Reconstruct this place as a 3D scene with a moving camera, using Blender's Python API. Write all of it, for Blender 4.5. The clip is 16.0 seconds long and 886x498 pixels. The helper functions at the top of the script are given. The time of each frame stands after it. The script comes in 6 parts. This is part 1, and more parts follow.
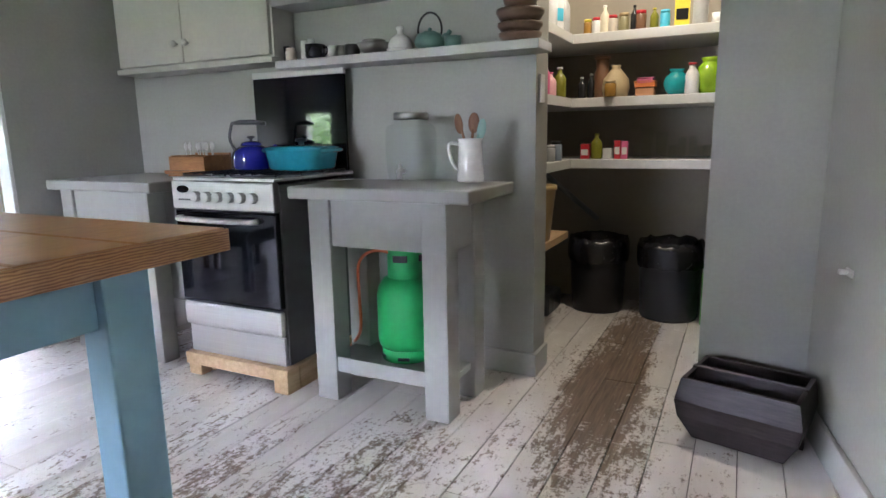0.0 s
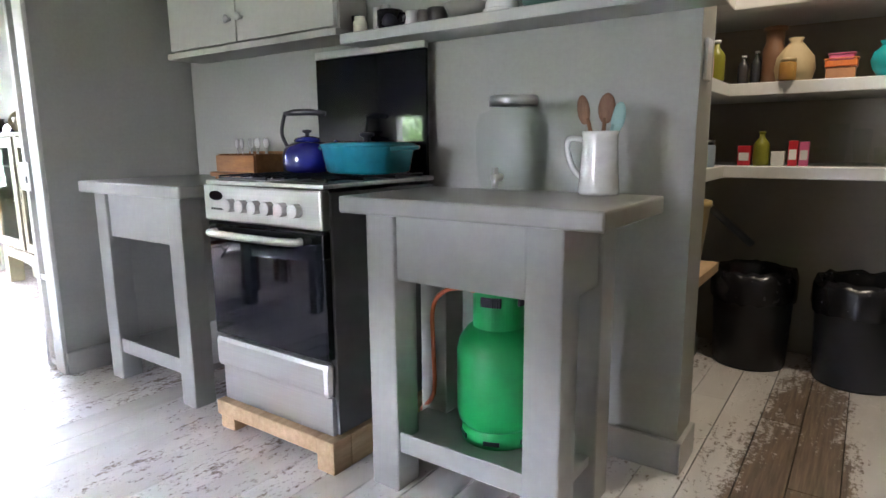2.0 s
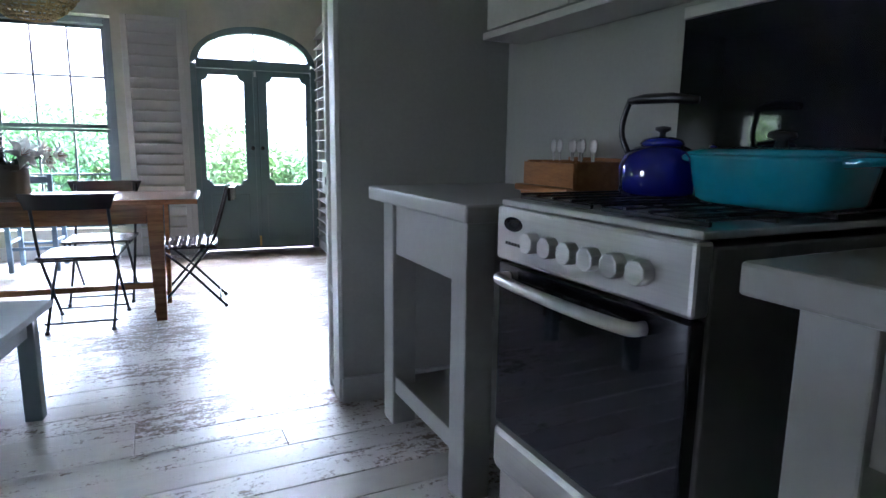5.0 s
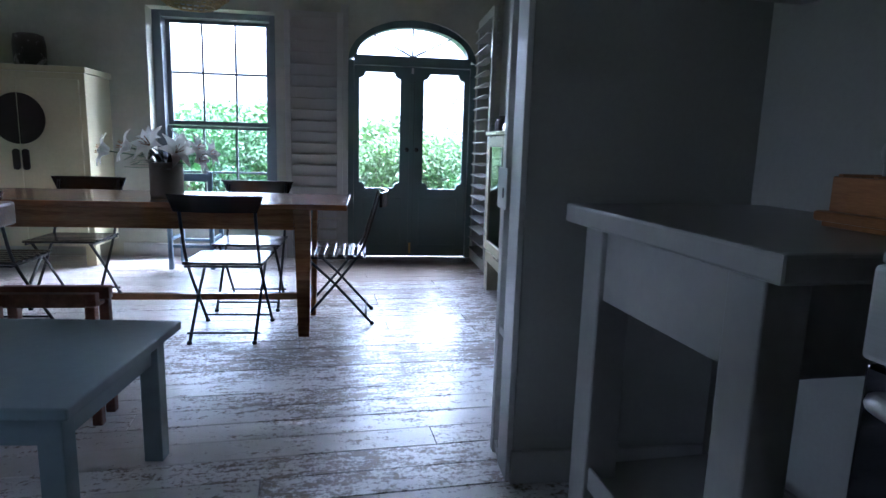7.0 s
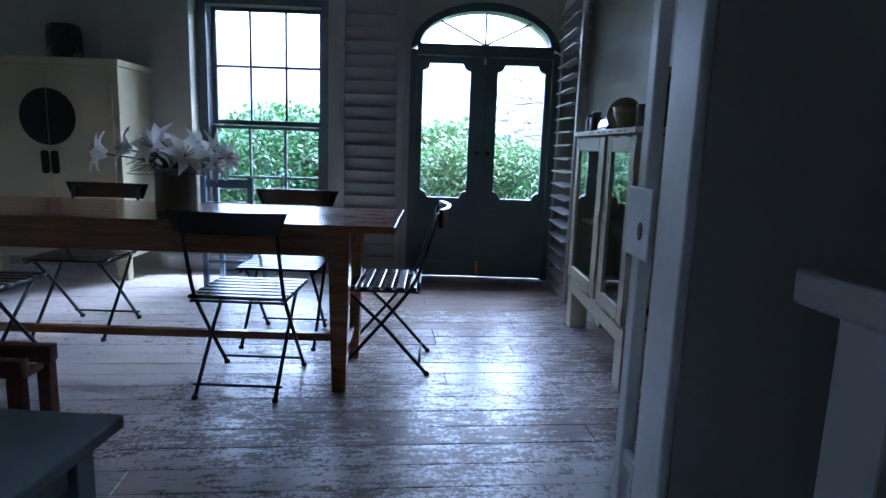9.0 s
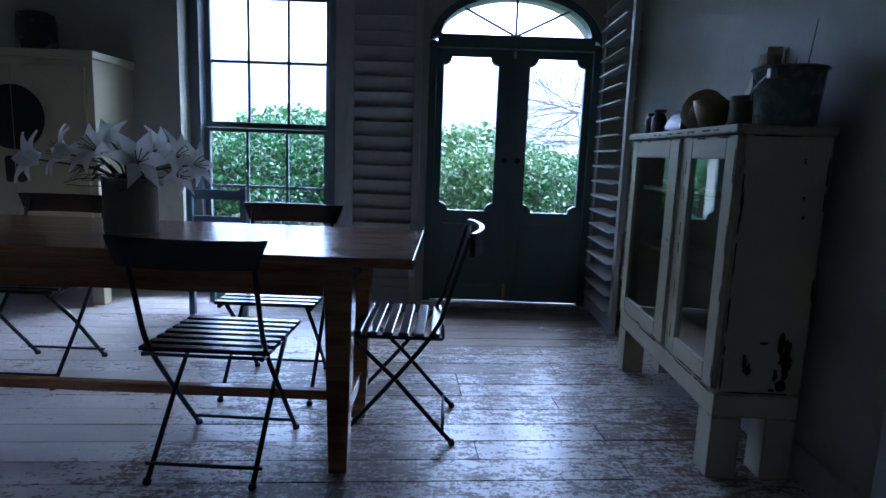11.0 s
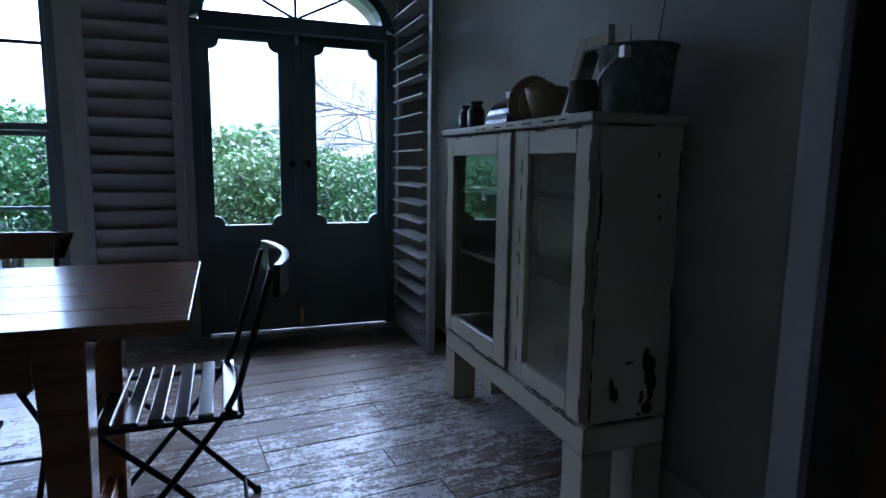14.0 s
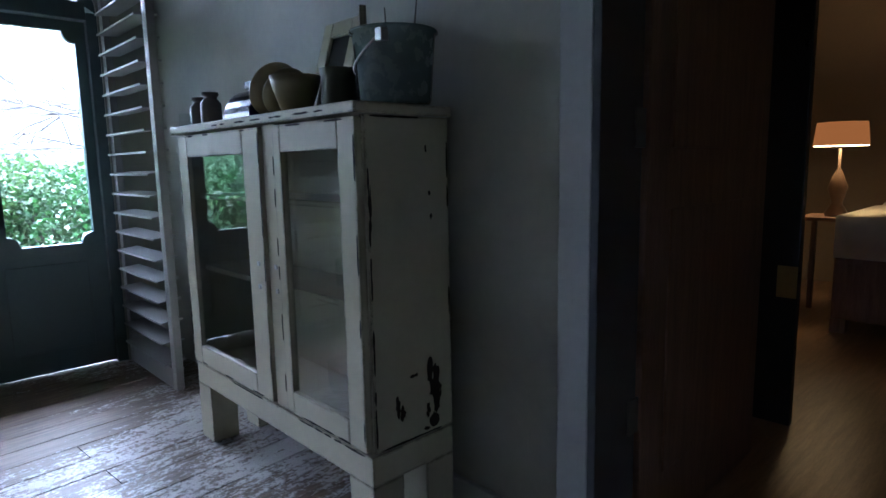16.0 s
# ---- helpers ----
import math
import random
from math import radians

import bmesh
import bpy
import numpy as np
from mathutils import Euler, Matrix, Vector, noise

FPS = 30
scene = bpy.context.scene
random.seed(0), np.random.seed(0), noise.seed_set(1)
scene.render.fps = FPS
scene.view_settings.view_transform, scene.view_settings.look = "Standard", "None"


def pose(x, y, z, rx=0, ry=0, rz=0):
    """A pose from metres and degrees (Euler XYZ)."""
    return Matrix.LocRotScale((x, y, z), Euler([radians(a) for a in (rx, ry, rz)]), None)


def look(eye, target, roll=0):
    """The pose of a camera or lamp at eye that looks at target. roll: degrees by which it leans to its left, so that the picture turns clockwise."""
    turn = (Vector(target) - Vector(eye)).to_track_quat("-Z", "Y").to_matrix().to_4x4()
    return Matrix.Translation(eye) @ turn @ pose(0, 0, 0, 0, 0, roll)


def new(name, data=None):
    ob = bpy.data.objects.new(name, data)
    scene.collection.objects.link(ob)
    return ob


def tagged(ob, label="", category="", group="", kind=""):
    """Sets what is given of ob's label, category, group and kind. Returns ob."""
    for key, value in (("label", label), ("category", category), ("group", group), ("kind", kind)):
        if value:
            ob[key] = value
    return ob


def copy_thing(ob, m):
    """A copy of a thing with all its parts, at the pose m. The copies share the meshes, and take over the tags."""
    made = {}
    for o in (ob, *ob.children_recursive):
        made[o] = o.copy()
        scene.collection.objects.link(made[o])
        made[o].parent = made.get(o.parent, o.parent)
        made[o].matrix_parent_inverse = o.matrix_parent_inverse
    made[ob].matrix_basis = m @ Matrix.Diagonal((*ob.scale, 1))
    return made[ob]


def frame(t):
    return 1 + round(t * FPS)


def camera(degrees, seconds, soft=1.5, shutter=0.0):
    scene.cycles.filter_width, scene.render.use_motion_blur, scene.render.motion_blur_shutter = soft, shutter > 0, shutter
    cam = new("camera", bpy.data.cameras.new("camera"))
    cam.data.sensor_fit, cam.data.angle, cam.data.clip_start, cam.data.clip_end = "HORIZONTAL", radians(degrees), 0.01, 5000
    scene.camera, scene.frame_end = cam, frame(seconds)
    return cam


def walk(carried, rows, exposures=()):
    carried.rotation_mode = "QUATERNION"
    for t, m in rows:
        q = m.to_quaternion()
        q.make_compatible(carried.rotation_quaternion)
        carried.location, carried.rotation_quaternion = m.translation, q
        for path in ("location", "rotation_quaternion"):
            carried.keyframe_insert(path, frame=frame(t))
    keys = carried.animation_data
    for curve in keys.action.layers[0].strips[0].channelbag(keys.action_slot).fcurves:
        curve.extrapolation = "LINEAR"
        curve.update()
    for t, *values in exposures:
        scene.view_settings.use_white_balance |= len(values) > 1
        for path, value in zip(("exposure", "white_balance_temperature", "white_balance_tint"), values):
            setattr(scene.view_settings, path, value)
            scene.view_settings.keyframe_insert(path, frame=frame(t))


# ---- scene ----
cam = camera(72.8, 16.0)
PATH = [
    (0, (0.466, 0.004, 1.106), (-0.41, 1.764, 0.735), -1.0),
    (0.5, (0.347, 0.162, 1.101), (-0.575, 1.9, 0.738), -1.0),
    (1, (0.257, 0.304, 1.093), (-0.703, 2.022, 0.736), -1.0),
    (1.5, (0.176, 0.491, 1.086), (-0.864, 2.163, 0.735), -0.9),
    (2, (0.082, 0.643, 1.062), (-1.053, 2.253, 0.717), -0.5),
    (2.5, (-0.041, 0.804, 1.054), (-1.251, 2.36, 0.717), -0.4),
    (3, (-0.142, 0.929, 1.055), (-1.413, 2.435, 0.718), -0.3),
    (3.5, (-0.247, 1.049, 1.059), (-1.661, 2.42, 0.717), -0.3),
    (4, (-0.374, 1.11, 1.053), (-1.959, 2.282, 0.713), 0.2),
    (4.5, (-0.516, 1.153, 1.069), (-2.22, 2.144, 0.729), 0.5),
    (5, (-0.614, 1.162, 1.069), (-2.387, 2.023, 0.728), 0.8),
    (7.5, (-1.464, 1.253, 1.057), (-3.402, 1.612, 0.72), 1.8),
    (8, (-1.682, 1.304, 1.058), (-3.629, 1.61, 0.722), 1.8),
    (8.5, (-1.84, 1.328, 1.055), (-3.796, 1.579, 0.718), 1.9),
    (9, (-2.03, 1.336, 1.058), (-3.99, 1.546, 0.722), 2.0),
    (11.5, (-2.785, 1.336, 1.035), (-4.753, 1.5, 0.721), 2.1),
    (12, (-2.905, 1.352, 1.025), (-4.871, 1.552, 0.715), 2.0),
    (12.5, (-3.005, 1.372, 1.03), (-4.957, 1.68, 0.727), 2.0),
    (13, (-3.059, 1.38, 1.026), (-4.984, 1.835, 0.73), 1.7),
    (13.5, (-3.126, 1.366, 1.027), (-4.997, 2.011, 0.738), 1.4),
    (14, (-3.193, 1.351, 1.029), (-4.98, 2.204, 0.746), 0.8),
    (14.5, (-3.24, 1.353, 1.026), (-4.927, 2.391, 0.747), 0.3),
    (15, (-3.293, 1.379, 1.021), (-4.874, 2.572, 0.741), -0.2),
    (15.5, (-3.357, 1.427, 1.022), (-4.804, 2.779, 0.737), -0.7),
    (16, (-3.393, 1.459, 1.023), (-4.695, 2.95, 0.74), -1.1),
]
walk(cam, [(t, look(eye, target, roll)) for t, eye, target, roll in PATH],
     [(0, 7.72, 5750, 25), (2.0, 7.8, 5900, 25), (3.0, 7.5, 5880, 24), (4.0, 6.87, 5700, 22), (5.0, 6.25, 5350, 21), (7.4, 4.8, 4900, 21), (9, 4.2, 4650, 21), (12.5, 3.25, 4500, 20), (14.5, 3.55, 4700, 20), (16, 4.6, 4850, 20)])

EX = 0.735
SPLAY = Matrix.Translation((EX, 2.55, 0)) @ Matrix.Rotation(radians(9), 4, "Z") @ Matrix.Translation((-EX, -2.55, 0))
# the dining room stands a little askew to the kitchen
DINING = Matrix.Translation((-5.0, 1.5, 0)) @ Matrix.Rotation(radians(-5.3), 4, "Z") @ Matrix.Translation((5.0, -1.5, 0))
ROOM = Matrix.Identity(4)

# ---- light ----
world = bpy.data.worlds.new("overcast_sky")
scene.world = world
world.use_nodes = True
wn = world.node_tree.nodes
sky = wn.new("ShaderNodeTexSky")
sky.sky_type = "NISHITA"
sky.sun_disc = False
sky.sun_elevation, sky.sun_rotation = radians(54), radians(315)
sky.dust_density, sky.air_density = 4.0, 1.0
wn["Background"].inputs["Strength"].default_value = 0.15
haze = wn.new("ShaderNodeHueSaturation")
haze.inputs["Saturation"].default_value = 0.35
world.node_tree.links.new(sky.outputs[0], haze.inputs["Color"])
world.node_tree.links.new(haze.outputs[0], wn["Background"].inputs["Color"])
sun = new("sun", bpy.data.lights.new("sun", "SUN"))
sun.data.energy, sun.data.angle, sun.data.color = 0.5, radians(50), (1.0, 0.97, 0.93)
sun.matrix_world = pose(0, 0, 6, 36, 0, -135)


def area(name, eye, target, w, h, power, colour=(1, 1, 1)):
    lamp = new(name, bpy.data.lights.new(name, "AREA"))
    lamp.data.shape, lamp.data.size, lamp.data.size_y = "RECTANGLE", w, h
    lamp.data.energy, lamp.data.color = power, colour
    lamp.matrix_world = look(eye, target)
    return lamp


# added warm fill lamp for the kitchen, in an unseen opening behind the walk
area("added_south_fill", (-2.2, -4.36, 1.5), (-1.6, 0, 0.2), 0.9, 0.9, 0.07, (1.0, 0.92, 0.79))
# the pantry's bulb and the bedside lamp
bulb = new("pantry_bulb_light", bpy.data.lights.new("pantry_bulb_light", "POINT"))
bulb.data.energy, bulb.data.color, bulb.data.shadow_soft_size = 0.20, (1.0, 0.88, 0.60), 0.05
bulb.location = (-0.05, 3.05, 2.38)
bedlight = new("bedside_light", bpy.data.lights.new("bedside_light", "POINT"))
bedlight.data.energy, bedlight.data.color, bedlight.data.shadow_soft_size = 0.42, (1.0, 0.58, 0.22), 0.05
bedlight.location = DINING @ Vector((-4.42, 6.0, 1.14))

# ---- materials ----


def nt(name):
    m = bpy.data.materials.new(name)
    m.use_nodes = True
    t = m.node_tree
    return m, t.nodes, t.links, t.nodes["Principled BSDF"]


def mapped(nodes, links, scale):
    tc, mp = nodes.new("ShaderNodeTexCoord"), nodes.new("ShaderNodeMapping")
    mp.inputs["Scale"].default_value = scale
    links.new(tc.outputs["Object"], mp.inputs[0])
    return mp.outputs[0]


def noise_tex(nodes, links, vec, scale, detail=4, rough=0.55):
    n = nodes.new("ShaderNodeTexNoise")
    n.inputs["Scale"].default_value, n.inputs["Detail"].default_value, n.inputs["Roughness"].default_value = scale, detail, rough
    links.new(vec, n.inputs["Vector"])
    return n.outputs["Fac"]


def ramp(nodes, links, fac, stops):
    r = nodes.new("ShaderNodeValToRGB")
    while len(r.color_ramp.elements) < len(stops):
        r.color_ramp.elements.new(0.5)
    for e, (p, c) in zip(r.color_ramp.elements, stops):
        e.position, e.color = p, (*c, 1) if len(c) == 3 else c
    links.new(fac, r.inputs[0])
    return r.outputs[0]


def mix(nodes, links, fac, a, b, blend="MIX"):
    n = nodes.new("ShaderNodeMix")
    n.data_type, n.blend_type = "RGBA", blend
    for slot, v in ((0, fac), (6, a), (7, b)):
        if isinstance(v, (int, float)):
            n.inputs[slot].default_value = v
        elif isinstance(v, tuple):
            n.inputs[slot].default_value = (*v, 1)
        else:
            links.new(v, n.inputs[slot])
    return n.outputs[2]


def bump(nodes, links, bsdf, height, strength, distance=0.002):
    b = nodes.new("ShaderNodeBump")
    b.inputs["Strength"].default_value, b.inputs["Distance"].default_value = strength, distance
    links.new(height, b.inputs["Height"])
    links.new(b.outputs[0], bsdf.inputs["Normal"])


def grey3(c, k):
    return tuple(min(1, v * k) for v in c)


def paint(name, colour, rough=0.45, vary=0.10, grain=40, relief=0.25, stretch=(1, 1, 1), wear=None, wear_at=0.62):
    """Painted or plain surface: blotches, fine grain, and where wear is given, chips showing that colour."""
    m, n, l, b = nt(name)
    v = mapped(n, l, stretch)
    big, fine = noise_tex(n, l, v, 2.3, 5), noise_tex(n, l, v, grain, 3)
    col = ramp(n, l, big, [(0.3, grey3(colour, 1 - vary)), (0.7, grey3(colour, 1 + vary))])
    col = mix(n, l, 0.25, col, ramp(n, l, fine, [(0.3, grey3(colour, 0.85)), (0.7, grey3(colour, 1.1))]))
    if wear:
        w = noise_tex(n, l, v, 9, 8, 0.7)
        f = ramp(n, l, w, [(wear_at, (0, 0, 0)), (wear_at + 0.04, (1, 1, 1))])
        col = mix(n, l, f, col, wear)
    l.new(col, b.inputs["Base Color"])
    l.new(ramp(n, l, big, [(0.2, (rough * 0.8,) * 3), (0.8, (min(1, rough * 1.2),) * 3)]), b.inputs["Roughness"])
    bump(n, l, b, fine, relief)
    return m


def wood(name, dark, light, rough=0.4, stretch=(14, 1.2, 14), ring=3.0):
    m, n, l, b = nt(name)
    v = mapped(n, l, stretch)
    w = noise_tex(n, l, v, ring, 7, 0.6)
    f = noise_tex(n, l, v, ring * 8, 3)
    col = ramp(n, l, w, [(0.32, dark), (0.5, tuple((a + c) / 2 for a, c in zip(dark, light))), (0.68, light)])
    col = mix(n, l, 0.2, col, ramp(n, l, f, [(0.35, grey3(dark, 0.7)), (0.65, light)]))
    l.new(col, b.inputs["Base Color"])
    b.inputs["Roughness"].default_value = rough
    bump(n, l, b, f, 0.2)
    return m


def glossy(name, colour, rough=0.2, metal=0.0, coat=0.0):
    m, n, l, b = nt(name)
    v = mapped(n, l, (1, 1, 1))
    s = noise_tex(n, l, v, 25, 5)
    l.new(ramp(n, l, s, [(0.3, grey3(colour, 0.88)), (0.7, grey3(colour, 1.06))]), b.inputs["Base Color"])
    l.new(ramp(n, l, s, [(0.3, (rough * 0.75,) * 3), (0.7, (min(1, rough * 1.3),) * 3)]), b.inputs["Roughness"])
    b.inputs["Metallic"].default_value = metal
    b.inputs["Coat Weight"].default_value = coat
    return m


def brushed(name, colour):
    m, n, l, b = nt(name)
    v = mapped(n, l, (2, 2, 260))
    s = noise_tex(n, l, v, 1.0, 3)
    l.new(ramp(n, l, s, [(0.3, grey3(colour, 0.94)), (0.7, grey3(colour, 1.05))]), b.inputs["Base Color"])
    l.new(ramp(n, l, s, [(0.3, (0.30,) * 3), (0.7, (0.40,) * 3)]), b.inputs["Roughness"])
    b.inputs["Metallic"].default_value = 1.0
    return m


def glass(name, colour=(1, 1, 1), rough=0.0, gain=1.0):
    """Thin clear glass: light passes straight through, with a mirror sheen."""
    m, n, l, b = nt(name)
    clear, shine, fres, both = n.new("ShaderNodeBsdfTransparent"), n.new("ShaderNodeBsdfGlossy"), n.new("ShaderNodeLayerWeight"), n.new("ShaderNodeMixShader")
    clear.inputs[0].default_value = (*colour, 1)
    shine.inputs["Roughness"].default_value, fres.inputs["Blend"].default_value = rough, 0.5
    l.new(ramp(n, l, fres.outputs["Facing"], [(0, (0.07 * gain,) * 3), (0.4, (0.09 * gain,) * 3), (0.58, (0.19 * gain,) * 3), (0.78, (0.42 * gain,) * 3), (1, (0.95 if gain == 1.0 else 0.4,) * 3)]), both.inputs[0])
    l.new(clear.outputs[0], both.inputs[1])
    l.new(shine.outputs[0], both.inputs[2])
    l.new(both.outputs[0], n["Material Output"].inputs["Surface"])
    n.remove(b)
    return m


def boards_material():
    """White floor paint worn through to brown timber, streaked along the boards."""
    m, n, l, b = nt("worn_white_floor_paint")
    geo = n.new("ShaderNodeNewGeometry")
    info = n.new("ShaderNodeObjectInfo")

    def at(scale):
        mp = n.new("ShaderNodeMapping")
        mp.inputs["Scale"].default_value = scale
        l.new(geo.outputs["Position"], mp.inputs[0])
        return mp.outputs[0]
    streak = noise_tex(n, l, at((30, 9, 1)), 1.0, 9, 0.78)
    patch = noise_tex(n, l, at((1, 0.6, 1)), 1.15, 5, 0.6)
    scratch = noise_tex(n, l, at((60, 60, 1)), 1.0, 6, 0.7)
    grain = noise_tex(n, l, at((90, 5, 1)), 1.0, 4)
    # bare trodden patch in front of the pantry
    sep = n.new("ShaderNodeSeparateXYZ")
    l.new(geo.outputs["Position"], sep.inputs[0])

    def mth(op, a, c=0.0):
        k = n.new("ShaderNodeMath")
        k.operation = op
        for i, q in enumerate((a, c)):
            if isinstance(q, (int, float)):
                k.inputs[i].default_value = q
            else:
                l.new(q, k.inputs[i])
        return k.outputs[0]
    dx = mth("DIVIDE", mth("SUBTRACT", sep.outputs[0], -0.02), 0.20)
    dy = mth("DIVIDE", mth("SUBTRACT", sep.outputs[1], 2.75), 1.3)
    spot = mth("MAXIMUM", mth("SUBTRACT", 1.0, mth("ADD", mth("MULTIPLY", dx, dx), mth("MULTIPLY", dy, dy))), 0.0)
    dx2 = mth("DIVIDE", mth("SUBTRACT", sep.outputs[0], -0.75), 0.8)
    dy2 = mth("DIVIDE", mth("SUBTRACT", sep.outputs[1], 1.45), 0.5)
    spot2 = mth("MAXIMUM", mth("SUBTRACT", 1.0, mth("ADD", mth("MULTIPLY", dx2, dx2), mth("MULTIPLY", dy2, dy2))), 0.0)
    amount = mth("ADD", mth("ADD", mth("MULTIPLY", patch, 0.45), mth("MULTIPLY", mth("MULTIPLY", spot, mth("ADD", patch, 0.5)), 0.2)), mth("MULTIPLY", spot2, 0.035))
    dx3 = mth("DIVIDE", mth("SUBTRACT", sep.outputs[0], -6.5), 0.75)
    dy3 = mth("DIVIDE", mth("SUBTRACT", sep.outputs[1], 1.9), 1.2)
    spot3 = mth("MAXIMUM", mth("SUBTRACT", 1.0, mth("ADD", mth("MULTIPLY", dx3, dx3), mth("MULTIPLY", dy3, dy3))), 0.0)
    amount = mth("ADD", amount, mth("MULTIPLY", spot3, 0.17))
    dx4 = mth("DIVIDE", mth("SUBTRACT", sep.outputs[0], -4.9), 2.0)
    dy4 = mth("DIVIDE", mth("SUBTRACT", sep.outputs[1], 1.6), 1.3)
    spot4 = mth("MAXIMUM", mth("SUBTRACT", 1.0, mth("ADD", mth("MULTIPLY", dx4, dx4), mth("MULTIPLY", dy4, dy4))), 0.0)
    amount = mth("ADD", amount, mth("MULTIPLY", spot4, 0.10))
    amount = mth("ADD", amount, mth("MULTIPLY", mth("SUBTRACT", info.outputs["Random"], 0.5), 0.07))
    wear = mth("ADD", mth("ADD", mth("MULTIPLY", streak, 0.70), mth("MULTIPLY", scratch, 0.42)), amount)
    f = ramp(n, l, wear, [(0.80, (0, 0, 0)), (0.885, (1, 1, 1))])
    white = ramp(n, l, noise_tex(n, l, at((3, 1, 1)), 2.0, 6), [(0.3, (0.73, 0.69, 0.655)), (0.7, (0.88, 0.855, 0.82))])
    brown = ramp(n, l, grain, [(0.3, (0.10, 0.066, 0.044)), (0.7, (0.26, 0.188, 0.125))])
    col = mix(n, l, f, white, brown)
    tone = n.new("ShaderNodeMix")
    tone.data_type, tone.blend_type = "RGBA", "MULTIPLY"
    tone.inputs[0].default_value = 1.0
    l.new(col, tone.inputs[6])
    l.new(ramp(n, l, info.outputs["Random"], [(0, (0.86, 0.85, 0.83)), (1, (1.0, 1.0, 1.0))]), tone.inputs[7])
    l.new(tone.outputs[2], b.inputs["Base Color"])
    l.new(ramp(n, l, f, [(0, (0.27,) * 3), (1, (0.45,) * 3)]), b.inputs["Roughness"])
    b.inputs["Specular IOR Level"].default_value = 0.7
    bump(n, l, b, wear, 0.2, 0.001)
    return m


M_WALL = paint("grey_green_wall_paint", (0.335, 0.332, 0.298), 0.55, 0.05, 60, 0.15)
M_WALL2 = paint("warm_white_wall_paint", (0.41, 0.405, 0.325), 0.5, 0.2, 30, 0.2)
M_PANTRY = paint("buff_pantry_paint", (0.30, 0.27, 0.21), 0.6, 0.1, 40, 0.2)
M_CEIL = paint("ceiling_paint", (0.52, 0.51, 0.48), 0.7, 0.05)
M_TRIM = paint("grey_trim_paint", (0.44, 0.44, 0.42), 0.4, 0.06, 50, 0.2)
M_WHITE = paint("white_joinery_paint", (0.60, 0.60, 0.57), 0.4, 0.08, 50, 0.2)
M_FURN = paint("grey_furniture_paint", (0.325, 0.32, 0.297), 0.42, 0.06, 30, 0.3, (1, 1, 1))
M_TOP = paint("grey_worktop_paint", (0.265, 0.26, 0.238), 0.35, 0.10, 30, 0.3)
M_CUP = paint("cream_grey_cupboard_paint", (0.47, 0.455, 0.41), 0.45, 0.05, 40, 0.2)
M_FLOOR = boards_material()
M_SUBFLOOR = paint("dark_gap", (0.03, 0.025, 0.02), 0.9)
M_BLUE = paint("blue_table_paint", (0.20, 0.36, 0.45), 0.4, 0.06)
M_BLUEGREY = paint("blue_grey_bench_paint", (0.20, 0.26, 0.28), 0.45, 0.12, 30, 0.4, (1, 1, 1), (0.45, 0.46, 0.44), 0.70)
M_PINE = wood("varnished_pine", (0.27, 0.115, 0.035), (0.46, 0.225, 0.075), 0.28)
def end_grain(name, dark, light):
    """Sawn end of pine: nested growth rings."""
    m, n, l, b = nt(name)
    v = mapped(n, l, (1, 1, 3.2))
    w = n.new("ShaderNodeTexWave")
    w.wave_type, w.rings_direction = "RINGS", "X"
    w.inputs["Scale"].default_value, w.inputs["Distortion"].default_value, w.inputs["Detail"].default_value, w.inputs["Detail Scale"].default_value = 22.0, 5.0, 2.0, 1.2
    l.new(v, w.inputs["Vector"])
    col = ramp(n, l, w.outputs["Fac"], [(0.15, dark), (0.75, light)])
    l.new(mix(n, l, 0.3, col, ramp(n, l, noise_tex(n, l, v, 30, 4), [(0.3, dark), (0.7, light)])), b.inputs["Base Color"])
    b.inputs["Roughness"].default_value = 0.4
    bump(n, l, b, w.outputs["Fac"], 0.15)
    return m


M_ENDGRAIN = end_grain("pine_end_grain", (0.20, 0.085, 0.028), (0.47, 0.25, 0.095))
M_RAW = wood("raw_pine", (0.42, 0.27, 0.13), (0.60, 0.42, 0.24), 0.6)
M_OAK = wood("honey_wood_table", (0.20, 0.085, 0.034), (0.42, 0.205, 0.085), 0.22, (14, 1.0, 14))
M_OAK.node_tree.nodes["Principled BSDF"].inputs["Coat Weight"].default_value = 0.6
M_OAK.node_tree.nodes["Principled BSDF"].inputs["Coat Roughness"].default_value = 0.16
M_BOX = wood("orange_wood", (0.26, 0.10, 0.03), (0.42, 0.19, 0.06), 0.4, (2, 12, 12))
M_DARKWOOD = wood("dark_brown_door_wood", (0.14, 0.078, 0.05), (0.26, 0.15, 0.095), 0.45, (14, 14, 1.2))
M_DOOR = paint("teal_grey_door_paint", (0.10, 0.145, 0.145), 0.4, 0.08, 40, 0.3)
M_WINFRAME = paint("grey_window_paint", (0.13, 0.15, 0.16), 0.4, 0.08)
M_SHUT = paint("grey_shutter_paint", (0.40, 0.39, 0.36), 0.45, 0.06)
M_STEEL = brushed("brushed_steel", (0.56, 0.55, 0.53))
M_STEELSIDE = glossy("grey_enamel_side", (0.13, 0.13, 0.125), 0.4, 0.3)
M_BLACKGLASS = glossy("black_glass", (0.006, 0.006, 0.008), 0.04, 0.0, 0.0)
M_BLACKGLASS.node_tree.nodes["Principled BSDF"].inputs["Specular IOR Level"].default_value = 0.35
M_BLACK = glossy("black_enamel", (0.012, 0.012, 0.013), 0.35)
M_IRON = glossy("dark_chair_iron", (0.018, 0.017, 0.018), 0.35, 0.3)
M_SLAT = wood("dark_slat_wood", (0.012, 0.008, 0.007), (0.03, 0.02, 0.016), 0.24)
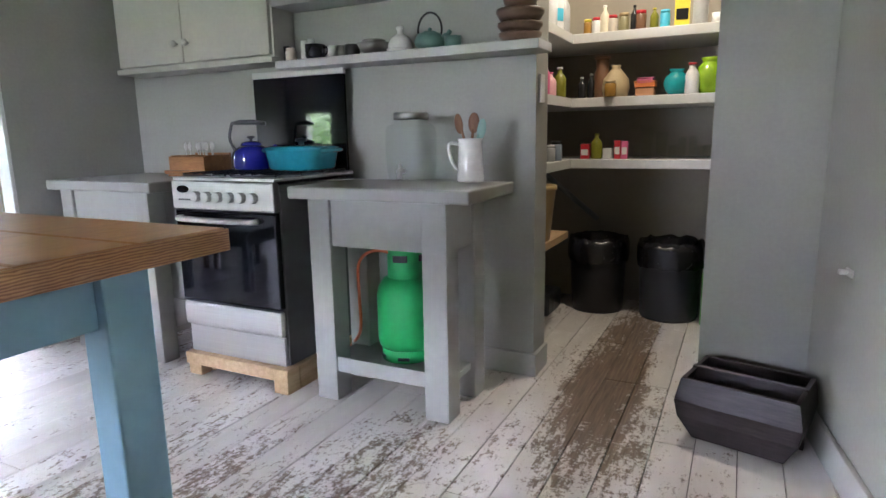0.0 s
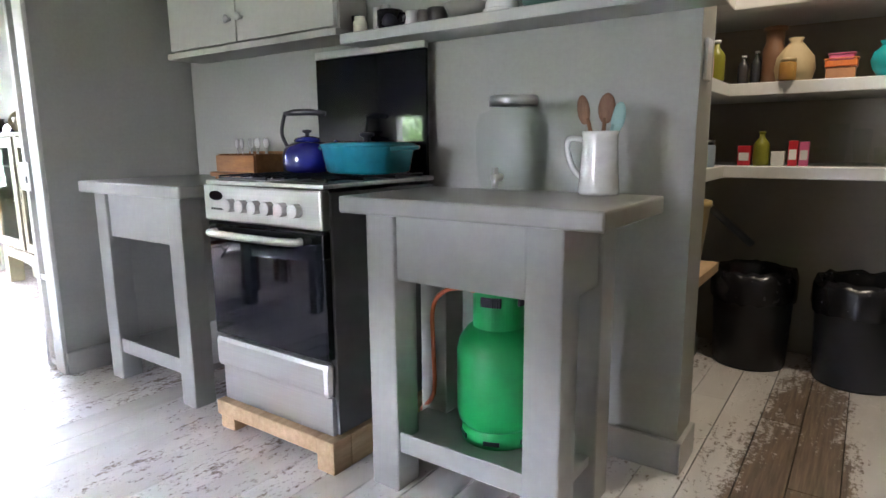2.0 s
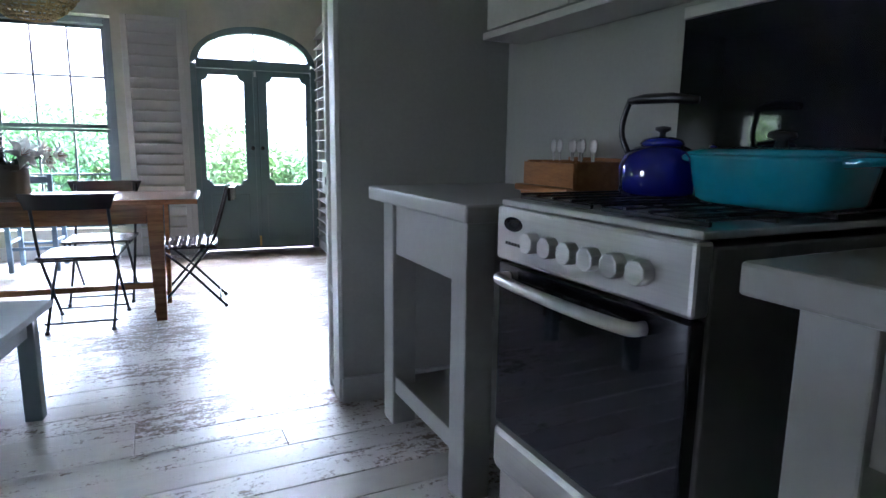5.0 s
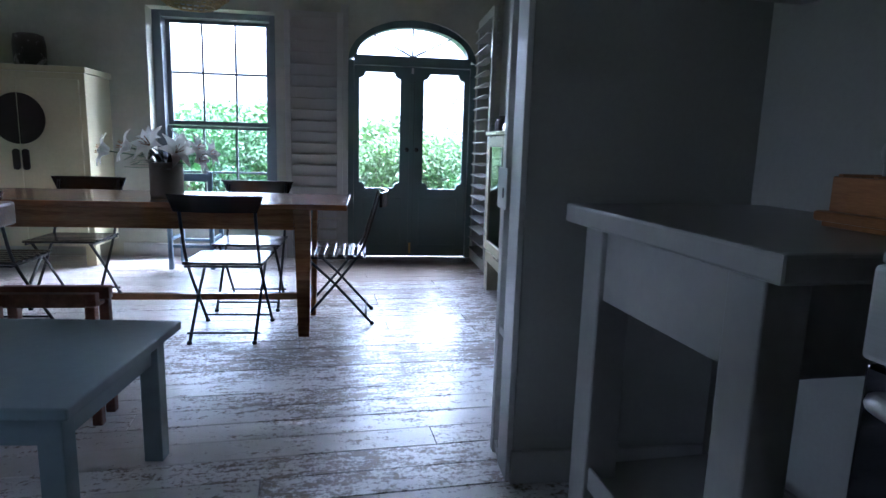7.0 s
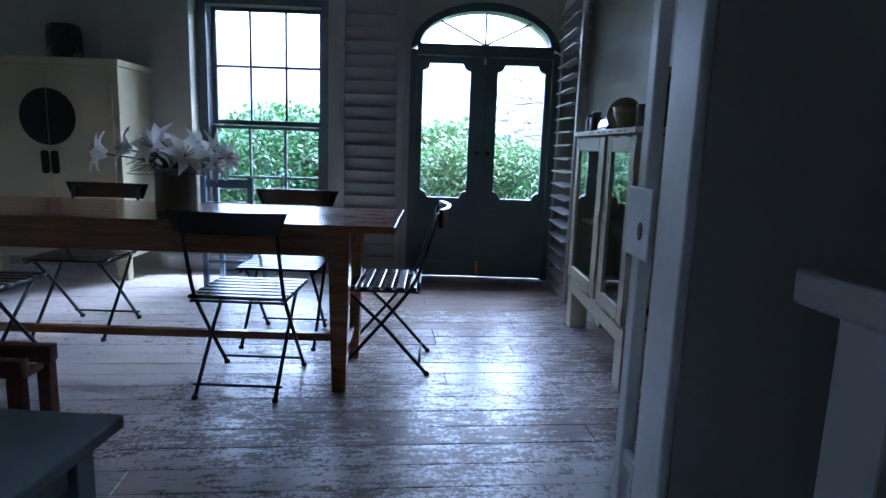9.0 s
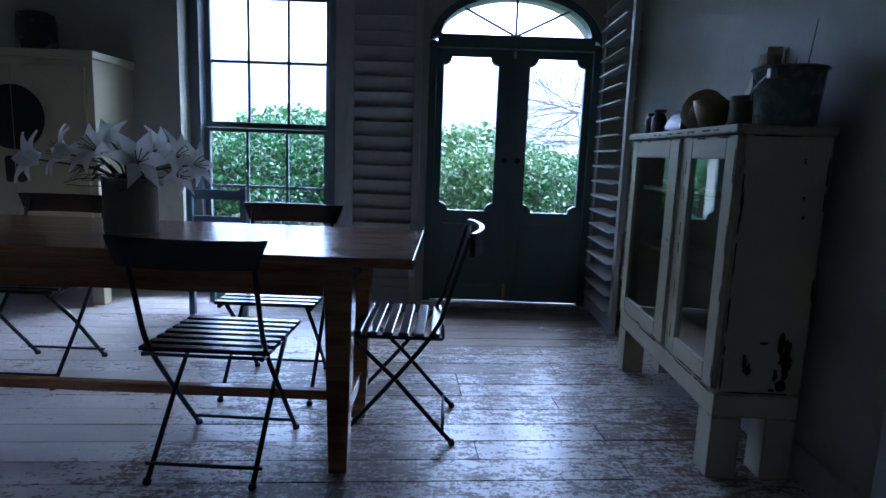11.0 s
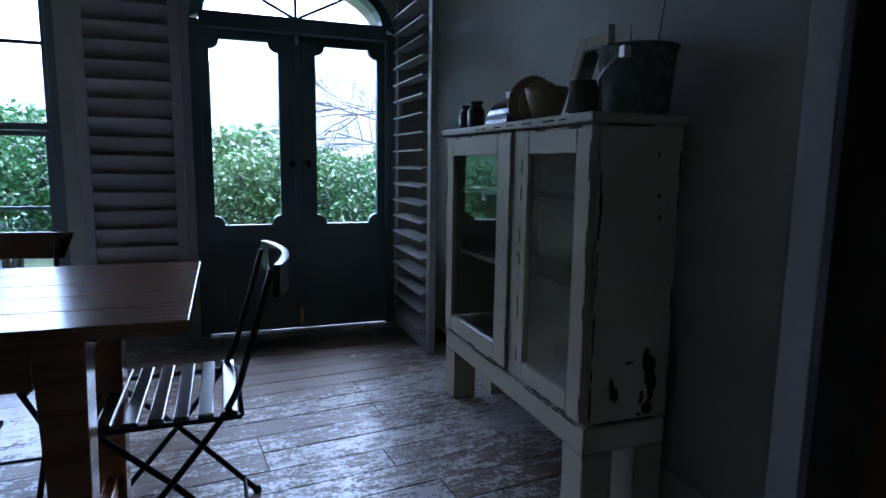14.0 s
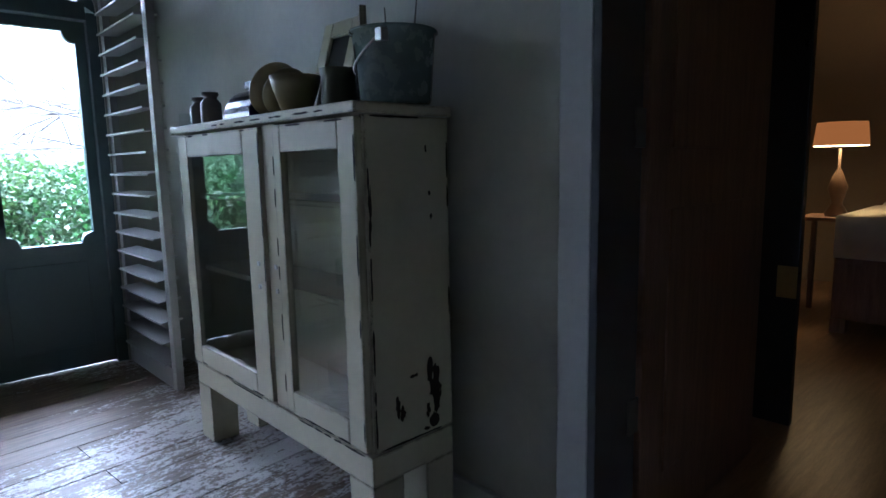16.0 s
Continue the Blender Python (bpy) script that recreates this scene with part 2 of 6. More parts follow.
M_SLAT.node_tree.nodes["Principled BSDF"].inputs["Coat Weight"].default_value = 0.7
M_SLAT.node_tree.nodes["Principled BSDF"].inputs["Coat Roughness"].default_value = 0.2
M_GREEN = glossy("green_cylinder_paint", (0.01, 0.36, 0.085), 0.38)
M_RUBBER = glossy("black_plastic", (0.012, 0.012, 0.014), 0.4)
M_BAG = glossy("black_bin_bag", (0.016, 0.016, 0.018), 0.22)
M_HOSE = glossy("orange_hose", (0.55, 0.13, 0.04), 0.5)
M_GLASS = glass("window_glass", (0.97, 0.99, 0.98))
M_CLEAR = glass("clear_jar_glass", (0.965, 0.98, 0.973), 0.0, 0.1)
M_WHITECER = glossy("white_ceramic", (0.75, 0.75, 0.72), 0.12, 0, 0.5)
M_TEALPOT = glossy("teal_enamel", (0.018, 0.225, 0.30), 0.15, 0, 0.6)
M_KETTLE = glossy("cobalt_enamel", (0.012, 0.015, 0.20), 0.12, 0, 0.7)
M_CREAM = paint("cream_cabinet_paint", (0.55, 0.505, 0.345), 0.42, 0.08, 40, 0.3, (1, 1, 1), (0.10, 0.06, 0.04), 0.73)


def worn_edges(m, colour, reach=0.006):
    """Paint rubbed through along the corners."""
    n, l, b = m.node_tree.nodes, m.node_tree.links, m.node_tree.nodes["Principled BSDF"]
    soft, geo, dot = n.new("ShaderNodeBevel"), n.new("ShaderNodeNewGeometry"), n.new("ShaderNodeVectorMath")
    soft.samples, soft.inputs["Radius"].default_value = 4, reach
    dot.operation = "DOT_PRODUCT"
    l.new(soft.outputs[0], dot.inputs[0])
    l.new(geo.outputs["Normal"], dot.inputs[1])
    edge = ramp(n, l, dot.outputs["Value"], [(0.84, (1, 1, 1)), (0.985, (0, 0, 0))])
    v = mapped(n, l, (1, 1, 1))
    spots = ramp(n, l, noise_tex(n, l, v, 14, 6, 0.7), [(0.42, (0, 0, 0)), (0.52, (1, 1, 1))])
    f = mix(n, l, 1.0, edge, spots, "MULTIPLY")
    old = b.inputs["Base Color"].links[0].from_socket
    l.new(mix(n, l, f, old, colour), b.inputs["Base Color"])


worn_edges(M_CREAM, (0.06, 0.04, 0.03), 0.012)
M_WARD = paint("cream_wardrobe_paint", (0.56, 0.51, 0.32), 0.4, 0.06)
M_BRONZE = glossy("dark_bronze", (0.035, 0.028, 0.022), 0.5, 0.6)
M_BRASS = glossy("brass", (0.55, 0.40, 0.16), 0.35, 1.0)
M_BASKET = wood("dark_stained_basket", (0.018, 0.012, 0.012), (0.05, 0.035, 0.035), 0.45, (4, 4, 30))



def let_light_through(m, share, colour):
    """Thin leaf or petal: part of the light passes."""
    n, l = m.node_tree.nodes, m.node_tree.links
    thin, both = n.new("ShaderNodeBsdfTranslucent"), n.new("ShaderNodeMixShader")
    thin.inputs["Color"].default_value = (*colour, 1)
    both.inputs[0].default_value = share
    l.new(n["Principled BSDF"].outputs[0], both.inputs[1])
    l.new(thin.outputs[0], both.inputs[2])
    l.new(both.outputs[0], n["Material Output"].inputs["Surface"])


# ---- mesh helpers ----


def bx(bm, x0, y0, z0, x1, y1, z1):
    r = bmesh.ops.create_cube(bm, size=1.0)["verts"]
    for v in r:
        v.co = Vector(((x0 + x1) / 2 + v.co.x * (x1 - x0), (y0 + y1) / 2 + v.co.y * (y1 - y0), (z0 + z1) / 2 + v.co.z * (z1 - z0)))
    return r


def obj(name, bm, material, bevel=0.0, smooth=False, parent=None, label=""):
    if bevel:
        bmesh.ops.bevel(bm, geom=list(bm.edges), offset=bevel, segments=2, profile=0.5, affect="EDGES", clamp_overlap=True)
    bmesh.ops.recalc_face_normals(bm, faces=bm.faces)
    me = bpy.data.meshes.new(name)
    bm.to_mesh(me)
    bm.free()
    me.materials.append(material)
    if smooth:
        for p in me.polygons:
            p.use_smooth = True
    ob = new(name, me)
    if parent:
        ob.parent = parent
    else:
        ob.matrix_world = ROOM
    if label:
        ob["label"] = label
    return ob


def part(name, bm, material, parent, label="", bevel=0.0, smooth=False):
    return obj(name, bm, material, bevel, smooth, parent, label)


def boxpart(name, dims, material, parent, bevel=0.003, label=""):
    bm = bmesh.new()
    bx(bm, *dims)
    return obj(name, bm, material, bevel, False, parent, label)


def thing(name, at, label, category, rz=0.0, group=""):
    e = new(name)
    e.empty_display_size = 0.1
    e.matrix_world = ROOM @ pose(*at, 0, 0, rz)
    return tagged(e, label, category, group)


def structure(name, dims, material, label, category="wall", bevel=0.0):
    bm = bmesh.new()
    bx(bm, *dims)
    return tagged(obj(name, bm, material, bevel), label, category, kind="structure")


def lathe(bm, profile, at=(0, 0, 0), n=32, squash=(1, 1)):
    """A surface of revolution from (radius, height) pairs."""
    rings = []
    for r, z in profile:
        if r < 1e-5:
            rings.append([bm.verts.new((at[0], at[1], at[2] + z))])
        else:
            rings.append([bm.verts.new((at[0] + squash[0] * r * math.cos(2 * math.pi * i / n), at[1] + squash[1] * r * math.sin(2 * math.pi * i / n), at[2] + z)) for i in range(n)])
    for a, b in zip(rings, rings[1:]):
        for i in range(n):
            j = (i + 1) % n
            q = [a[i % len(a)], a[j % len(a)], b[j % len(b)], b[i % len(b)]]
            q = list(dict.fromkeys(q))
            if len(q) > 2:
                bm.faces.new(q)
    return rings


def tube(bm, points, radius, n=8, closed=False):
    """A round bar along points."""
    pts = [Vector(p) for p in points]
    rings, last = [], None
    for i, p in enumerate(pts):
        d = (pts[min(i + 1, len(pts) - 1)] - pts[max(i - 1, 0)])
        if closed:
            d = pts[(i + 1) % len(pts)] - pts[i - 1]
        d.normalize()
        side = d.cross(last if last else (Vector((0, 0, 1)) if abs(d.z) < 0.9 else Vector((1, 0, 0))))
        side.normalize()
        up = side.cross(d)
        last = up
        r = radius[i] if isinstance(radius, (list, tuple)) else radius
        rings.append([bm.verts.new(p + r * (math.cos(2 * math.pi * k / n) * side + math.sin(2 * math.pi * k / n) * up)) for k in range(n)])
    pairs = list(zip(rings, rings[1:])) + ([(rings[-1], rings[0])] if closed else [])
    for a, b in pairs:
        for k in range(n):
            bm.faces.new((a[k], a[(k + 1) % n], b[(k + 1) % n], b[k]))
    if not closed:
        bm.faces.new(rings[0])
        bm.faces.new(rings[-1])


def curve_pts(ctrl, n=10):
    """A smooth line through control points."""
    c = [Vector(p) for p in ctrl]
    c = [2 * c[0] - c[1]] + c + [2 * c[-1] - c[-2]]
    out = []
    for i in range(1, len(c) - 2):
        for k in range(n):
            t = k / n
            out.append(0.5 * (2 * c[i] + (c[i + 1] - c[i - 1]) * t + (2 * c[i - 1] - 5 * c[i] + 4 * c[i + 1] - c[i + 2]) * t * t + (3 * c[i] - c[i - 1] - 3 * c[i + 1] + c[i + 2]) * t ** 3))
    out.append(c[-2])
    return out


def prism(bm, outline, axis, a, b):
    """A plate: a flat outline of (u, v) pairs pushed from a to b along an axis."""
    def p(u, v, w):
        return {"x": (w, u, v), "y": (u, w, v), "z": (u, v, w)}[axis]
    lo, hi = [bm.verts.new(p(u, v, a)) for u, v in outline], [bm.verts.new(p(u, v, b)) for u, v in outline]
    k = len(outline)
    bm.faces.new(lo)
    bm.faces.new(hi)
    for i in range(k):
        bm.faces.new((lo[i], lo[(i + 1) % k], hi[(i + 1) % k], hi[i]))


# ---- the place: kitchen, pantry, dining room ----
WY, WX, STX, STE, DWY = 2.55, -6.85, -2.969, 2.005, 2.77
HI, SPR = 2.75, 1.794
structure("wall_kitchen", (-3.05, WY, 0, -0.345, WY + 0.17, HI), M_WALL, "grey-green painted kitchen wall behind the cooker")
ROOM = DINING
structure("wall_stub", (STX - 0.115, STE + 0.02, 0, STX, 2.80, HI), M_WALL, "grey painted wall end beside the dining room opening")
ROOM = Matrix.Identity(4)
structure("wall_pantry_east_pier", (0.355, WY, 0, EX + 0.15, WY + 0.18, HI), M_WALL, "grey painted wall beside the pantry opening")
structure("wall_pantry_left", (-0.92, WY + 0.171, 0, -0.80, 4.05, HI), M_PANTRY, "painted pantry side wall")
structure("wall_pantry_right", (0.73, WY + 0.181, 0, 0.85, 4.05, HI), M_PANTRY, "painted pantry side wall")
structure("wall_pantry_back", (-0.92, 4.051, 0, 0.85, 4.17, HI), M_PANTRY, "painted pantry back wall")
ROOM = SPLAY
structure("wall_east", (EX, -4.6, 0, EX + 0.15, WY - 0.001, HI), M_WALL, "grey painted kitchen side wall")
ROOM = Matrix.Identity(4)
for n, x0, x1 in (("a", -8.2, -6.95), ("b", -6.40, -2.7), ("d", -1.7, 2.1)):
    structure("wall_south_" + n, (x0, -4.4, 0, x1, -4.25, HI), M_WALL2, "plain painted back wall")
# g is an unseen opening, added for the kitchen fill lamp
for n, x0, x1, z0, z1 in (("e", -6.95, -6.40, 0.85, 1.55), ("g", -2.7, -1.7, 1.0, 2.0)):
    structure("wall_south_" + n, (x0, -4.4, 0, x1, -4.25, z0), M_WALL2, "wall under a back opening")
    structure("wall_south_" + n + "_head", (x0, -4.4, z1, x1, -4.25, HI), M_WALL2, "wall above a back opening")
# unseen wall, added to keep dining room daylight off the kitchen
structure("wall_light_block", (-3.19, -4.25, 0, -2.94, -0.45, HI), M_WALL, "unseen grey wall added to block light between kitchen and dining room")
ROOM = DINING
structure("wall_west_side", (WX - 0.45, -4.7, 0, WX, -1.0, HI), M_WALL2, "grey plaster wall")
structure("wall_dining_north_a", (-7.3, DWY, 0, -4.13, DWY + 0.16, HI), M_WALL2, "mottled grey plaster wall behind the display cabinet")
structure("wall_dining_north_head", (-4.13, DWY, 2.15, -3.191, DWY + 0.16, HI), M_WALL2, "wall above the bedroom door")
structure("wall_dining_north_b", (-3.19, DWY, 0, -2.9, 3.10, HI), M_WALL2, "wall beside the bedroom door")
ROOM = Matrix.Identity(4)
structure("ceiling", (-8.2, -4.4, HI, 2.1, 4.4, HI + 0.1), M_CEIL, "pale painted ceiling", "ceiling")
structure("subfloor", (-8.2, -4.5, -0.12, 2.1, 4.5, -0.022), M_SUBFLOOR, "dark gap beneath the floorboards", "floor")
# west wall of the dining room, round the window and the arched door
ROOM = DINING
W0, W1, D0, D1 = -0.321, 0.745, 1.379, 2.535
structure("wall_west_a", (WX - 0.45, -0.9995, 0, WX, W0, HI), M_WALL2, "grey plaster wall beside the sash window")
structure("wall_west_b", (WX - 0.45, W1, 0, WX, D0, HI), M_WALL2, "grey plaster wall between window and door")
structure("wall_west_c", (WX - 0.45, D1, 0, WX, DWY - 0.001, HI), M_WALL2, "narrow wall beside the arched door")
structure("wall_west_sill", (WX - 0.45, W0, 0, WX, W1, 0.27), M_WALL2, "wall under the sash window")
structure("wall_west_head", (WX - 0.45, W0, 2.155, WX, W1, HI), M_WALL2, "wall above the sash window")


def arch_outline(y0, y1, spring, rise, n=24):
    cy, half = (y0 + y1) / 2, (y1 - y0) / 2
    return [(cy + half * math.cos(math.pi * i / n), spring + rise * math.sin(math.pi * i / n)) for i in range(n + 1)]


bm = bmesh.new()
pts = arch_outline(D0, D1, SPR, 0.36)
prism(bm, [(D1, HI), *pts, (D0, HI)], "x", WX - 0.45, WX)
tagged(obj("wall_west_arch", bm, M_WALL2), "plaster wall curved above the arched door", "wall", kind="structure")

ROOM = Matrix.Identity(4)

# ---- kitchen furniture ----


def worktable(at, w, d, h, leg, label, rail_z=0.13, near=0.045, over=0.05):
    """A heavy painted kitchen table with a low shelf."""
    t = thing("kitchen_worktable", at, label, "table")
    boxpart("tabletop", (-near, -0.05, h - 0.05, w + over, d + 0.045, h), M_TOP, t, 0.007, "dull grey painted top")
    for x in (0, w - leg):
        for y in (0, d - leg):
            boxpart("leg", (x, y, 0, x + leg, y + leg, h - 0.051), M_FURN, t, 0.005)
    boxpart("apron", (leg, 0.014, h - 0.245, w - leg, 0.037, h - 0.052), M_FURN, t, 0.002)
    boxpart("apron", (leg, d - 0.035, h - 0.245, w - leg, d - 0.012, h - 0.052), M_FURN, t, 0.002)
    for x in (0.012, w - 0.035):
        boxpart("apron", (x, leg, h - 0.245, x + 0.023, d - leg, h - 0.052), M_FURN, t, 0.002)
    boxpart("shelf", (0.02, 0.02, rail_z, w - 0.02, d - 0.02, rail_z + 0.03), M_FURN, t, 0.003)
    boxpart("shelf_rail", (leg, 0.01, rail_z - 0.0, w - leg, 0.0195, rail_z + 0.065), M_FURN, t, 0.003)
    return t


worktable((-1.12, 1.952, 0), 0.63, 0.365, 0.915, 0.105, "grey painted wooden worktable with a low shelf beside the cooker", 0.13, 0.06, 0.115)
worktable((-2.745, 1.945, 0), 0.67, 0.53, 0.915, 0.095, "grey painted wooden worktable in the corner by the wall end", 0.13, 0.03, 0.085)

# cooker
SX0, SX1, SY0, SY1, SB = -1.862, -1.265, 1.925, 2.50, 0.115
cooker = thing("cooker", ((SX0 + SX1) / 2, (SY0 + SY1) / 2, SB), "freestanding steel cooker with black glass oven door", "cooker")
cw, cd = (SX1 - SX0) / 2, (SY1 - SY0) / 2
boxpart("body", (-cw, -cd + 0.03, 0, cw, cd, 0.80), M_STEELSIDE, cooker, 0.004, "dark grey enamel side panels")
boxpart("control_panel", (-cw, -cd - 0.012, 0.685, cw, -cd + 0.029, 0.812), M_STEEL, cooker, 0.008, "brushed steel control panel")
boxpart("hob", (-cw, -cd + 0.0, 0.8125, cw, cd, 0.828), M_STEEL, cooker, 0.004, "steel hob surround")
boxpart("oven_door", (-cw + 0.004, -cd - 0.005, 0.262, cw - 0.004, -cd + 0.029, 0.68), M_BLACKGLASS, cooker, 0.006, "black glass oven door")
boxpart("drawer", (-cw + 0.002, -cd - 0.012, 0.135, cw - 0.002, -cd + 0.029, 0.256), M_STEEL, cooker, 0.02, "steel storage drawer")
boxpart("plinth", (-cw + 0.012, -cd + 0.012, 0.0, cw - 0.012, -cd + 0.0295, 0.13), M_STEEL, cooker, 0.002)
bm = bmesh.new()
tube(bm, curve_pts([(-cw + 0.05, -cd - 0.006, 0.645), (-cw + 0.07, -cd - 0.04, 0.645), (0, -cd - 0.052, 0.645), (cw - 0.12, -cd - 0.04, 0.645), (cw - 0.10, -cd - 0.006, 0.645)], 8), 0.013, 10)
part("oven_handle", bm, M_STEEL, cooker, "curved steel bar handle", smooth=True)
for i in range(6):
    bm = bmesh.new()
    x = -cw + 0.165 + i * 0.066
    prism(bm, [(x + 0.024 * math.cos(a * math.pi / 4 + 0.39), 0.745 + 0.024 * math.sin(a * math.pi / 4 + 0.39)) for a in range(8)], "y", -cd - 0.04, -cd - 0.012)
    part("control_knob", bm, M_STEEL, cooker, bevel=0.003)
bm = bmesh.new()
prism(bm, [(-cw + 0.075 + 0.037 * math.cos(a * math.pi / 10), 0.775 + 0.017 * math.sin(a * math.pi / 10)) for a in range(20)], "y", -cd - 0.0155, -cd - 0.0115)
part("clock_display", bm, M_BLACKGLASS, cooker, "oval black clock display")
for i in range(6):
    boxpart("marking", (-cw + 0.045 + i * 0.013, -cd - 0.0145, 0.725, -cw + 0.052 + i * 0.013, -cd - 0.0118, 0.732), M_BLACK, cooker, 0)
for gx in (-0.145, 0.145):
    for gy in (-0.13, 0.13):
        bm = bmesh.new()
        lathe(bm, [(0, 0.829), (0.05, 0.829), (0.05, 0.833), (0.035, 0.837), (0, 0.837)], (gx, gy, 0), 20)
        part("burner", bm, M_BLACK, cooker, smooth=True)
for gx in (-0.145, 0.145):
    for k in range(5):
        boxpart("grate_bar", (gx - 0.13 + k * 0.063, -0.25, 0.838, gx - 0.122 + k * 0.063, 0.25, 0.843), M_BLACK, cooker, 0.001)
    for k in range(4):
        boxpart("grate_foot", (gx - 0.13, -0.25 + k * 0.164, 0.829, gx + 0.13, -0.242 + k * 0.164, 0.8375), M_BLACK, cooker, 0.001)
lid = boxpart("splashback_lid", (-cw - 0.006, cd - 0.012, 0.829, cw - 0.026, cd + 0.006, 1.296), M_BLACKGLASS, cooker, 0.004, "raised black glass lid")
boxpart("lid_trim", (-cw - 0.006, cd - 0.016, 1.2965, cw - 0.026, cd + 0.008, 1.327), M_STEEL, cooker, 0.003, "steel trim on the lid")
# timber blocks under the cooker
blk = thing("timber_plinth", ((SX0 + SX1) / 2, (SY0 + SY1) / 2, 0), "raw pine batten frame lifting the cooker off the floor", "plinth")
boxpart("batten", (-cw - 0.005, -cd - 0.02, 0.055, cw - 0.06, -cd + 0.06, 0.113), M_RAW, blk, 0.004)
boxpart("block", (cw - 0.075, -cd + 0.061, 0.0, cw + 0.02, cd - 0.05, 0.113), M_RAW, blk, 0.004)
boxpart("block", (cw - 0.0595, -cd - 0.022, 0.0, cw + 0.02, -cd + 0.0605, 0.113), M_RAW, blk, 0.004)
boxpart("block", (-cw, -cd + 0.061, 0.0, -cw + 0.09, cd - 0.05, 0.113), M_RAW, blk, 0.004)
boxpart("foot", (-cw, -cd - 0.01, 0.0, -cw + 0.08, -cd + 0.055, 0.0545), M_RAW, blk, 0.004)

# wall cupboard and open shelf
cup = thing("wall_cupboard", (-2.74, 2.37, 1.50), "cream-grey double door wall cupboard with round knobs", "cupboard")
boxpart("body", (0, 0.02, 0, 1.115, WY - 2.372, 0.85), M_CUP, cup, 0.003)
boxpart("base_board", (-0.01, -0.012, -0.028, 1.125, WY - 2.372, -0.001), M_CUP, cup, 0.003)
for x0, x1, kx in ((0.008, 0.515, 0.478), (0.521, 1.107, 0.56)):
    d = boxpart("door", (x0, -0.004, 0.008, x1, 0.0195, 0.842), M_CUP, cup, 0.003)
    bm = bmesh.new()
    lathe(bm, [(0, 0), (0.008, 0), (0.007, 0.014), (0.017, 0.02), (0.017, 0.027), (0.009, 0.033), (0, 0.033)], n=18)
    bmesh.ops.rotate(bm, verts=bm.verts, matrix=Matrix.Rotation(math.pi / 2, 3, "X"))
    bmesh.ops.translate(bm, verts=bm.verts, vec=(kx, -0.004, 0.105))
    k = part("knob", bm, M_STEEL, d, "round brushed metal knob", smooth=True)
for z, nm in ((1.437, "wall_shelf"), (1.725, "wall_shelf")):
    s = thing(nm, (-1.608, 2.37, z), "grey painted open wall shelf", "shelf")
    boxpart("board", (0, 0, 0, 1.33, WY - 2.372, 0.038), M_TRIM, s, 0.004)

# big blue table with the pine top
bt = thing("kitchen_table", (-0.39, 0.712, 0), "light blue painted kitchen table with a varnished pine top", "table")
TH = 0.955
for k in range(5):
    boxpart("tabletop_plank", (-1.90, -0.806 + k * 0.1721, TH - 0.036, 0.055, -0.806 + 0.1715 + k * 0.1721, TH), M_PINE, bt, 0.005)
for x in (-1.80, -0.008):
    for y in (-0.66, -0.18):
        boxpart("leg", (x, y, 0, x + 0.06, y + 0.076, TH - 0.037), M_BLUE, bt, 0.004)
for dims in ((-1.719, -0.14, -0.009, -0.12), (-1.719, -0.65, -0.009, -0.63), (0.012, -0.579, 0.034, -0.181), (-1.76, -0.579, -1.74, -0.181)):
    boxpart("apron", (dims[0], dims[1], TH - 0.118, dims[2], dims[3], TH - 0.0375), M_BLUE, bt, 0.002)

boxpart("end_board", (0.0552, -0.806, TH - 0.040, 0.060, 0.0545, TH - 0.001), M_ENDGRAIN, bt, 0.0015, "pine end grain with curved growth rings")

# ---- pantry ----
LFX, RFX, BFY = -0.435, 0.32, 3.51
for z in (0.905, 1.25, 1.60):
    s = thing("pantry_shelf", (0, 0, z), "off-white painted U-shaped pantry shelf full of jars and pots", "shelf", group="pantry shelves")
    boxpart("back_board", (-0.798, BFY, 0, 0.728, 4.049, 0.052), M_WHITE, s, 0.004)
    boxpart("left_board", (-0.798, WY + 0.19, 0, LFX, BFY - 0.001, 0.052), M_WHITE, s, 0.004)
    bm = bmesh.new()
    prism(bm, [(0.728, WY + 0.20), (0.44, WY + 0.20), (0.42, BFY - 0.1), (RFX, BFY - 0.001), (0.728, BFY - 0.001)], "z", 0, 0.052)
    part("right_board", bm, M_WHITE, s, bevel=0.004)

# ---- dining room ----
ROOM = DINING
DT = 0.743


def tapered_leg(x, y, top, foot, h, material, parent):
    """A square leg that narrows to the floor, set by its middle."""
    bm = bmesh.new()
    for v in bx(bm, -0.5, -0.5, 0, 0.5, 0.5, h):
        k = top if v.co.z > h / 2 else foot
        v.co.x, v.co.y = x + v.co.x * k, y + v.co.y * k
    return part("leg", bm, material, parent, bevel=0.003)


dt = thing("dining_table", (-4.594, 0.07, 0), "long honey-brown wooden dining table with stretchers", "table")
for k in range(5):
    boxpart("tabletop_plank", (-0.422 + k * 0.1366, -1.02, DT - 0.028, -0.422 + 0.1362 + k * 0.1366, 1.385, DT), M_OAK, dt, 0.003)
LXN, LXF = 0.092, -0.33
for x in (LXF, LXN):
    for y in (-0.79, 1.148):
        tapered_leg(x, y, 0.092, 0.06, DT - 0.029, M_OAK, dt)
for x in (LXF - 0.02, LXN + 0.01):
    boxpart("apron", (x, -0.743, DT - 0.15, x + 0.024, 1.101, DT - 0.029), M_OAK, dt, 0.002)
for y in (-0.80, 1.135):
    boxpart("apron", (LXF + 0.047, y, DT - 0.15, LXN - 0.047, y + 0.024, DT - 0.029), M_OAK, dt, 0.002)
    boxpart("stretcher", (LXF + 0.036, y, 0.15, LXN - 0.036, y + 0.03, 0.195), M_OAK, dt, 0.003)
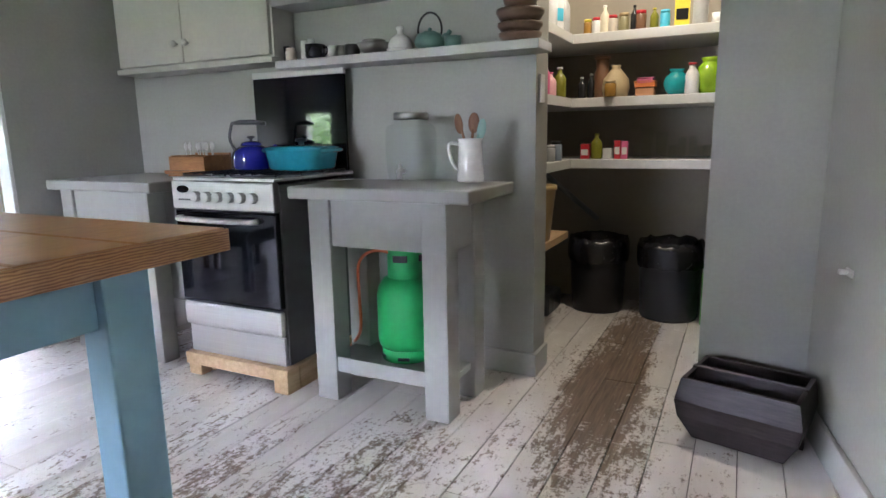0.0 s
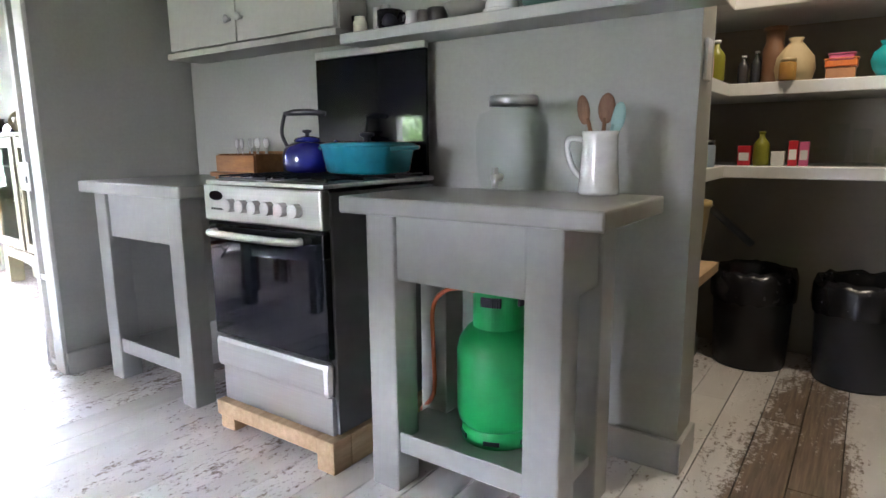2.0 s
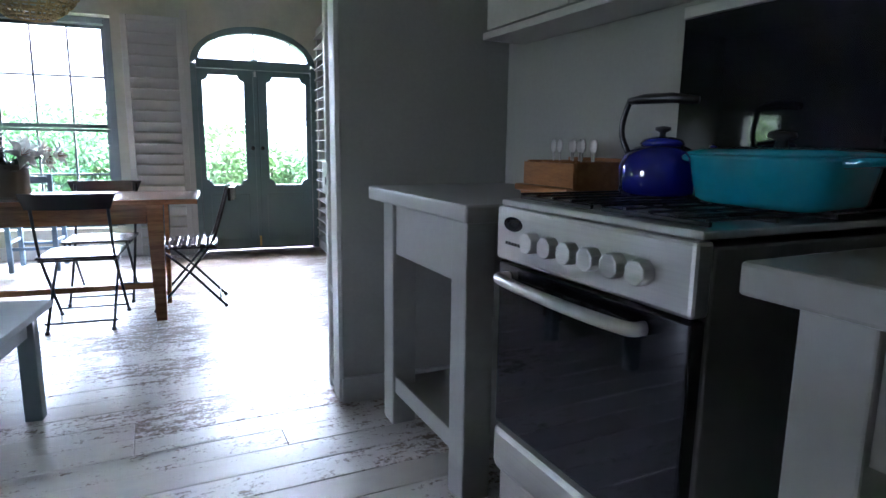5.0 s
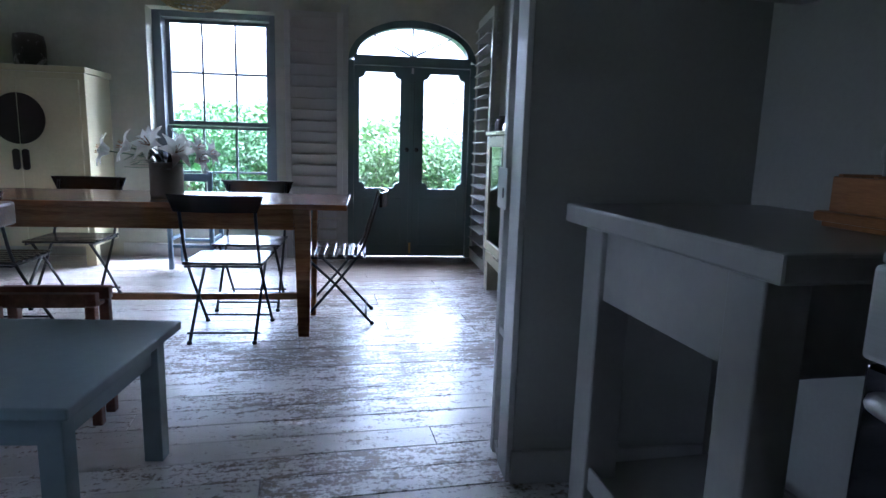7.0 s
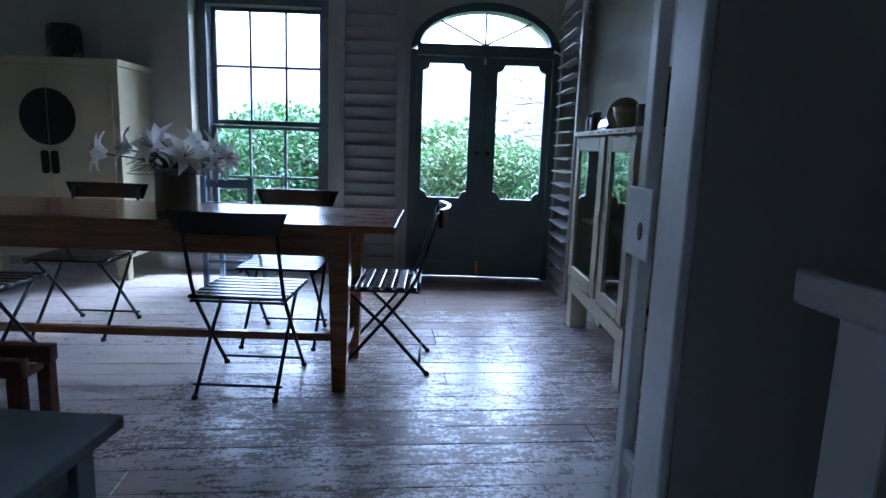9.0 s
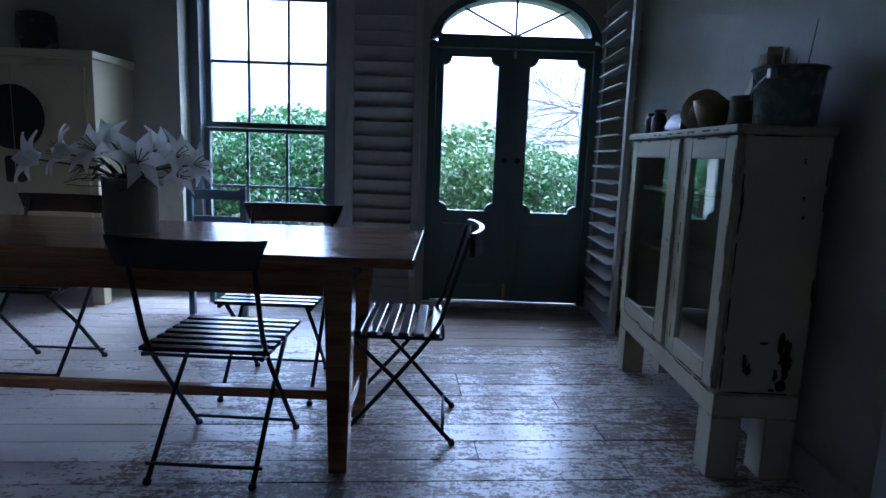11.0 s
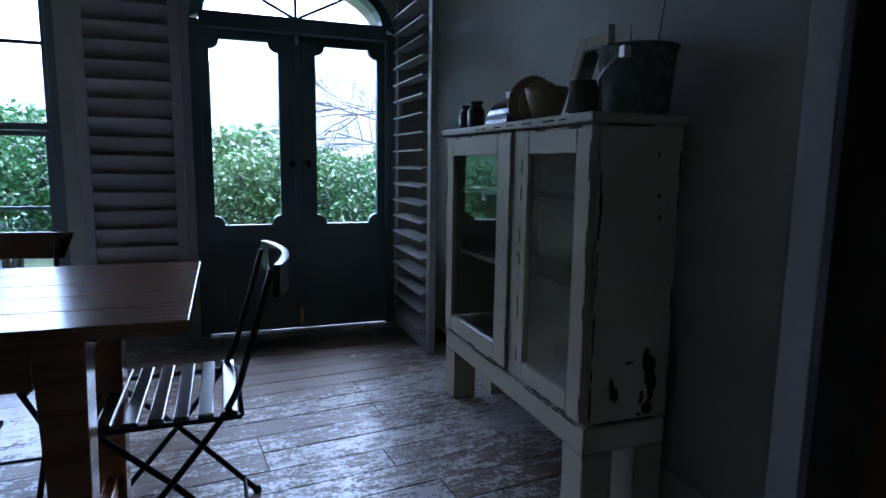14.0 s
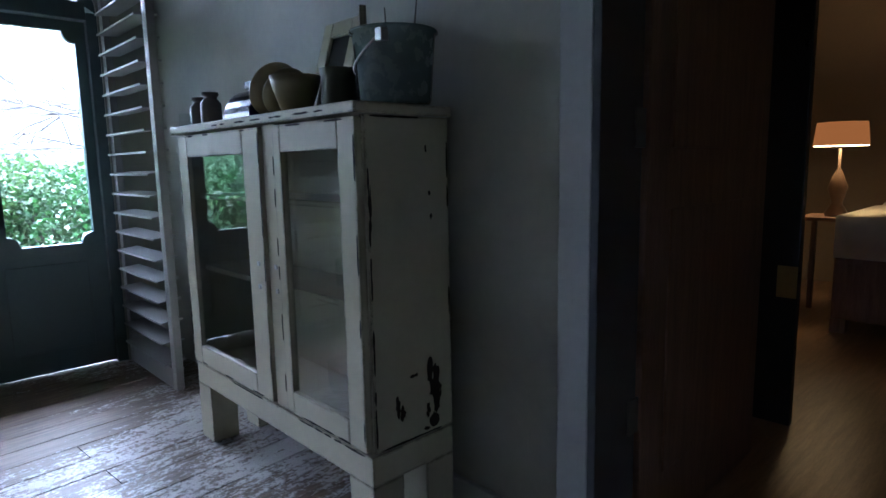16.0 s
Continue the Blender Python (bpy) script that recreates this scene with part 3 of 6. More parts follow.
boxpart("stretcher", (-0.14, -0.769, 0.152, -0.105, 1.134, 0.188), M_OAK, dt, 0.003)


def folding_chair():
    """A bistro chair: crossed flat-iron legs, slatted seat, curved back rail. Faces -y."""
    c = thing("folding_chair", (0, 0, 0), "dark folding bistro chair with slatted seat and iron legs", "chair", group="folding chairs")
    w = 0.185
    for sx in (-1, 1):
        bm = bmesh.new()
        tube(bm, curve_pts([(sx * w, -0.20, 0.012), (sx * w, 0.0, 0.245), (sx * w, 0.14, 0.428), (sx * w, 0.19, 0.56), (sx * w * 1.0, 0.25, 0.765)], 5), 0.0085, 8)
        part("back_leg", bm, M_IRON, c, smooth=True)
        bm = bmesh.new()
        tube(bm, [(sx * (w - 0.02), 0.21, 0.012), (sx * (w - 0.02), 0.0, 0.245), (sx * (w - 0.02), -0.17, 0.405)], 0.0085, 8)
        part("front_leg", bm, M_IRON, c, smooth=True)
        bm = bmesh.new()
        bx(bm, sx * w - 0.006, -0.20, 0.397, sx * w + 0.006, 0.17, 0.409)
        part("seat_rail", bm, M_IRON, c)
        for y in (-0.205, 0.215):
            bm = bmesh.new()
            xx = sx * (w if y < 0 else w - 0.02)
            lathe(bm, [(0, 0), (0.012, 0), (0.014, 0.008), (0.009, 0.02), (0, 0.02)], (xx, y, 0), 10)
            part("foot", bm, M_RUBBER, c, smooth=True)
    for y, z in ((-0.17, 0.05), (0.18, 0.05), (0.17, 0.405)):
        bm = bmesh.new()
        tube(bm, [(-w, y, z), (w, y, z)], 0.006, 8)
        part("cross_bar", bm, M_IRON, c, smooth=True)
    for k in range(7):
        boxpart("seat_slat", (-0.205, -0.205 + k * 0.055, 0.410, 0.205, -0.205 + k * 0.055 + 0.036, 0.425), M_SLAT, c, 0.004)
    bm = bmesh.new()
    n = 12
    o = [(-0.235 + 0.47 * i / n, 0.25 - 0.04 * (1 - (2 * i / n - 1) ** 2) * -1) for i in range(n + 1)]
    prism(bm, [(x, y) for x, y in o] + [(x, y + 0.018) for x, y in reversed(o)], "z", 0.70, 0.786)
    for v in bm.verts:
        if v.co.z < 0.75:
            v.co.x *= 0.86
    part("back_rail", bm, M_SLAT, c, "curved dark wooden back rail", bevel=0.003)
    return c


chair = folding_chair()
chair.matrix_world = ROOM @ pose(-4.58, 0.815, 0, 0, 0, -91)
for x, y, rz in ((-4.87, 1.375, 0), (-5.20, 0.82, 90), (-5.25, -0.28, 90), (-4.56, -0.38, -90)):
    copy_thing(chair, ROOM @ pose(x, y, 0, 0, 0, rz))

# display cabinet
CX, CY = -5.645, 2.445
cb = thing("display_cabinet", (CX, CY, 0), "cream painted display cabinet with two glazed doors and chipped paint", "cabinet")
CW, CD, CB, CT = 1.10, 0.28, 0.30, 1.14
for x in (0, CW - 0.105):
    for y in (0.0, CD - 0.10):
        boxpart("leg", (x, y, 0, x + 0.105, y + 0.10, 0.215), M_CREAM, cb, 0.003)
boxpart("base_frame", (0, 0, 0.2155, CW, CD, CB - 0.005), M_CREAM, cb, 0.003)
boxpart("side_panel", (0, 0.012, CB, 0.022, CD, CT), M_CREAM, cb, 0.002)
boxpart("side_panel", (CW - 0.022, 0.012, CB, CW, CD, CT), M_CREAM, cb, 0.002, "side panel with flaked dark patches")
boxpart("back_panel", (0.023, CD - 0.012, CB, CW - 0.023, CD, CT), M_CREAM, cb, 0)
boxpart("top", (-0.025, -0.025, CT + 0.001, CW + 0.01, CD + 0.005, CT + 0.028), M_CREAM, cb, 0.004, "thin worn top board")
boxpart("floor_panel", (0.023, 0.013, CB, CW - 0.023, CD - 0.013, CB + 0.015), M_CREAM, cb, 0)
for z in (0.645, 0.91):
    boxpart("inner_shelf", (0.023, 0.05, z, CW - 0.023, CD - 0.013, z + 0.018), M_CREAM, cb, 0.001)
CM = 0.66
boxpart("centre_post", (CM - 0.04, 0.0, CB, CM + 0.04, 0.03, CT), M_CREAM, cb, 0.002)
for x0, x1, kx, sl, sr in ((0.012, CM - 0.043, CM - 0.075, 0.075, 0.10), (CM + 0.043, CW - 0.008, CM + 0.03, 0.04, 0.072)):
    d = boxpart("door_stile", (x0, -0.012, CB + 0.01, x0 + sl, 0.011, CT - 0.005), M_CREAM, cb, 0.003)
    boxpart("door_stile", (x1 - sr, -0.012, CB + 0.01, x1, 0.011, CT - 0.005), M_CREAM, cb, 0.003)
    boxpart("door_rail", (x0 + sl + 0.001, -0.012, CB + 0.01, x1 - sr - 0.001, 0.011, CB + 0.078), M_CREAM, cb, 0.003)
    boxpart("door_rail", (x0 + sl + 0.001, -0.012, CT - 0.08, x1 - sr - 0.001, 0.011, CT - 0.005), M_CREAM, cb, 0.003)
    boxpart("door_glass", (x0 + sl - 0.002, -0.003, CB + 0.076, x1 - sr + 0.002, 0.0, CT - 0.078), M_GLASS, cb, 0, "clear old glass pane")
    for z in (0.66, 0.73):
        boxpart("catch", (kx - 0.007, -0.018, z, kx + 0.007, -0.0125, z + 0.014), M_WHITECER, cb, 0.002)

# cream wedding cabinet
wd = thing("wardrobe", (-6.368, -1.642, 0), "cream lacquered wedding cabinet with round bronze lock plate", "wardrobe")
boxpart("body", (-0.58, 0, 0.16, -0.02, 1.0, 1.53), M_WARD, wd, 0.004)
boxpart("top", (-0.60, -0.02, 1.5305, 0.01, 1.02, 1.578), M_WARD, wd, 0.006)
for y in (0.0, 0.92):
    for x in (-0.58, -0.10):
        boxpart("leg", (x, y, 0, x + 0.08, y + 0.08, 0.1595), M_WARD, wd, 0.004)
YM = 0.509
for y0, y1 in ((0.05, YM - 0.002), (YM + 0.002, 0.96)):
    d = boxpart("door", (-0.0195, y0, 0.22, 0.004, y1, 1.48), M_WARD, wd, 0.003)
for sgn in (-1, 1):
    bm = bmesh.new()
    prism(bm, [(YM + sgn * (0.004 + 0.192 * math.sin(math.pi * i / 20)), 1.17 + 0.196 * math.cos(math.pi * i / 20)) for i in range(21)], "x", 0.0045, 0.010)
    part("lock_plate", bm, M_BRONZE, wd, "half of a round dark bronze plate")
    bm = bmesh.new()
    prism(bm, [(YM + sgn * 0.035 + 0.026 * math.cos(math.pi * i / 8), 0.855 + (0.06 if math.sin(math.pi * i / 8) > 0 else -0.06) + 0.022 * math.sin(math.pi * i / 8)) for i in range(16)], "x", 0.0045, 0.018)
    part("pull_handle", bm, M_BRONZE, wd, "dark bronze pull")

# blue-grey bench table
ROOM = Matrix.Identity(4)
bn = thing("low_table", (-3.3035, 0.7605, 0), "blue-grey painted low wooden table with worn edges", "table", -9)
BH = 0.455
boxpart("tabletop", (-0.03, -0.98, BH - 0.03, 0.66, 0.02, BH), M_BLUEGREY, bn, 0.005)
for x in (0.02, 0.56):
    for y in (-0.94, -0.08):
        boxpart("leg", (x, y, 0, x + 0.055, y + 0.06, BH - 0.031), M_BLUEGREY, bn, 0.003)
for dims in ((0.076, -0.06, 0.559, -0.04), (0.076, -0.92, 0.559, -0.90), (0.035, -0.879, 0.055, -0.081), (0.58, -0.879, 0.60, -0.081)):
    boxpart("apron", (dims[0], dims[1], BH - 0.12, dims[2], dims[3], BH - 0.031), M_BLUEGREY, bn, 0.002)

# ---- west window and arched door ----
ROOM = DINING


def sash_window(name, y0, y1, label):
    w = tagged(thing(name, (-7.10, 0, 0), label, "window"), kind="structure")
    z0, z1 = 0.27, 2.155
    for a, b in ((y0, y0 + 0.075), (y1 - 0.075, y1)):
        boxpart("frame_post", (-0.10, a, z0, 0.10, b, z1), M_WINFRAME, w, 0.003)
    boxpart("frame_head", (-0.10, y0 + 0.076, z1 - 0.055, 0.10, y1 - 0.076, z1), M_WINFRAME, w, 0.003)
    boxpart("window_sill", (-0.10, y0 + 0.076, z0, 0.14, y1 - 0.076, z0 + 0.05), M_WINFRAME, w, 0.003)
    a, b = y0 + 0.1, y1 - 0.1
    zm = 1.174
    for lo, hi, x in ((z0 + 0.052, zm - 0.002, 0.03), (zm + 0.002, z1 - 0.057, -0.02)):
        boxpart("stile", (x - 0.02, a - 0.022, lo, x + 0.02, a + 0.018, hi), M_WINFRAME, w, 0.002)
        boxpart("stile", (x - 0.02, b - 0.018, lo, x + 0.02, b + 0.022, hi), M_WINFRAME, w, 0.002)
        boxpart("rail", (x - 0.02, a + 0.019, lo, x + 0.02, b - 0.019, lo + 0.04), M_WINFRAME, w, 0.002)
        boxpart("rail", (x - 0.02, a + 0.019, hi - 0.028, x + 0.02, b - 0.019, hi), M_WINFRAME, w, 0.002)
        for k in (1, 2):
            y = a + (b - a) * k / 3
            boxpart("glazing_bar", (x - 0.012, y - 0.009, lo + 0.041, x + 0.012, y + 0.009, hi - 0.029), M_WINFRAME, w, 0.001)
        zz = lo + 0.04 + (hi - lo - 0.068) * 0.5
        for k in range(3):
            ya, yb = a + (b - a) * k / 3 + (0.019 if k == 0 else 0.01), a + (b - a) * (k + 1) / 3 - (0.019 if k == 2 else 0.01)
            boxpart("glazing_bar", (x - 0.012, ya, zz - 0.009, x + 0.012, yb, zz + 0.009), M_WINFRAME, w, 0.001)
            for za, zb in ((lo + 0.035, zz), (zz, hi - 0.02)):
                p = boxpart("pane", (x - 0.002, ya - 0.004, za, x + 0.002, yb + 0.004, zb), M_GLASS, w, 0)
                p.visible_shadow = False
    return w


sash_window("window_1", W0, W1, "grey painted six-over-six sash window to the garden")


def scallop_outline(y0, y1, z0, z1, r=0.055):
    """A tall light with hollowed corners."""
    out = []
    for cy, cz, a0 in ((y1, z0, 180), (y1, z1, 270), (y0, z1, 0), (y0, z0, 90)):
        for k in range(7):
            a = radians(a0 - 90 * k / 6)
            out.append((cy + r * math.cos(a), cz + r * math.sin(a)))
    return out


dr = tagged(thing("door_1", (-6.915, 0, 0), "closed teal-grey double garden door under an arched fanlight", "door"), kind="structure")
for y0, y1 in ((D0, D0 + 0.05), (D1 - 0.05, D1)):
    boxpart("door_post", (-0.08, y0, 0, 0.06, y1, SPR), M_DOOR, dr, 0.003)
boxpart("transom", (-0.08, D0 + 0.051, SPR - 0.04, 0.07, D1 - 0.051, SPR + 0.045), M_DOOR, dr, 0.004)
YC = (D0 + D1) / 2
for y0, y1, ma, mb in ((D0 + 0.0505, YC - 0.0005, 0.0475, 0.1065), (YC + 0.0005, D1 - 0.0505, 0.1065, 0.0475)):
    bm = bmesh.new()
    out = [(y0, 0.007), (y1, 0.009), (y1, SPR - 0.043), (y0, SPR - 0.043)]
    inner = scallop_outline(y0 + ma, y1 - mb, 0.652, 1.702)
    for x in (-0.022, 0.022):
        vo, vi = [bm.verts.new((x, *p)) for p in out], [bm.verts.new((x, *p)) for p in inner]
        eo = [bm.edges.new((vo[i], vo[(i + 1) % 4])) for i in range(4)]
        ei = [bm.edges.new((vi[i], vi[(i + 1) % len(vi)])) for i in range(len(vi))]
        bmesh.ops.triangle_fill(bm, use_beauty=True, edges=eo + ei)
        if x < 0:
            lo_o, lo_i = vo, vi
    for a, b in ((lo_o, vo), (lo_i, vi)):
        for i in range(len(a)):
            bm.faces.new((a[i], a[(i + 1) % len(a)], b[(i + 1) % len(a)], b[i]))
    leaf = part("door_leaf", bm, M_DOOR, dr)
    p = boxpart("pane", (-0.003, y0 + ma - 0.015, 0.637, 0.003, y1 - mb + 0.015, 1.717), M_GLASS, leaf, 0)
    p.visible_shadow = False
    boxpart("panel_moulding", (0.0225, y0 + 0.08, 0.12, 0.032, y1 - 0.09, 0.56), M_DOOR, leaf, 0.004)
boxpart("meeting_bead", (0.0225, YC - 0.022, 0.02, 0.036, YC + 0.022, SPR - 0.043), M_DOOR, dr, 0.004)
bm = bmesh.new()
o, i2 = arch_outline(D0, D1, SPR, 0.36), arch_outline(D0 + 0.075, D1 - 0.075, SPR + 0.046, 0.252)
prism(bm, o + list(reversed(i2)), "x", -0.06, 0.05)
part("arch_frame", bm, M_DOOR, dr)
bm = bmesh.new()
prism(bm, i2, "x", -0.002, 0.002)
p = part("fanlight_pane", bm, M_GLASS, dr)
p.visible_shadow = False
for a in (45, 90, 135):
    bm = bmesh.new()
    c, s = math.cos(radians(a)), math.sin(radians(a))
    tube(bm, [(0.0, YC, SPR + 0.05), (0.0, YC + 0.50 * c, SPR + 0.05 + 0.248 * s)], 0.009, 6)
    part("fanlight_bar", bm, M_DOOR, dr)


def louvre_shutter(at, rz, label, w=0.55, h=2.17, tilt=50):
    s = thing("louvred_shutter", at, label, "shutter", rz, "door shutters")
    for x in (0, w - 0.05):
        boxpart("stile", (x, -0.018, 0, x + 0.05, 0.018, h), M_SHUT, s, 0.003)
    boxpart("rail", (0.051, -0.018, 0, w - 0.051, 0.018, 0.10), M_SHUT, s, 0.003)
    boxpart("rail", (0.051, -0.018, h - 0.07, w - 0.051, 0.018, h), M_SHUT, s, 0.003)
    n = 21
    for k in range(n):
        z = 0.125 + (h - 0.22) * k / (n - 1)
        bm = bmesh.new()
        bx(bm, 0.051, -0.05, -0.0045, w - 0.051, 0.05, 0.0045)
        bmesh.ops.rotate(bm, verts=bm.verts, matrix=Matrix.Rotation(radians(tilt), 3, "X"))
        bmesh.ops.translate(bm, verts=bm.verts, vec=(0, 0, z))
        part("slat", bm, M_SHUT, s)
    return s


louvre_shutter((WX + 0.045, 1.332, 0.0), -90, "grey louvred shutter folded back against the wall", 0.50, 2.17, 60)
louvre_shutter((WX + 0.0, 2.562, 0.0), 0, "grey louvred shutter standing open along the side wall", 0.67, 2.17, 6)

# ---- outside ----
ROOM = Matrix.Identity(4)
M_GRASS = paint("rough_grass", (0.06, 0.09, 0.03), 0.9, 0.3, 20)
M_LEAF = paint("hedge_leaf", (0.045, 0.11, 0.03), 0.5, 0.35, 8)
# the hill's pale grey has the distance haze mixed into the colour
M_HILL = paint("far_hill_haze", (0.175, 0.182, 0.178), 1.0, 0.25, 0.02)
bm = bmesh.new()
bmesh.ops.create_grid(bm, x_segments=1, y_segments=1, size=2500)
bmesh.ops.translate(bm, verts=bm.verts, vec=(0, 0, -0.25))
tagged(obj("ground", bm, M_GRASS), "grassy garden ground", "ground", kind="structure")

# ---- kitchen things ----


def vessel(name, label, category, at, profile, material, n=32, squash=(1, 1), group=""):
    bm = bmesh.new()
    lathe(bm, profile, n=n, squash=squash)
    ob = obj(name, bm, material, smooth=True)
    ob.matrix_world = ROOM @ pose(*at)
    return tagged(ob, label, category, group)


def skirting(name, dims):
    structure(name, dims, M_TRIM, "grey painted skirting board", "skirting", 0.004)


skirting("baseboard_1", (-2.87, WY - 0.018, 0, -0.33, WY - 0.0005, 0.11))
skirting("baseboard_2", (-0.3445, WY - 0.018, 0, -0.327, WY + 0.17, 0.11))
ROOM = DINING
skirting("baseboard_3", (STX + 0.0005, STE + 0.012, 0, STX + 0.018, 2.72, 0.11))
ROOM = Matrix.Identity(4)
skirting("baseboard_4", (0.37, WY - 0.018, 0, EX - 0.001, WY - 0.0005, 0.11))
ROOM = SPLAY
skirting("baseboard_5", (EX - 0.018, 1.75, 0, EX - 0.0005, WY - 0.022, 0.12))
ROOM = Matrix.Identity(4)
ROOM = DINING
skirting("baseboard_6", (WX + 0.0005, -0.6, 0, WX + 0.018, 0.82, 0.12))
skirting("baseboard_7", (-6.2, DWY - 0.018, 0, -4.22, DWY - 0.0005, 0.12))
ROOM = Matrix.Identity(4)
# lining of the wide opening at the wall end, with the keep post of a folded door
ROOM = DINING
dl = tagged(thing("door_frame", (STX, STE, 0), "off-white painted door lining with keep plates and keyholes", "door frame"), kind="structure")
boxpart("lining", (-0.12, 0, 0, -0.001, 0.0195, HI - 0.002), M_WHITE, dl, 0.004)
boxpart("keep_post", (-0.225, -0.004, 0.0, -0.185, 0.022, HI - 0.002), M_WHITE, dl, 0.004)
keep = boxpart("keep_plate", (-0.25, -0.012, 0.862, -0.1205, -0.0045, 0.995), M_WHITE, dl, 0.003)
for z in (0.02, 0.44):
    boxpart("keep_bar", (-0.184, 0.0, z, -0.1205, 0.015, z + 0.03), M_WHITE, dl, 0.003)
bm = bmesh.new()
prism(bm, [(-0.165 + 0.010 * math.cos(a * math.pi / 5), 0.915 + 0.017 * math.sin(a * math.pi / 5)) for a in range(10)], "y", -0.0145, -0.0115)
part("keyhole", bm, M_BLACK, keep)
ROOM = Matrix.Identity(4)
# narrow white shutter door beside the walk's start
ROOM = SPLAY
ls = thing("louvred_door", (EX - 0.02, 0.80, 0), "white louvred door folded against the kitchen wall", "door")
for y in (0.0, 0.64):
    boxpart("stile", (-0.017, y, 0.01, 0.017, y + 0.06, 2.0), M_WHITE, ls, 0.003)
for z in (0.01, 0.95, 1.92):
    boxpart("rail", (-0.017, 0.061, z, 0.017, 0.639, z + 0.08), M_WHITE, ls, 0.003)
for k in range(34):
    z = 0.12 + k * 0.0535
    if 0.92 < z < 1.05:
        continue
    bm = bmesh.new()
    bx(bm, -0.022, 0.061, -0.004, 0.022, 0.639, 0.004)
    bmesh.ops.rotate(bm, verts=bm.verts, matrix=Matrix.Rotation(radians(40), 3, "Y"))
    bmesh.ops.translate(bm, verts=bm.verts, vec=(0, 0, z))
    part("slat", bm, M_WHITE, ls)
ds = thing("door_stop", (EX - 0.001, 2.19, 0.665), "small white door hook on the wall", "hook")
boxpart("plate", (-0.008, -0.03, -0.012, 0, 0.03, 0.012), M_WHITE, ds, 0.003)
boxpart("hook", (-0.035, -0.008, -0.006, -0.0085, 0.008, 0.010), M_WHITE, ds, 0.003)
ROOM = Matrix.Identity(4)
# gas cylinder
gas = thing("gas_cylinder", (-0.80, 2.185, 0.150), "green steel gas cylinder on the table's low shelf", "gas cylinder")
bm = bmesh.new()
lathe(bm, [(0, 0.05), (0.10, 0.05), (0.122, 0.075), (0.127, 0.10), (0.127, 0.29), (0.120, 0.325), (0.095, 0.36), (0.05, 0.38), (0, 0.382)], n=40)
part("tank", bm, M_GREEN, gas, smooth=True)
bm = bmesh.new()
lathe(bm, [(0.108, 0.0), (0.112, 0.0), (0.112, 0.06), (0.105, 0.065), (0.105, 0.0), (0.108, 0.0)], n=40)
part("foot_ring", bm, M_GREEN, gas, smooth=True)
for a in range(0, 360, 60):
    bm = bmesh.new()
    bx(bm, -0.025, -0.1135, 0.022, 0.025, -0.1095, 0.036)
    bmesh.ops.rotate(bm, verts=bm.verts, matrix=Matrix.Rotation(radians(a + 20), 3, "Z"))
    part("vent_slot", bm, M_BLACK, gas)
bm = bmesh.new()
segs = [radians(a) for a in range(-140, 165, 8)]
o = [(0.078 * math.cos(a), 0.078 * math.sin(a)) for a in segs]
i2 = [(0.074 * math.cos(a), 0.074 * math.sin(a)) for a in segs]
prism(bm, o + list(reversed(i2)), "z", 0.355, 0.50)
part("collar", bm, M_GREEN, gas)
for a in (-95, -10, 75):
    bm = bmesh.new()
    for k in range(8):
        t = radians(a + k * 5)
        bx(bm, 0.079 * math.cos(t) - 0.006, 0.079 * math.sin(t) - 0.006, 0.44, 0.079 * math.cos(t) + 0.006, 0.079 * math.sin(t) + 0.006, 0.468)
    part("hand_slot", bm, M_BLACK, gas)
bm = bmesh.new()
lathe(bm, [(0, 0.38), (0.022, 0.38), (0.022, 0.43), (0.014, 0.44), (0, 0.445)], n=14)
part("valve", bm, M_BRASS, gas, smooth=True)
hose = tagged(obj("gas_hose", (lambda b: (tube(b, curve_pts([(-0.80, 2.15, 0.60), (-0.87, 2.12, 0.632), (-0.94, 2.10, 0.62), (-0.985, 2.10, 0.56), (-1.0, 2.12, 0.42), (-1.03, 2.16, 0.25), (-1.16, 2.26, 0.12)], 8), 0.007, 8), b)[1])(bmesh.new()), M_HOSE, smooth=True), "orange rubber gas hose running to the cooker", "hose")
# kettle
HOBZ = SB + 0.8435
kt = thing("kettle", (-1.712, 2.28, HOBZ), "cobalt blue enamel stovetop kettle with black handle", "kettle", 20)
kt.scale = (0.94, 0.94, 0.92)
bm = bmesh.new()
lathe(bm, [(0, 0), (0.098, 0), (0.104, 0.012), (0.104, 0.07), (0.094, 0.10), (0.066, 0.122), (0.05, 0.127), (0, 0.127)], n=40)
part("body", bm, M_KETTLE, kt, smooth=True)
bm = bmesh.new()
lathe(bm, [(0.05, 0.126), (0.056, 0.13), (0.048, 0.142), (0.02, 0.15), (0, 0.151)], n=30)
part("lid", bm, M_KETTLE, kt, smooth=True)
bm = bmesh.new()
lathe(bm, [(0, 0.15), (0.008, 0.15), (0.008, 0.16), (0.02, 0.166), (0.02, 0.174), (0, 0.178)], n=18)
part("knob", bm, M_BLACK, kt, smooth=True)
bm = bmesh.new()
tube(bm, curve_pts([(-0.085, 0, 0.09), (-0.115, 0, 0.16), (-0.10, 0, 0.235), (-0.085, 0, 0.245)], 6), 0.008, 8)
part("handle_strap", bm, M_BLACK, kt, smooth=True)
bm = bmesh.new()
tube(bm, [(-0.10, 0, 0.243), (-0.05, 0, 0.248), (0.02, 0, 0.248), (0.085, 0, 0.240)], [0.009, 0.014, 0.014, 0.010], 10)
part("grip", bm, M_BLACK, kt, smooth=True)
bm = bmesh.new()
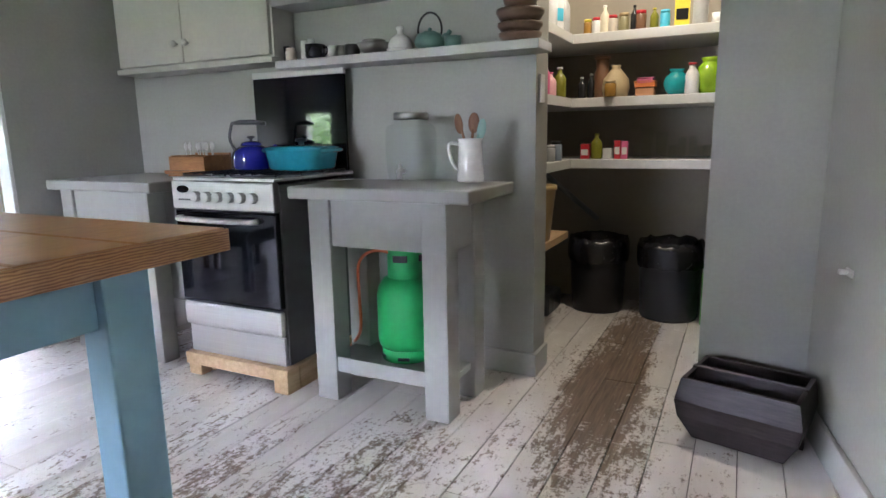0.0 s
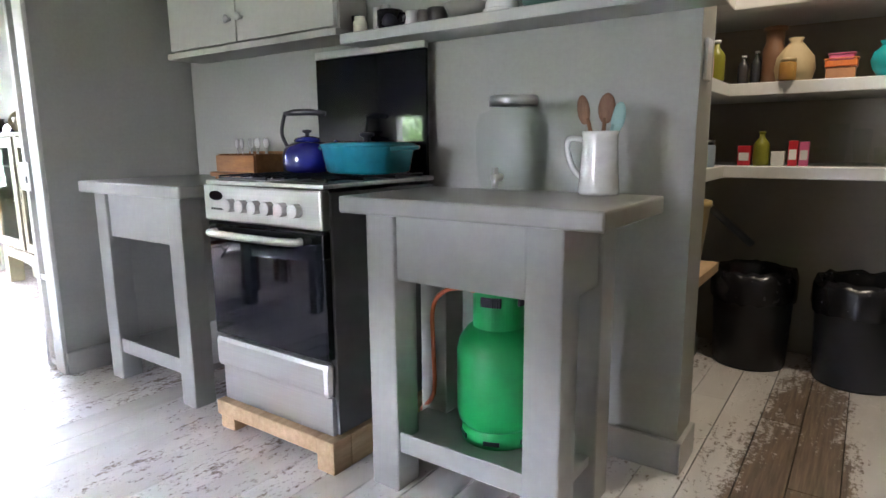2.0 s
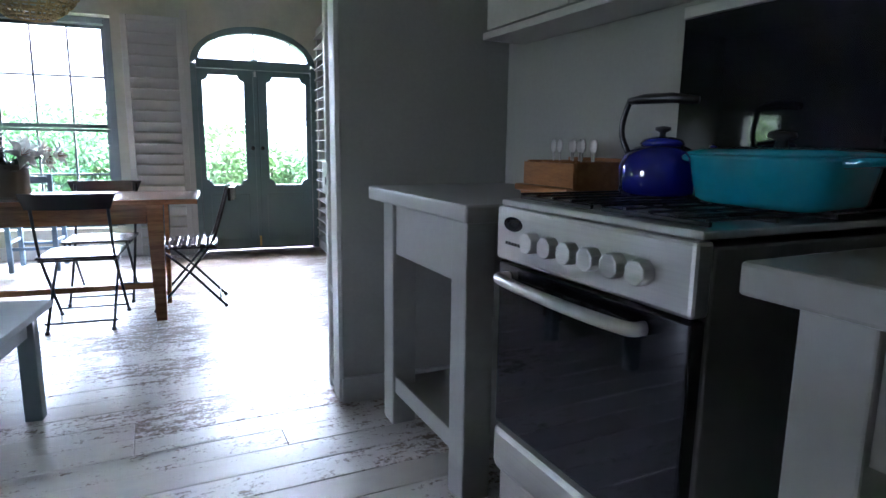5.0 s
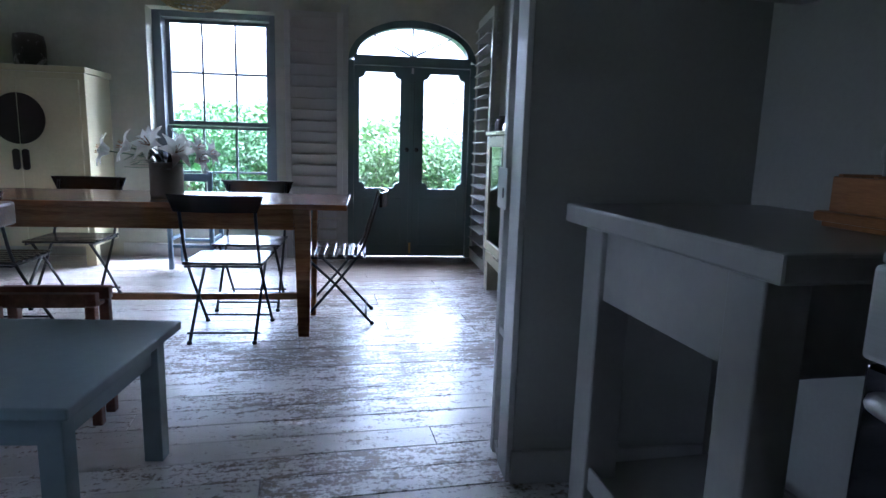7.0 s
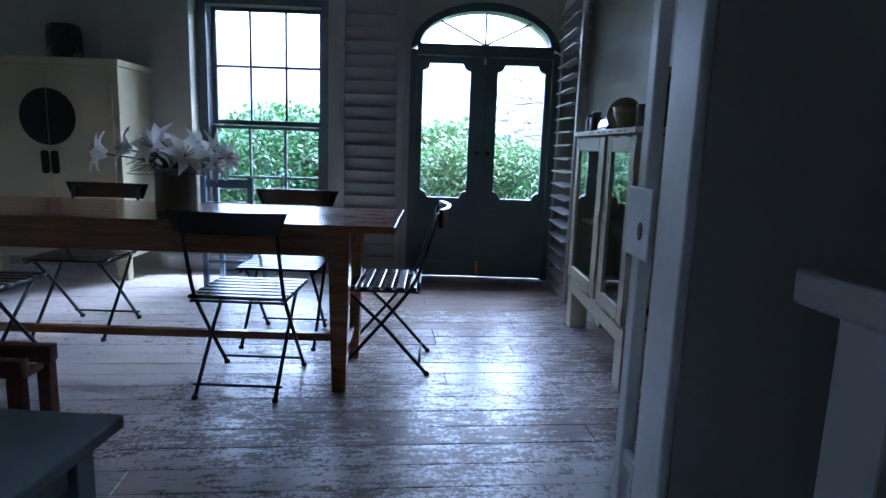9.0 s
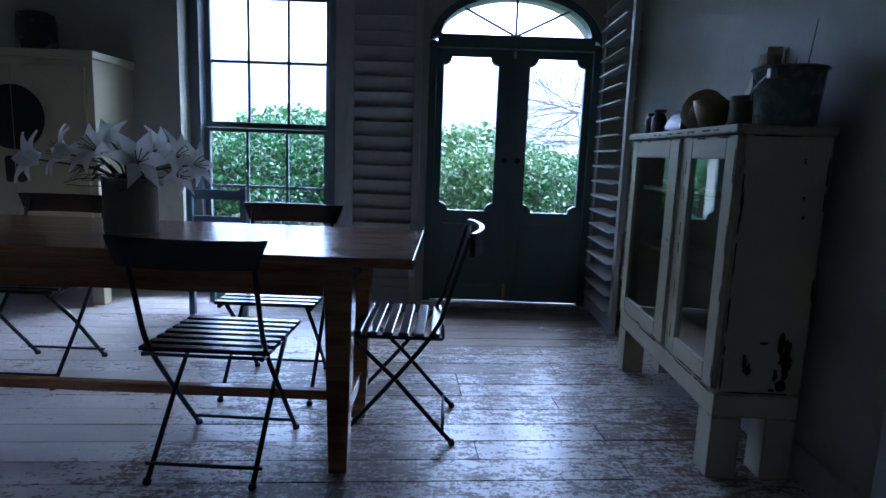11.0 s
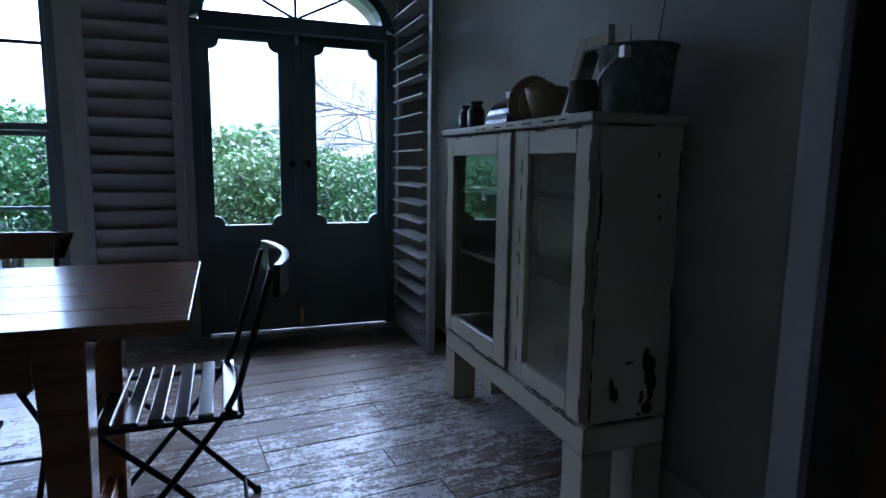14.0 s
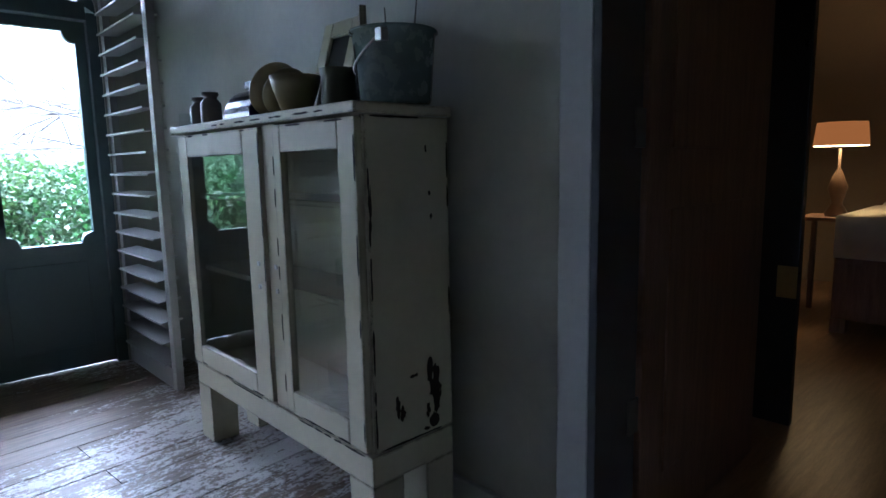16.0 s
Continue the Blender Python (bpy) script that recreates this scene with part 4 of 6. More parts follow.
tube(bm, curve_pts([(0.09, 0, 0.06), (0.125, 0, 0.10), (0.14, 0, 0.125)], 5), [0.022] * 5 + [0.018] * 5 + [0.015], 12)
part("spout", bm, M_KETTLE, kt, smooth=True)
# casserole
cs = thing("casserole", (-1.41, 2.29, HOBZ), "turquoise enamelled cast iron casserole on the hob", "casserole")
cs.scale = (1.13, 1.1, 1.0)


def rounded_rect(hx, hy, r, n=6):
    return [(sx * (hx - r) + r * math.cos(a), sy * (hy - r) + r * math.sin(a)) for sx, sy, a0 in ((1, 1, 0), (-1, 1, 90), (-1, -1, 180), (1, -1, 270)) for a in [radians(a0 + 90 * k / n) for k in range(n + 1)]]


def stacked(bm, levels):
    """Joins outlines at rising heights: (half_x, half_y, corner radius, z)."""
    rings = [[bm.verts.new((x, y, z)) for x, y in rounded_rect(hx, hy, r)] for hx, hy, r, z in levels]
    k = len(rings[0])
    for a, b in zip(rings, rings[1:]):
        for i in range(k):
            bm.faces.new((a[i], a[(i + 1) % k], b[(i + 1) % k], b[i]))
    bm.faces.new(rings[0])
    bm.faces.new(rings[-1])


bm = bmesh.new()
stacked(bm, [(0.118, 0.085, 0.05, 0), (0.132, 0.096, 0.06, 0.012), (0.142, 0.104, 0.06, 0.09), (0.146, 0.107, 0.06, 0.098)])
part("pot", bm, M_TEALPOT, cs, smooth=True)
bm = bmesh.new()
stacked(bm, [(0.146, 0.107, 0.06, 0.0985), (0.147, 0.108, 0.06, 0.104), (0.125, 0.09, 0.06, 0.112), (0.07, 0.045, 0.04, 0.116)])
part("lid", bm, M_TEALPOT, cs, smooth=True)
bm = bmesh.new()
lathe(bm, [(0, 0.116), (0.012, 0.116), (0.010, 0.128), (0.024, 0.135), (0.022, 0.144), (0, 0.147)], n=20)
part("lid_knob", bm, M_BLACK, cs, smooth=True)
for sx in (-1, 1):
    bm = bmesh.new()
    tube(bm, curve_pts([(sx * 0.140, -0.05, 0.088), (sx * 0.176, -0.035, 0.092), (sx * 0.176, 0.035, 0.092), (sx * 0.140, 0.05, 0.088)], 6), 0.009, 8)
    part("handle", bm, M_TEALPOT, cs, smooth=True)
# wooden cutlery box
bxz = 0.9155
cx = thing("cutlery_box", (-2.165, 2.365, bxz), "orange-brown wooden cutlery box full of cutlery", "box", 0)
boxpart("base", (-0.14, -0.10, 0, 0.14, 0.10, 0.012), M_BOX, cx, 0.003)
boxpart("front", (-0.13, -0.095, 0.0125, 0.13, -0.083, 0.105), M_BOX, cx, 0.002)
boxpart("back", (-0.13, 0.083, 0.0125, 0.13, 0.095, 0.12), M_BOX, cx, 0.002)
boxpart("front_ledge", (-0.14, -0.125, 0.0125, 0.14, -0.0955, 0.034), M_BOX, cx, 0.006)
for x in (-0.13, -0.05, 0.04, 0.118):
    boxpart("divider", (x, -0.0825, 0.0125, x + 0.012, 0.0825, 0.11), M_BOX, cx, 0.002)
crnd = random.Random(3)
for k in range(9):
    x, y = -0.10 + 0.025 * k + crnd.uniform(-0.006, 0.006), crnd.uniform(-0.05, 0.05)
    x = x + 0.012 if abs(x + 0.044) < 0.012 or abs(x - 0.046) < 0.012 else x
    c = thing("spoon" if k % 2 else "fork", (-2.165 + x, 2.365 + y, bxz + 0.013), "stainless steel cutlery standing in the wooden box", "cutlery", group="cutlery")
    bm = bmesh.new()
    lx = crnd.uniform(-0.012, 0.012)
    tube(bm, [(0, 0, 0.0), (lx * 0.5, 0, 0.07), (lx, 0, 0.125)], [0.004, 0.003, 0.003], 6)
    part("handle", bm, M_STEEL, c, smooth=True)
    bm = bmesh.new()
    bmesh.ops.create_uvsphere(bm, u_segments=10, v_segments=6, radius=1)
    bmesh.ops.scale(bm, verts=bm.verts, vec=(0.013, 0.005, 0.022))
    bmesh.ops.translate(bm, verts=bm.verts, vec=(lx, 0, 0.143))
    part("bowl", bm, M_STEEL, c, smooth=True)
# drinks jar on the worktable
TZ = 0.915
jr = thing("drinks_jar", (-0.845, 2.345, TZ), "square clear glass drinks jar with tap and metal lid", "jar", 4)
jr.scale = (1.12, 1.05, 1.0)
bm = bmesh.new()
stacked(bm, [(0.075, 0.075, 0.03, 0.001), (0.080, 0.080, 0.03, 0.012), (0.086, 0.086, 0.03, 0.08), (0.086, 0.086, 0.032, 0.20), (0.082, 0.082, 0.04, 0.235), (0.062, 0.062, 0.055, 0.248), (0.060, 0.060, 0.055, 0.272)])
bmesh.ops.delete(bm, geom=[f for f in bm.faces if f.calc_center_median().z > 0.2715], context="FACES_ONLY")
part("glass_body", bm, M_CLEAR, jr, smooth=True)
bm = bmesh.new()
stacked(bm, [(0.071, 0.071, 0.028, 0.012), (0.076, 0.076, 0.028, 0.02), (0.081, 0.081, 0.028, 0.08), (0.081, 0.081, 0.03, 0.20), (0.077, 0.077, 0.038, 0.231), (0.057, 0.057, 0.05, 0.245), (0.055, 0.055, 0.05, 0.2715)])
bmesh.ops.delete(bm, geom=[f for f in bm.faces if f.calc_center_median().z > 0.271], context="FACES_ONLY")
inner = part("glass_inner_wall", bm, M_CLEAR, jr, smooth=True)
bmi = bmesh.new()
bmi.from_mesh(inner.data)
bmesh.ops.reverse_faces(bmi, faces=bmi.faces)
bmi.to_mesh(inner.data)
bmi.free()
bm = bmesh.new()
lathe(bm, [(0, 0.292), (0.064, 0.292), (0.068, 0.288), (0.068, 0.262), (0.064, 0.262)], n=40)
part("lid", bm, M_STEEL, jr, "brushed metal screw lid", smooth=True)
bm = bmesh.new()
tube(bm, [(0, -0.086, 0.045), (0, -0.125, 0.045)], 0.012, 12)
tube(bm, [(0, -0.118, 0.05), (0, -0.122, 0.015)], 0.008, 10)
tube(bm, [(0, -0.115, 0.045), (0, -0.113, 0.075)], 0.006, 10)
part("tap", bm, M_STEEL, jr, "small metal tap", smooth=True)
# jug with wooden spoons
jg = thing("jug", (-0.545, 2.305, TZ), "white ceramic jug holding wooden spoons", "jug", 0)
bm = bmesh.new()
lathe(bm, [(0, 0.001), (0.056, 0.001), (0.058, 0.01), (0.054, 0.06), (0.050, 0.13), (0.049, 0.165), (0.053, 0.178), (0.049, 0.178), (0.045, 0.165), (0.046, 0.10), (0.05, 0.02), (0, 0.015)], n=36)
part("body", bm, M_WHITECER, jg, smooth=True)
bm = bmesh.new()
tube(bm, curve_pts([(-0.045, 0, 0.155), (-0.09, 0, 0.158), (-0.098, 0, 0.13), (-0.08, 0, 0.075), (-0.05, 0, 0.045)], 6), 0.0085, 10)
part("handle", bm, M_WHITECER, jg, smooth=True)
M_SPOON = wood("dark_spoon_wood", (0.15, 0.07, 0.03), (0.27, 0.14, 0.065), 0.6, (20, 20, 2))
for lean, z, r, nm, mt in ((-0.052, 0.248, 0.019, "wooden_spoon", M_SPOON), (0.016, 0.25, 0.025, "slotted_spoon", M_SPOON), (0.05, 0.225, 0.020, "spatula", glossy("mint_plastic", (0.25, 0.42, 0.38), 0.4))):
    sp = thing(nm, (-0.545, 2.305, TZ + 0.02), "kitchen spoon leaning in the white jug", "spoon", group="spoons in the jug")
    bm = bmesh.new()
    tube(bm, [(-lean * 0.3, 0, 0), (lean * 0.75, 0, z * 0.78)], 0.006, 8)
    part("handle", bm, mt, sp, smooth=True)
    bm = bmesh.new()
    bmesh.ops.create_uvsphere(bm, u_segments=16, v_segments=10, radius=1)
    bmesh.ops.scale(bm, verts=bm.verts, vec=(r, 0.006, 0.042))
    bmesh.ops.rotate(bm, verts=bm.verts, matrix=Matrix.Rotation(lean * 3.2, 3, "Y"))
    bmesh.ops.translate(bm, verts=bm.verts, vec=(lean, 0, z - 0.03))
    part("bowl", bm, mt, sp, smooth=True)
# things on the open shelf
SZ, SY = 1.437 + 0.0385, 2.455
M_STONE = glossy("grey_stoneware", (0.20, 0.19, 0.16), 0.35)
M_DSTONE = glossy("dark_stoneware", (0.06, 0.055, 0.05), 0.35)
M_NAVY = glossy("black_glaze", (0.014, 0.014, 0.02), 0.2)
M_CELADON = glossy("green_cast_iron", (0.10, 0.20, 0.17), 0.4)
M_BROWNBOWL = glossy("brown_earthenware", (0.13, 0.075, 0.04), 0.4)
M_CREAMCER = glossy("cream_ceramic", (0.60, 0.55, 0.42), 0.3)


def cup_profile(r, h, t=0.003):
    return [(0, 0), (r * 0.8, 0), (r, h * 0.25), (r, h), (r - t, h), (r - t, h * 0.25), (0, 0.006)]


vessel("pepper_mill", "black pepper mill on the open shelf", "mill", (-1.595, SY, SZ), [(0, 0), (0.02, 0), (0.018, 0.04), (0.02, 0.075), (0, 0.08)], M_NAVY)
vessel("spice_jar", "small cream spice jar with brown lid", "jar", (-1.55, SY - 0.03, SZ), [(0, 0), (0.027, 0), (0.027, 0.045), (0.022, 0.05), (0.022, 0.062), (0, 0.064)], M_CREAMCER)
for dx, h in ((-1.515, 0.10), (-1.475, 0.105)):
    vessel("candle", "white pillar candle on the open shelf", "candle", (dx, SY + 0.03, SZ), [(0, 0), (0.018, 0), (0.018, h), (0, h)], M_WHITECER, group="candles")


def mug(at, r, h, mat, label, rz=0.0):
    m = thing("mug", at, label, "mug", rz)
    bm = bmesh.new()
    lathe(bm, cup_profile(r, h), n=28)
    part("cup", bm, mat, m, smooth=True)
    bm = bmesh.new()
    tube(bm, curve_pts([(r * 0.95, 0, h * 0.8), (r * 1.5, 0, h * 0.72), (r * 1.45, 0, h * 0.35), (r * 0.95, 0, h * 0.25)], 5), 0.005, 8)
    part("handle", bm, mat, m, smooth=True)


mug((-1.41, SY - 0.02, SZ), 0.048, 0.068, M_NAVY, "dark glazed mug on the open shelf")
mug((-1.325, SY, SZ), 0.026, 0.058, M_WHITECER, "small white espresso cup on the open shelf", 180)
mug((-1.27, SY, SZ), 0.024, 0.055, M_STONE, "small grey espresso cup on the open shelf", 180)
vessel("beaker", "dark stoneware beaker on the open shelf", "beaker", (-1.21, SY, SZ), cup_profile(0.036, 0.055), M_DSTONE)
vessel("bowl", "grey stoneware bowl on the open shelf", "bowl", (-1.085, SY - 0.01, SZ), [(0, 0), (0.035, 0), (0.06, 0.02), (0.075, 0.05), (0.072, 0.05), (0.055, 0.022), (0, 0.008)], M_STONE, squash=(1.05, 1.0))
vessel("bowl", "grey stoneware bowl stacked inside another", "bowl", (-1.085, SY - 0.01, SZ + 0.022), [(0, 0), (0.03, 0), (0.045, 0.02), (0.055, 0.042), (0.052, 0.042), (0.04, 0.02), (0, 0.008)], M_STONE)
bd = thing("butter_dish", (-0.945, SY - 0.01, SZ), "white ceramic butter dish with domed lid", "dish")
bm = bmesh.new()
lathe(bm, [(0, 0), (0.055, 0), (0.065, 0.012), (0.062, 0.014), (0, 0.012)], n=36)
part("plate", bm, M_WHITECER, bd, smooth=True)
bm = bmesh.new()
lathe(bm, [(0.056, 0.015), (0.056, 0.03), (0.048, 0.055), (0.028, 0.072), (0.014, 0.078), (0.012, 0.092), (0.019, 0.10), (0.016, 0.11), (0, 0.113)], n=36)
part("dome", bm, M_WHITECER, bd, smooth=True)
tp = thing("teapot", (-0.80, SY, SZ), "celadon green cast iron teapot with hoop handle", "teapot")
bm = bmesh.new()
lathe(bm, [(0, 0), (0.04, 0), (0.066, 0.018), (0.070, 0.04), (0.055, 0.066), (0.03, 0.074), (0.028, 0.078), (0, 0.080)], n=36)
part("body", bm, M_CELADON, tp, smooth=True)
bm = bmesh.new()
lathe(bm, [(0, 0.08), (0.006, 0.08), (0.01, 0.09), (0, 0.096)], n=14)
part("lid_knob", bm, M_CELADON, tp, smooth=True)
bm = bmesh.new()
tube(bm, curve_pts([(0.055, 0, 0.04), (0.085, 0, 0.058), (0.10, 0, 0.075)], 5), [0.015] * 5 + [0.010] * 5 + [0.008], 10)
part("spout", bm, M_CELADON, tp, smooth=True)
bm = bmesh.new()
tube(bm, [(0.058 * math.cos(a), 0, 0.085 + 0.072 * math.sin(a)) for a in [radians(x) for x in range(-20, 201, 11)]], 0.0045, 8)
part("hoop_handle", bm, M_BLACK, tp, smooth=True)
vessel("tea_bowl", "small celadon tea bowl on the open shelf", "bowl", (-0.685, SY - 0.01, SZ), cup_profile(0.037, 0.048), M_CELADON)
for k, (r, h, z) in enumerate(((0.088, 0.035, 0), (0.092, 0.04, 0.034), (0.098, 0.05, 0.076), (0.07, 0.06, 0.12))):
    vessel("bowl", "brown earthenware bowl in a stack on the open shelf", "bowl", (-0.385, SY, SZ + z), [(0, 0), (r * 0.75, 0), (r, h * 0.7), (r, h), (r - 0.006, h), (r * 0.7, 0.008), (0, 0.008)], M_BROWNBOWL, group="stacked bowls")
# dark basket on the floor
bk = thing("basket", (0.535, 2.30, 0), "dark stained wooden grain basket with two compartments", "basket", -14)
for k, (w0, d0, z0, w1, d1, z1) in enumerate(((0.15, 0.105, 0.0, 0.195, 0.145, 0.09), (0.195, 0.145, 0.09, 0.205, 0.155, 0.15), (0.205, 0.155, 0.15, 0.188, 0.142, 0.235))):
    for sx, sy in ((0, -1), (0, 1), (-1, 0), (1, 0)):
        bm = bmesh.new()
        if sy:
            q = [(-w0, sy * d0, z0), (w0, sy * d0, z0), (w1, sy * d1, z1), (-w1, sy * d1, z1)]
            n = Vector((0, -sy * 0.014, 0))
        else:
            q = [(sx * w0, -d0, z0), (sx * w0, d0, z0), (sx * w1, d1, z1), (sx * w1, -d1, z1)]
            n = Vector((-sx * 0.014, 0, 0))
        a, b = [bm.verts.new(v) for v in q], [bm.verts.new(Vector(v) + n) for v in q]
        bm.faces.new(a)
        bm.faces.new(b)
        for i in range(4):
            bm.faces.new((a[i], a[(i + 1) % 4], b[(i + 1) % 4], b[i]))
        part("side_board", bm, M_BASKET, bk)
boxpart("base", (-0.145, -0.10, 0.001, 0.145, 0.10, 0.014), M_BASKET, bk, 0.002)
boxpart("divider", (-0.19, -0.012, 0.02, 0.19, 0.012, 0.243), M_BASKET, bk, 0.004)

# ---- pantry things ----
prnd = random.Random(11)
PAL = {}


def flat(name, c, r=0.4):
    if name not in PAL:
        PAL[name] = glossy(name, c, r)
    return PAL[name]


def bottle(name, label, at, r, h, mat, cap=None, cat="bottle", neck=0.35):
    t = thing(name, at, label, cat)
    bm = bmesh.new()
    lathe(bm, [(0, 0), (r * 0.95, 0), (r, 0.006), (r, h * 0.6), (r * 0.8, h * 0.7), (r * neck, h * 0.82), (r * neck, h * 0.93), (0, h * 0.93)], n=20)
    part("body", bm, mat, t, smooth=True)
    bm = bmesh.new()
    lathe(bm, [(0, h * 0.93), (r * neck * 1.25, h * 0.93), (r * neck * 1.25, h), (0, h)], n=16)
    part("cap", bm, cap or flat("white_plastic", (0.7, 0.7, 0.68)), t, smooth=True)
    return t


def jar(name, label, at, r, h, mat, lid, cat="jar"):
    t = thing(name, at, label, cat)
    bm = bmesh.new()
    lathe(bm, [(0, 0), (r * 0.95, 0), (r, 0.005), (r, h * 0.76), (r * 0.85, h * 0.82), (0, h * 0.82)], n=20)
    part("body", bm, mat, t, smooth=True)
    bm = bmesh.new()
    lathe(bm, [(0, h * 0.82), (r * 0.92, h * 0.82), (r * 0.92, h * 0.99), (0, h)], n=20)
    part("lid", bm, lid, t, smooth=True)
    return t


def carton(name, label, at, w, d, h, mat, band, rz=0.0, cat="carton"):
    t = thing(name, at, label, cat, rz)
    boxpart("box", (-w / 2, -d / 2, 0, w / 2, d / 2, h), mat, t, 0.002)
    boxpart("label_panel", (-w * 0.4, -d / 2 - 0.0015, h * 0.25, w * 0.4, -d / 2 - 0.0002, h * 0.65), band, t, 0)
    return t


RED, WHT, YEL, PNK, CYA = flat("red_plastic", (0.5, 0.02, 0.03)), flat("white_plastic", (0.7, 0.7, 0.68)), flat("yellow_print", (0.75, 0.62, 0.04)), flat("pink_plastic", (0.62, 0.12, 0.25)), flat("cyan_plastic", (0.08, 0.50, 0.68))
OIL, AMB, BRN, DRK = flat("olive_oil", (0.20, 0.20, 0.02), 0.15), flat("amber_glass", (0.30, 0.16, 0.03), 0.15), flat("brown_packet", (0.16, 0.08, 0.04)), flat("dark_glass", (0.02, 0.02, 0.02), 0.15)
Z1, Z2, Z3 = 0.9575, 1.3025, 1.6525
BY = BFY + 0.075
# top shelf
rowz = [(-0.375, "jar", 0.022, 0.085, AMB, YEL), (-0.325, "jar", 0.025, 0.09, WHT, RED), (-0.28, "bottle", 0.025, 0.15, flat("cream_bottle", (0.65, 0.6, 0.45)), WHT), (-0.235, "jar", 0.025, 0.095, flat("pale_jar", (0.5, 0.45, 0.38)), RED),
        (-0.175, "jar", 0.029, 0.10, flat("olive_jar", (0.22, 0.2, 0.1)), flat("tan_lid", (0.4, 0.3, 0.15))), (-0.12, "bottle", 0.02, 0.135, DRK, DRK), (-0.085, "jar", 0.029, 0.105, BRN, RED), (-0.015, "bottle", 0.022, 0.11, OIL, YEL), (0.04, "jar", 0.026, 0.095, CYA, CYA)]
for x, kind, r, h, mat, cap in rowz:
    (jar if kind == "jar" else bottle)("jar" if kind == "jar" else "bottle", "small preserve container with coloured cap on the top pantry shelf", (x, BY, Z3), r, h, mat, cap)
carton("packet", "yellow and black printed packet on the pantry shelf", (0.125, BY, Z3), 0.075, 0.03, 0.14, YEL, DRK, 6)
bottle("bottle", "tall grey plastic bottle on the pantry shelf", (0.215, BY, Z3), 0.038, 0.25, flat("grey_plastic", (0.40, 0.41, 0.40)), WHT, neck=0.5)
vessel("pot", "small white plant pot on the pantry shelf", "pot", (0.30, BY, Z3), cup_profile(0.03, 0.055), WHT)
carton("carton", "blue and white carton on the side shelf", (-0.475, 3.30, Z3), 0.06, 0.05, 0.16, WHT, CYA, 60)
bottle("bottle", "large grey bottle on the side shelf", (-0.475, 3.44, Z3), 0.035, 0.22, flat("grey_plastic", (0.40, 0.41, 0.40)), WHT)
bottle("bottle", "white bottle with printed label on the side shelf", (-0.475, 3.17, Z3), 0.04, 0.24, WHT, CYA)
# middle shelf
carton("carton", "pink and red packet standing on the side shelf", (-0.475, 2.98, Z2), 0.07, 0.04, 0.17, PNK, RED, 80)
bottle("bottle", "pink bottle with dark cap on the side shelf", (-0.475, 3.08, Z2), 0.032, 0.17, PNK, DRK)
bottle("bottle", "pale pink bottle on the side shelf", (-0.47, 3.19, Z2), 0.03, 0.12, flat("pale_pink", (0.7, 0.4, 0.38)), PNK)
bottle("bottle", "olive green glass bottle on the side shelf", (-0.465, 3.35, Z2), 0.035, 0.16, OIL, WHT)
bottle("bottle", "dark sauce bottle with white label", (-0.40, BY, Z2), 0.022, 0.12, DRK, WHT)
bottle("bottle", "dark sauce bottle with white cap", (-0.355, BY + 0.04, Z2), 0.022, 0.14, DRK, WHT)
bottle("bottle", "brown wrapped bottle on the pantry shelf", (-0.29, BY + 0.03, Z2), 0.045, 0.23, BRN, BRN, neck=0.8)
sk = vessel("paper_sack", "crumpled tan paper sack on the pantry shelf", "sack", (-0.21, BY + 0.01, Z2), [(0, 0), (0.065, 0), (0.078, 0.05), (0.07, 0.10), (0.035, 0.145), (0.022, 0.16), (0.03, 0.175), (0, 0.17)], paint("tan_paper", (0.42, 0.33, 0.18), 0.7, 0.15, 15, 0.5), 14)
jar("jar", "glass jar of grains on the pantry shelf", (-0.225, BY - 0.065, Z2), 0.032, 0.09, AMB, flat("tan_lid", (0.4, 0.3, 0.15)))
for z, c, w in ((0, flat("clear_orange", (0.45, 0.22, 0.10)), 0.10), (0.045, flat("orange_lid", (0.65, 0.18, 0.03)), 0.11), (0.064, PNK, 0.085)):
    tb = thing("lunch_box", (-0.045, BY, Z2 + z), "stacked plastic lunch box with bright lid", "box", group="lunch boxes")
    boxpart("tub", (-w / 2, -0.04, 0.0, w / 2, 0.04, 0.030 if z else 0.044), c, tb, 0.005)
    boxpart("lid", (-w / 2 - 0.003, -0.043, -0.0 + (0.0305 if z else 0.0445), w / 2 + 0.003, 0.043, 0.034 if z else 0.0449), c, tb, 0.0)
VASE = [(0, 0), (0.04, 0), (0.062, 0.03), (0.072, 0.065), (0.064, 0.10), (0.04, 0.122), (0.035, 0.13), (0.046, 0.145), (0.040, 0.145), (0.03, 0.13), (0, 0.125)]
vessel("vase", "glossy turquoise round vase on the pantry shelf", "vase", (0.115, BY, Z2), [(r * 0.95, z * 0.92) for r, z in VASE], flat("turquoise_glaze", (0.01, 0.28, 0.29), 0.12))
vessel("vase", "glossy lime green round vase on the pantry shelf", "vase", (0.275, BY + 0.02, Z2), [(r * 1.02, z * 1.28) for r, z in VASE], flat("lime_glaze", (0.28, 0.48, 0.01), 0.12))
bottle("bottle", "white plastic bottle with red cap and label", (0.195, BY - 0.03, Z2), 0.036, 0.16, WHT, RED, neck=0.5)
for k in range(3):
    vessel("plate_stack", "white plates stacked on the side shelf", "plate", (0.50, 3.18, Z2 + k * 0.012), [(0, 0), (0.05, 0), (0.075, 0.012), (0.075, 0.015), (0, 0.004)], WHT, group="plates")
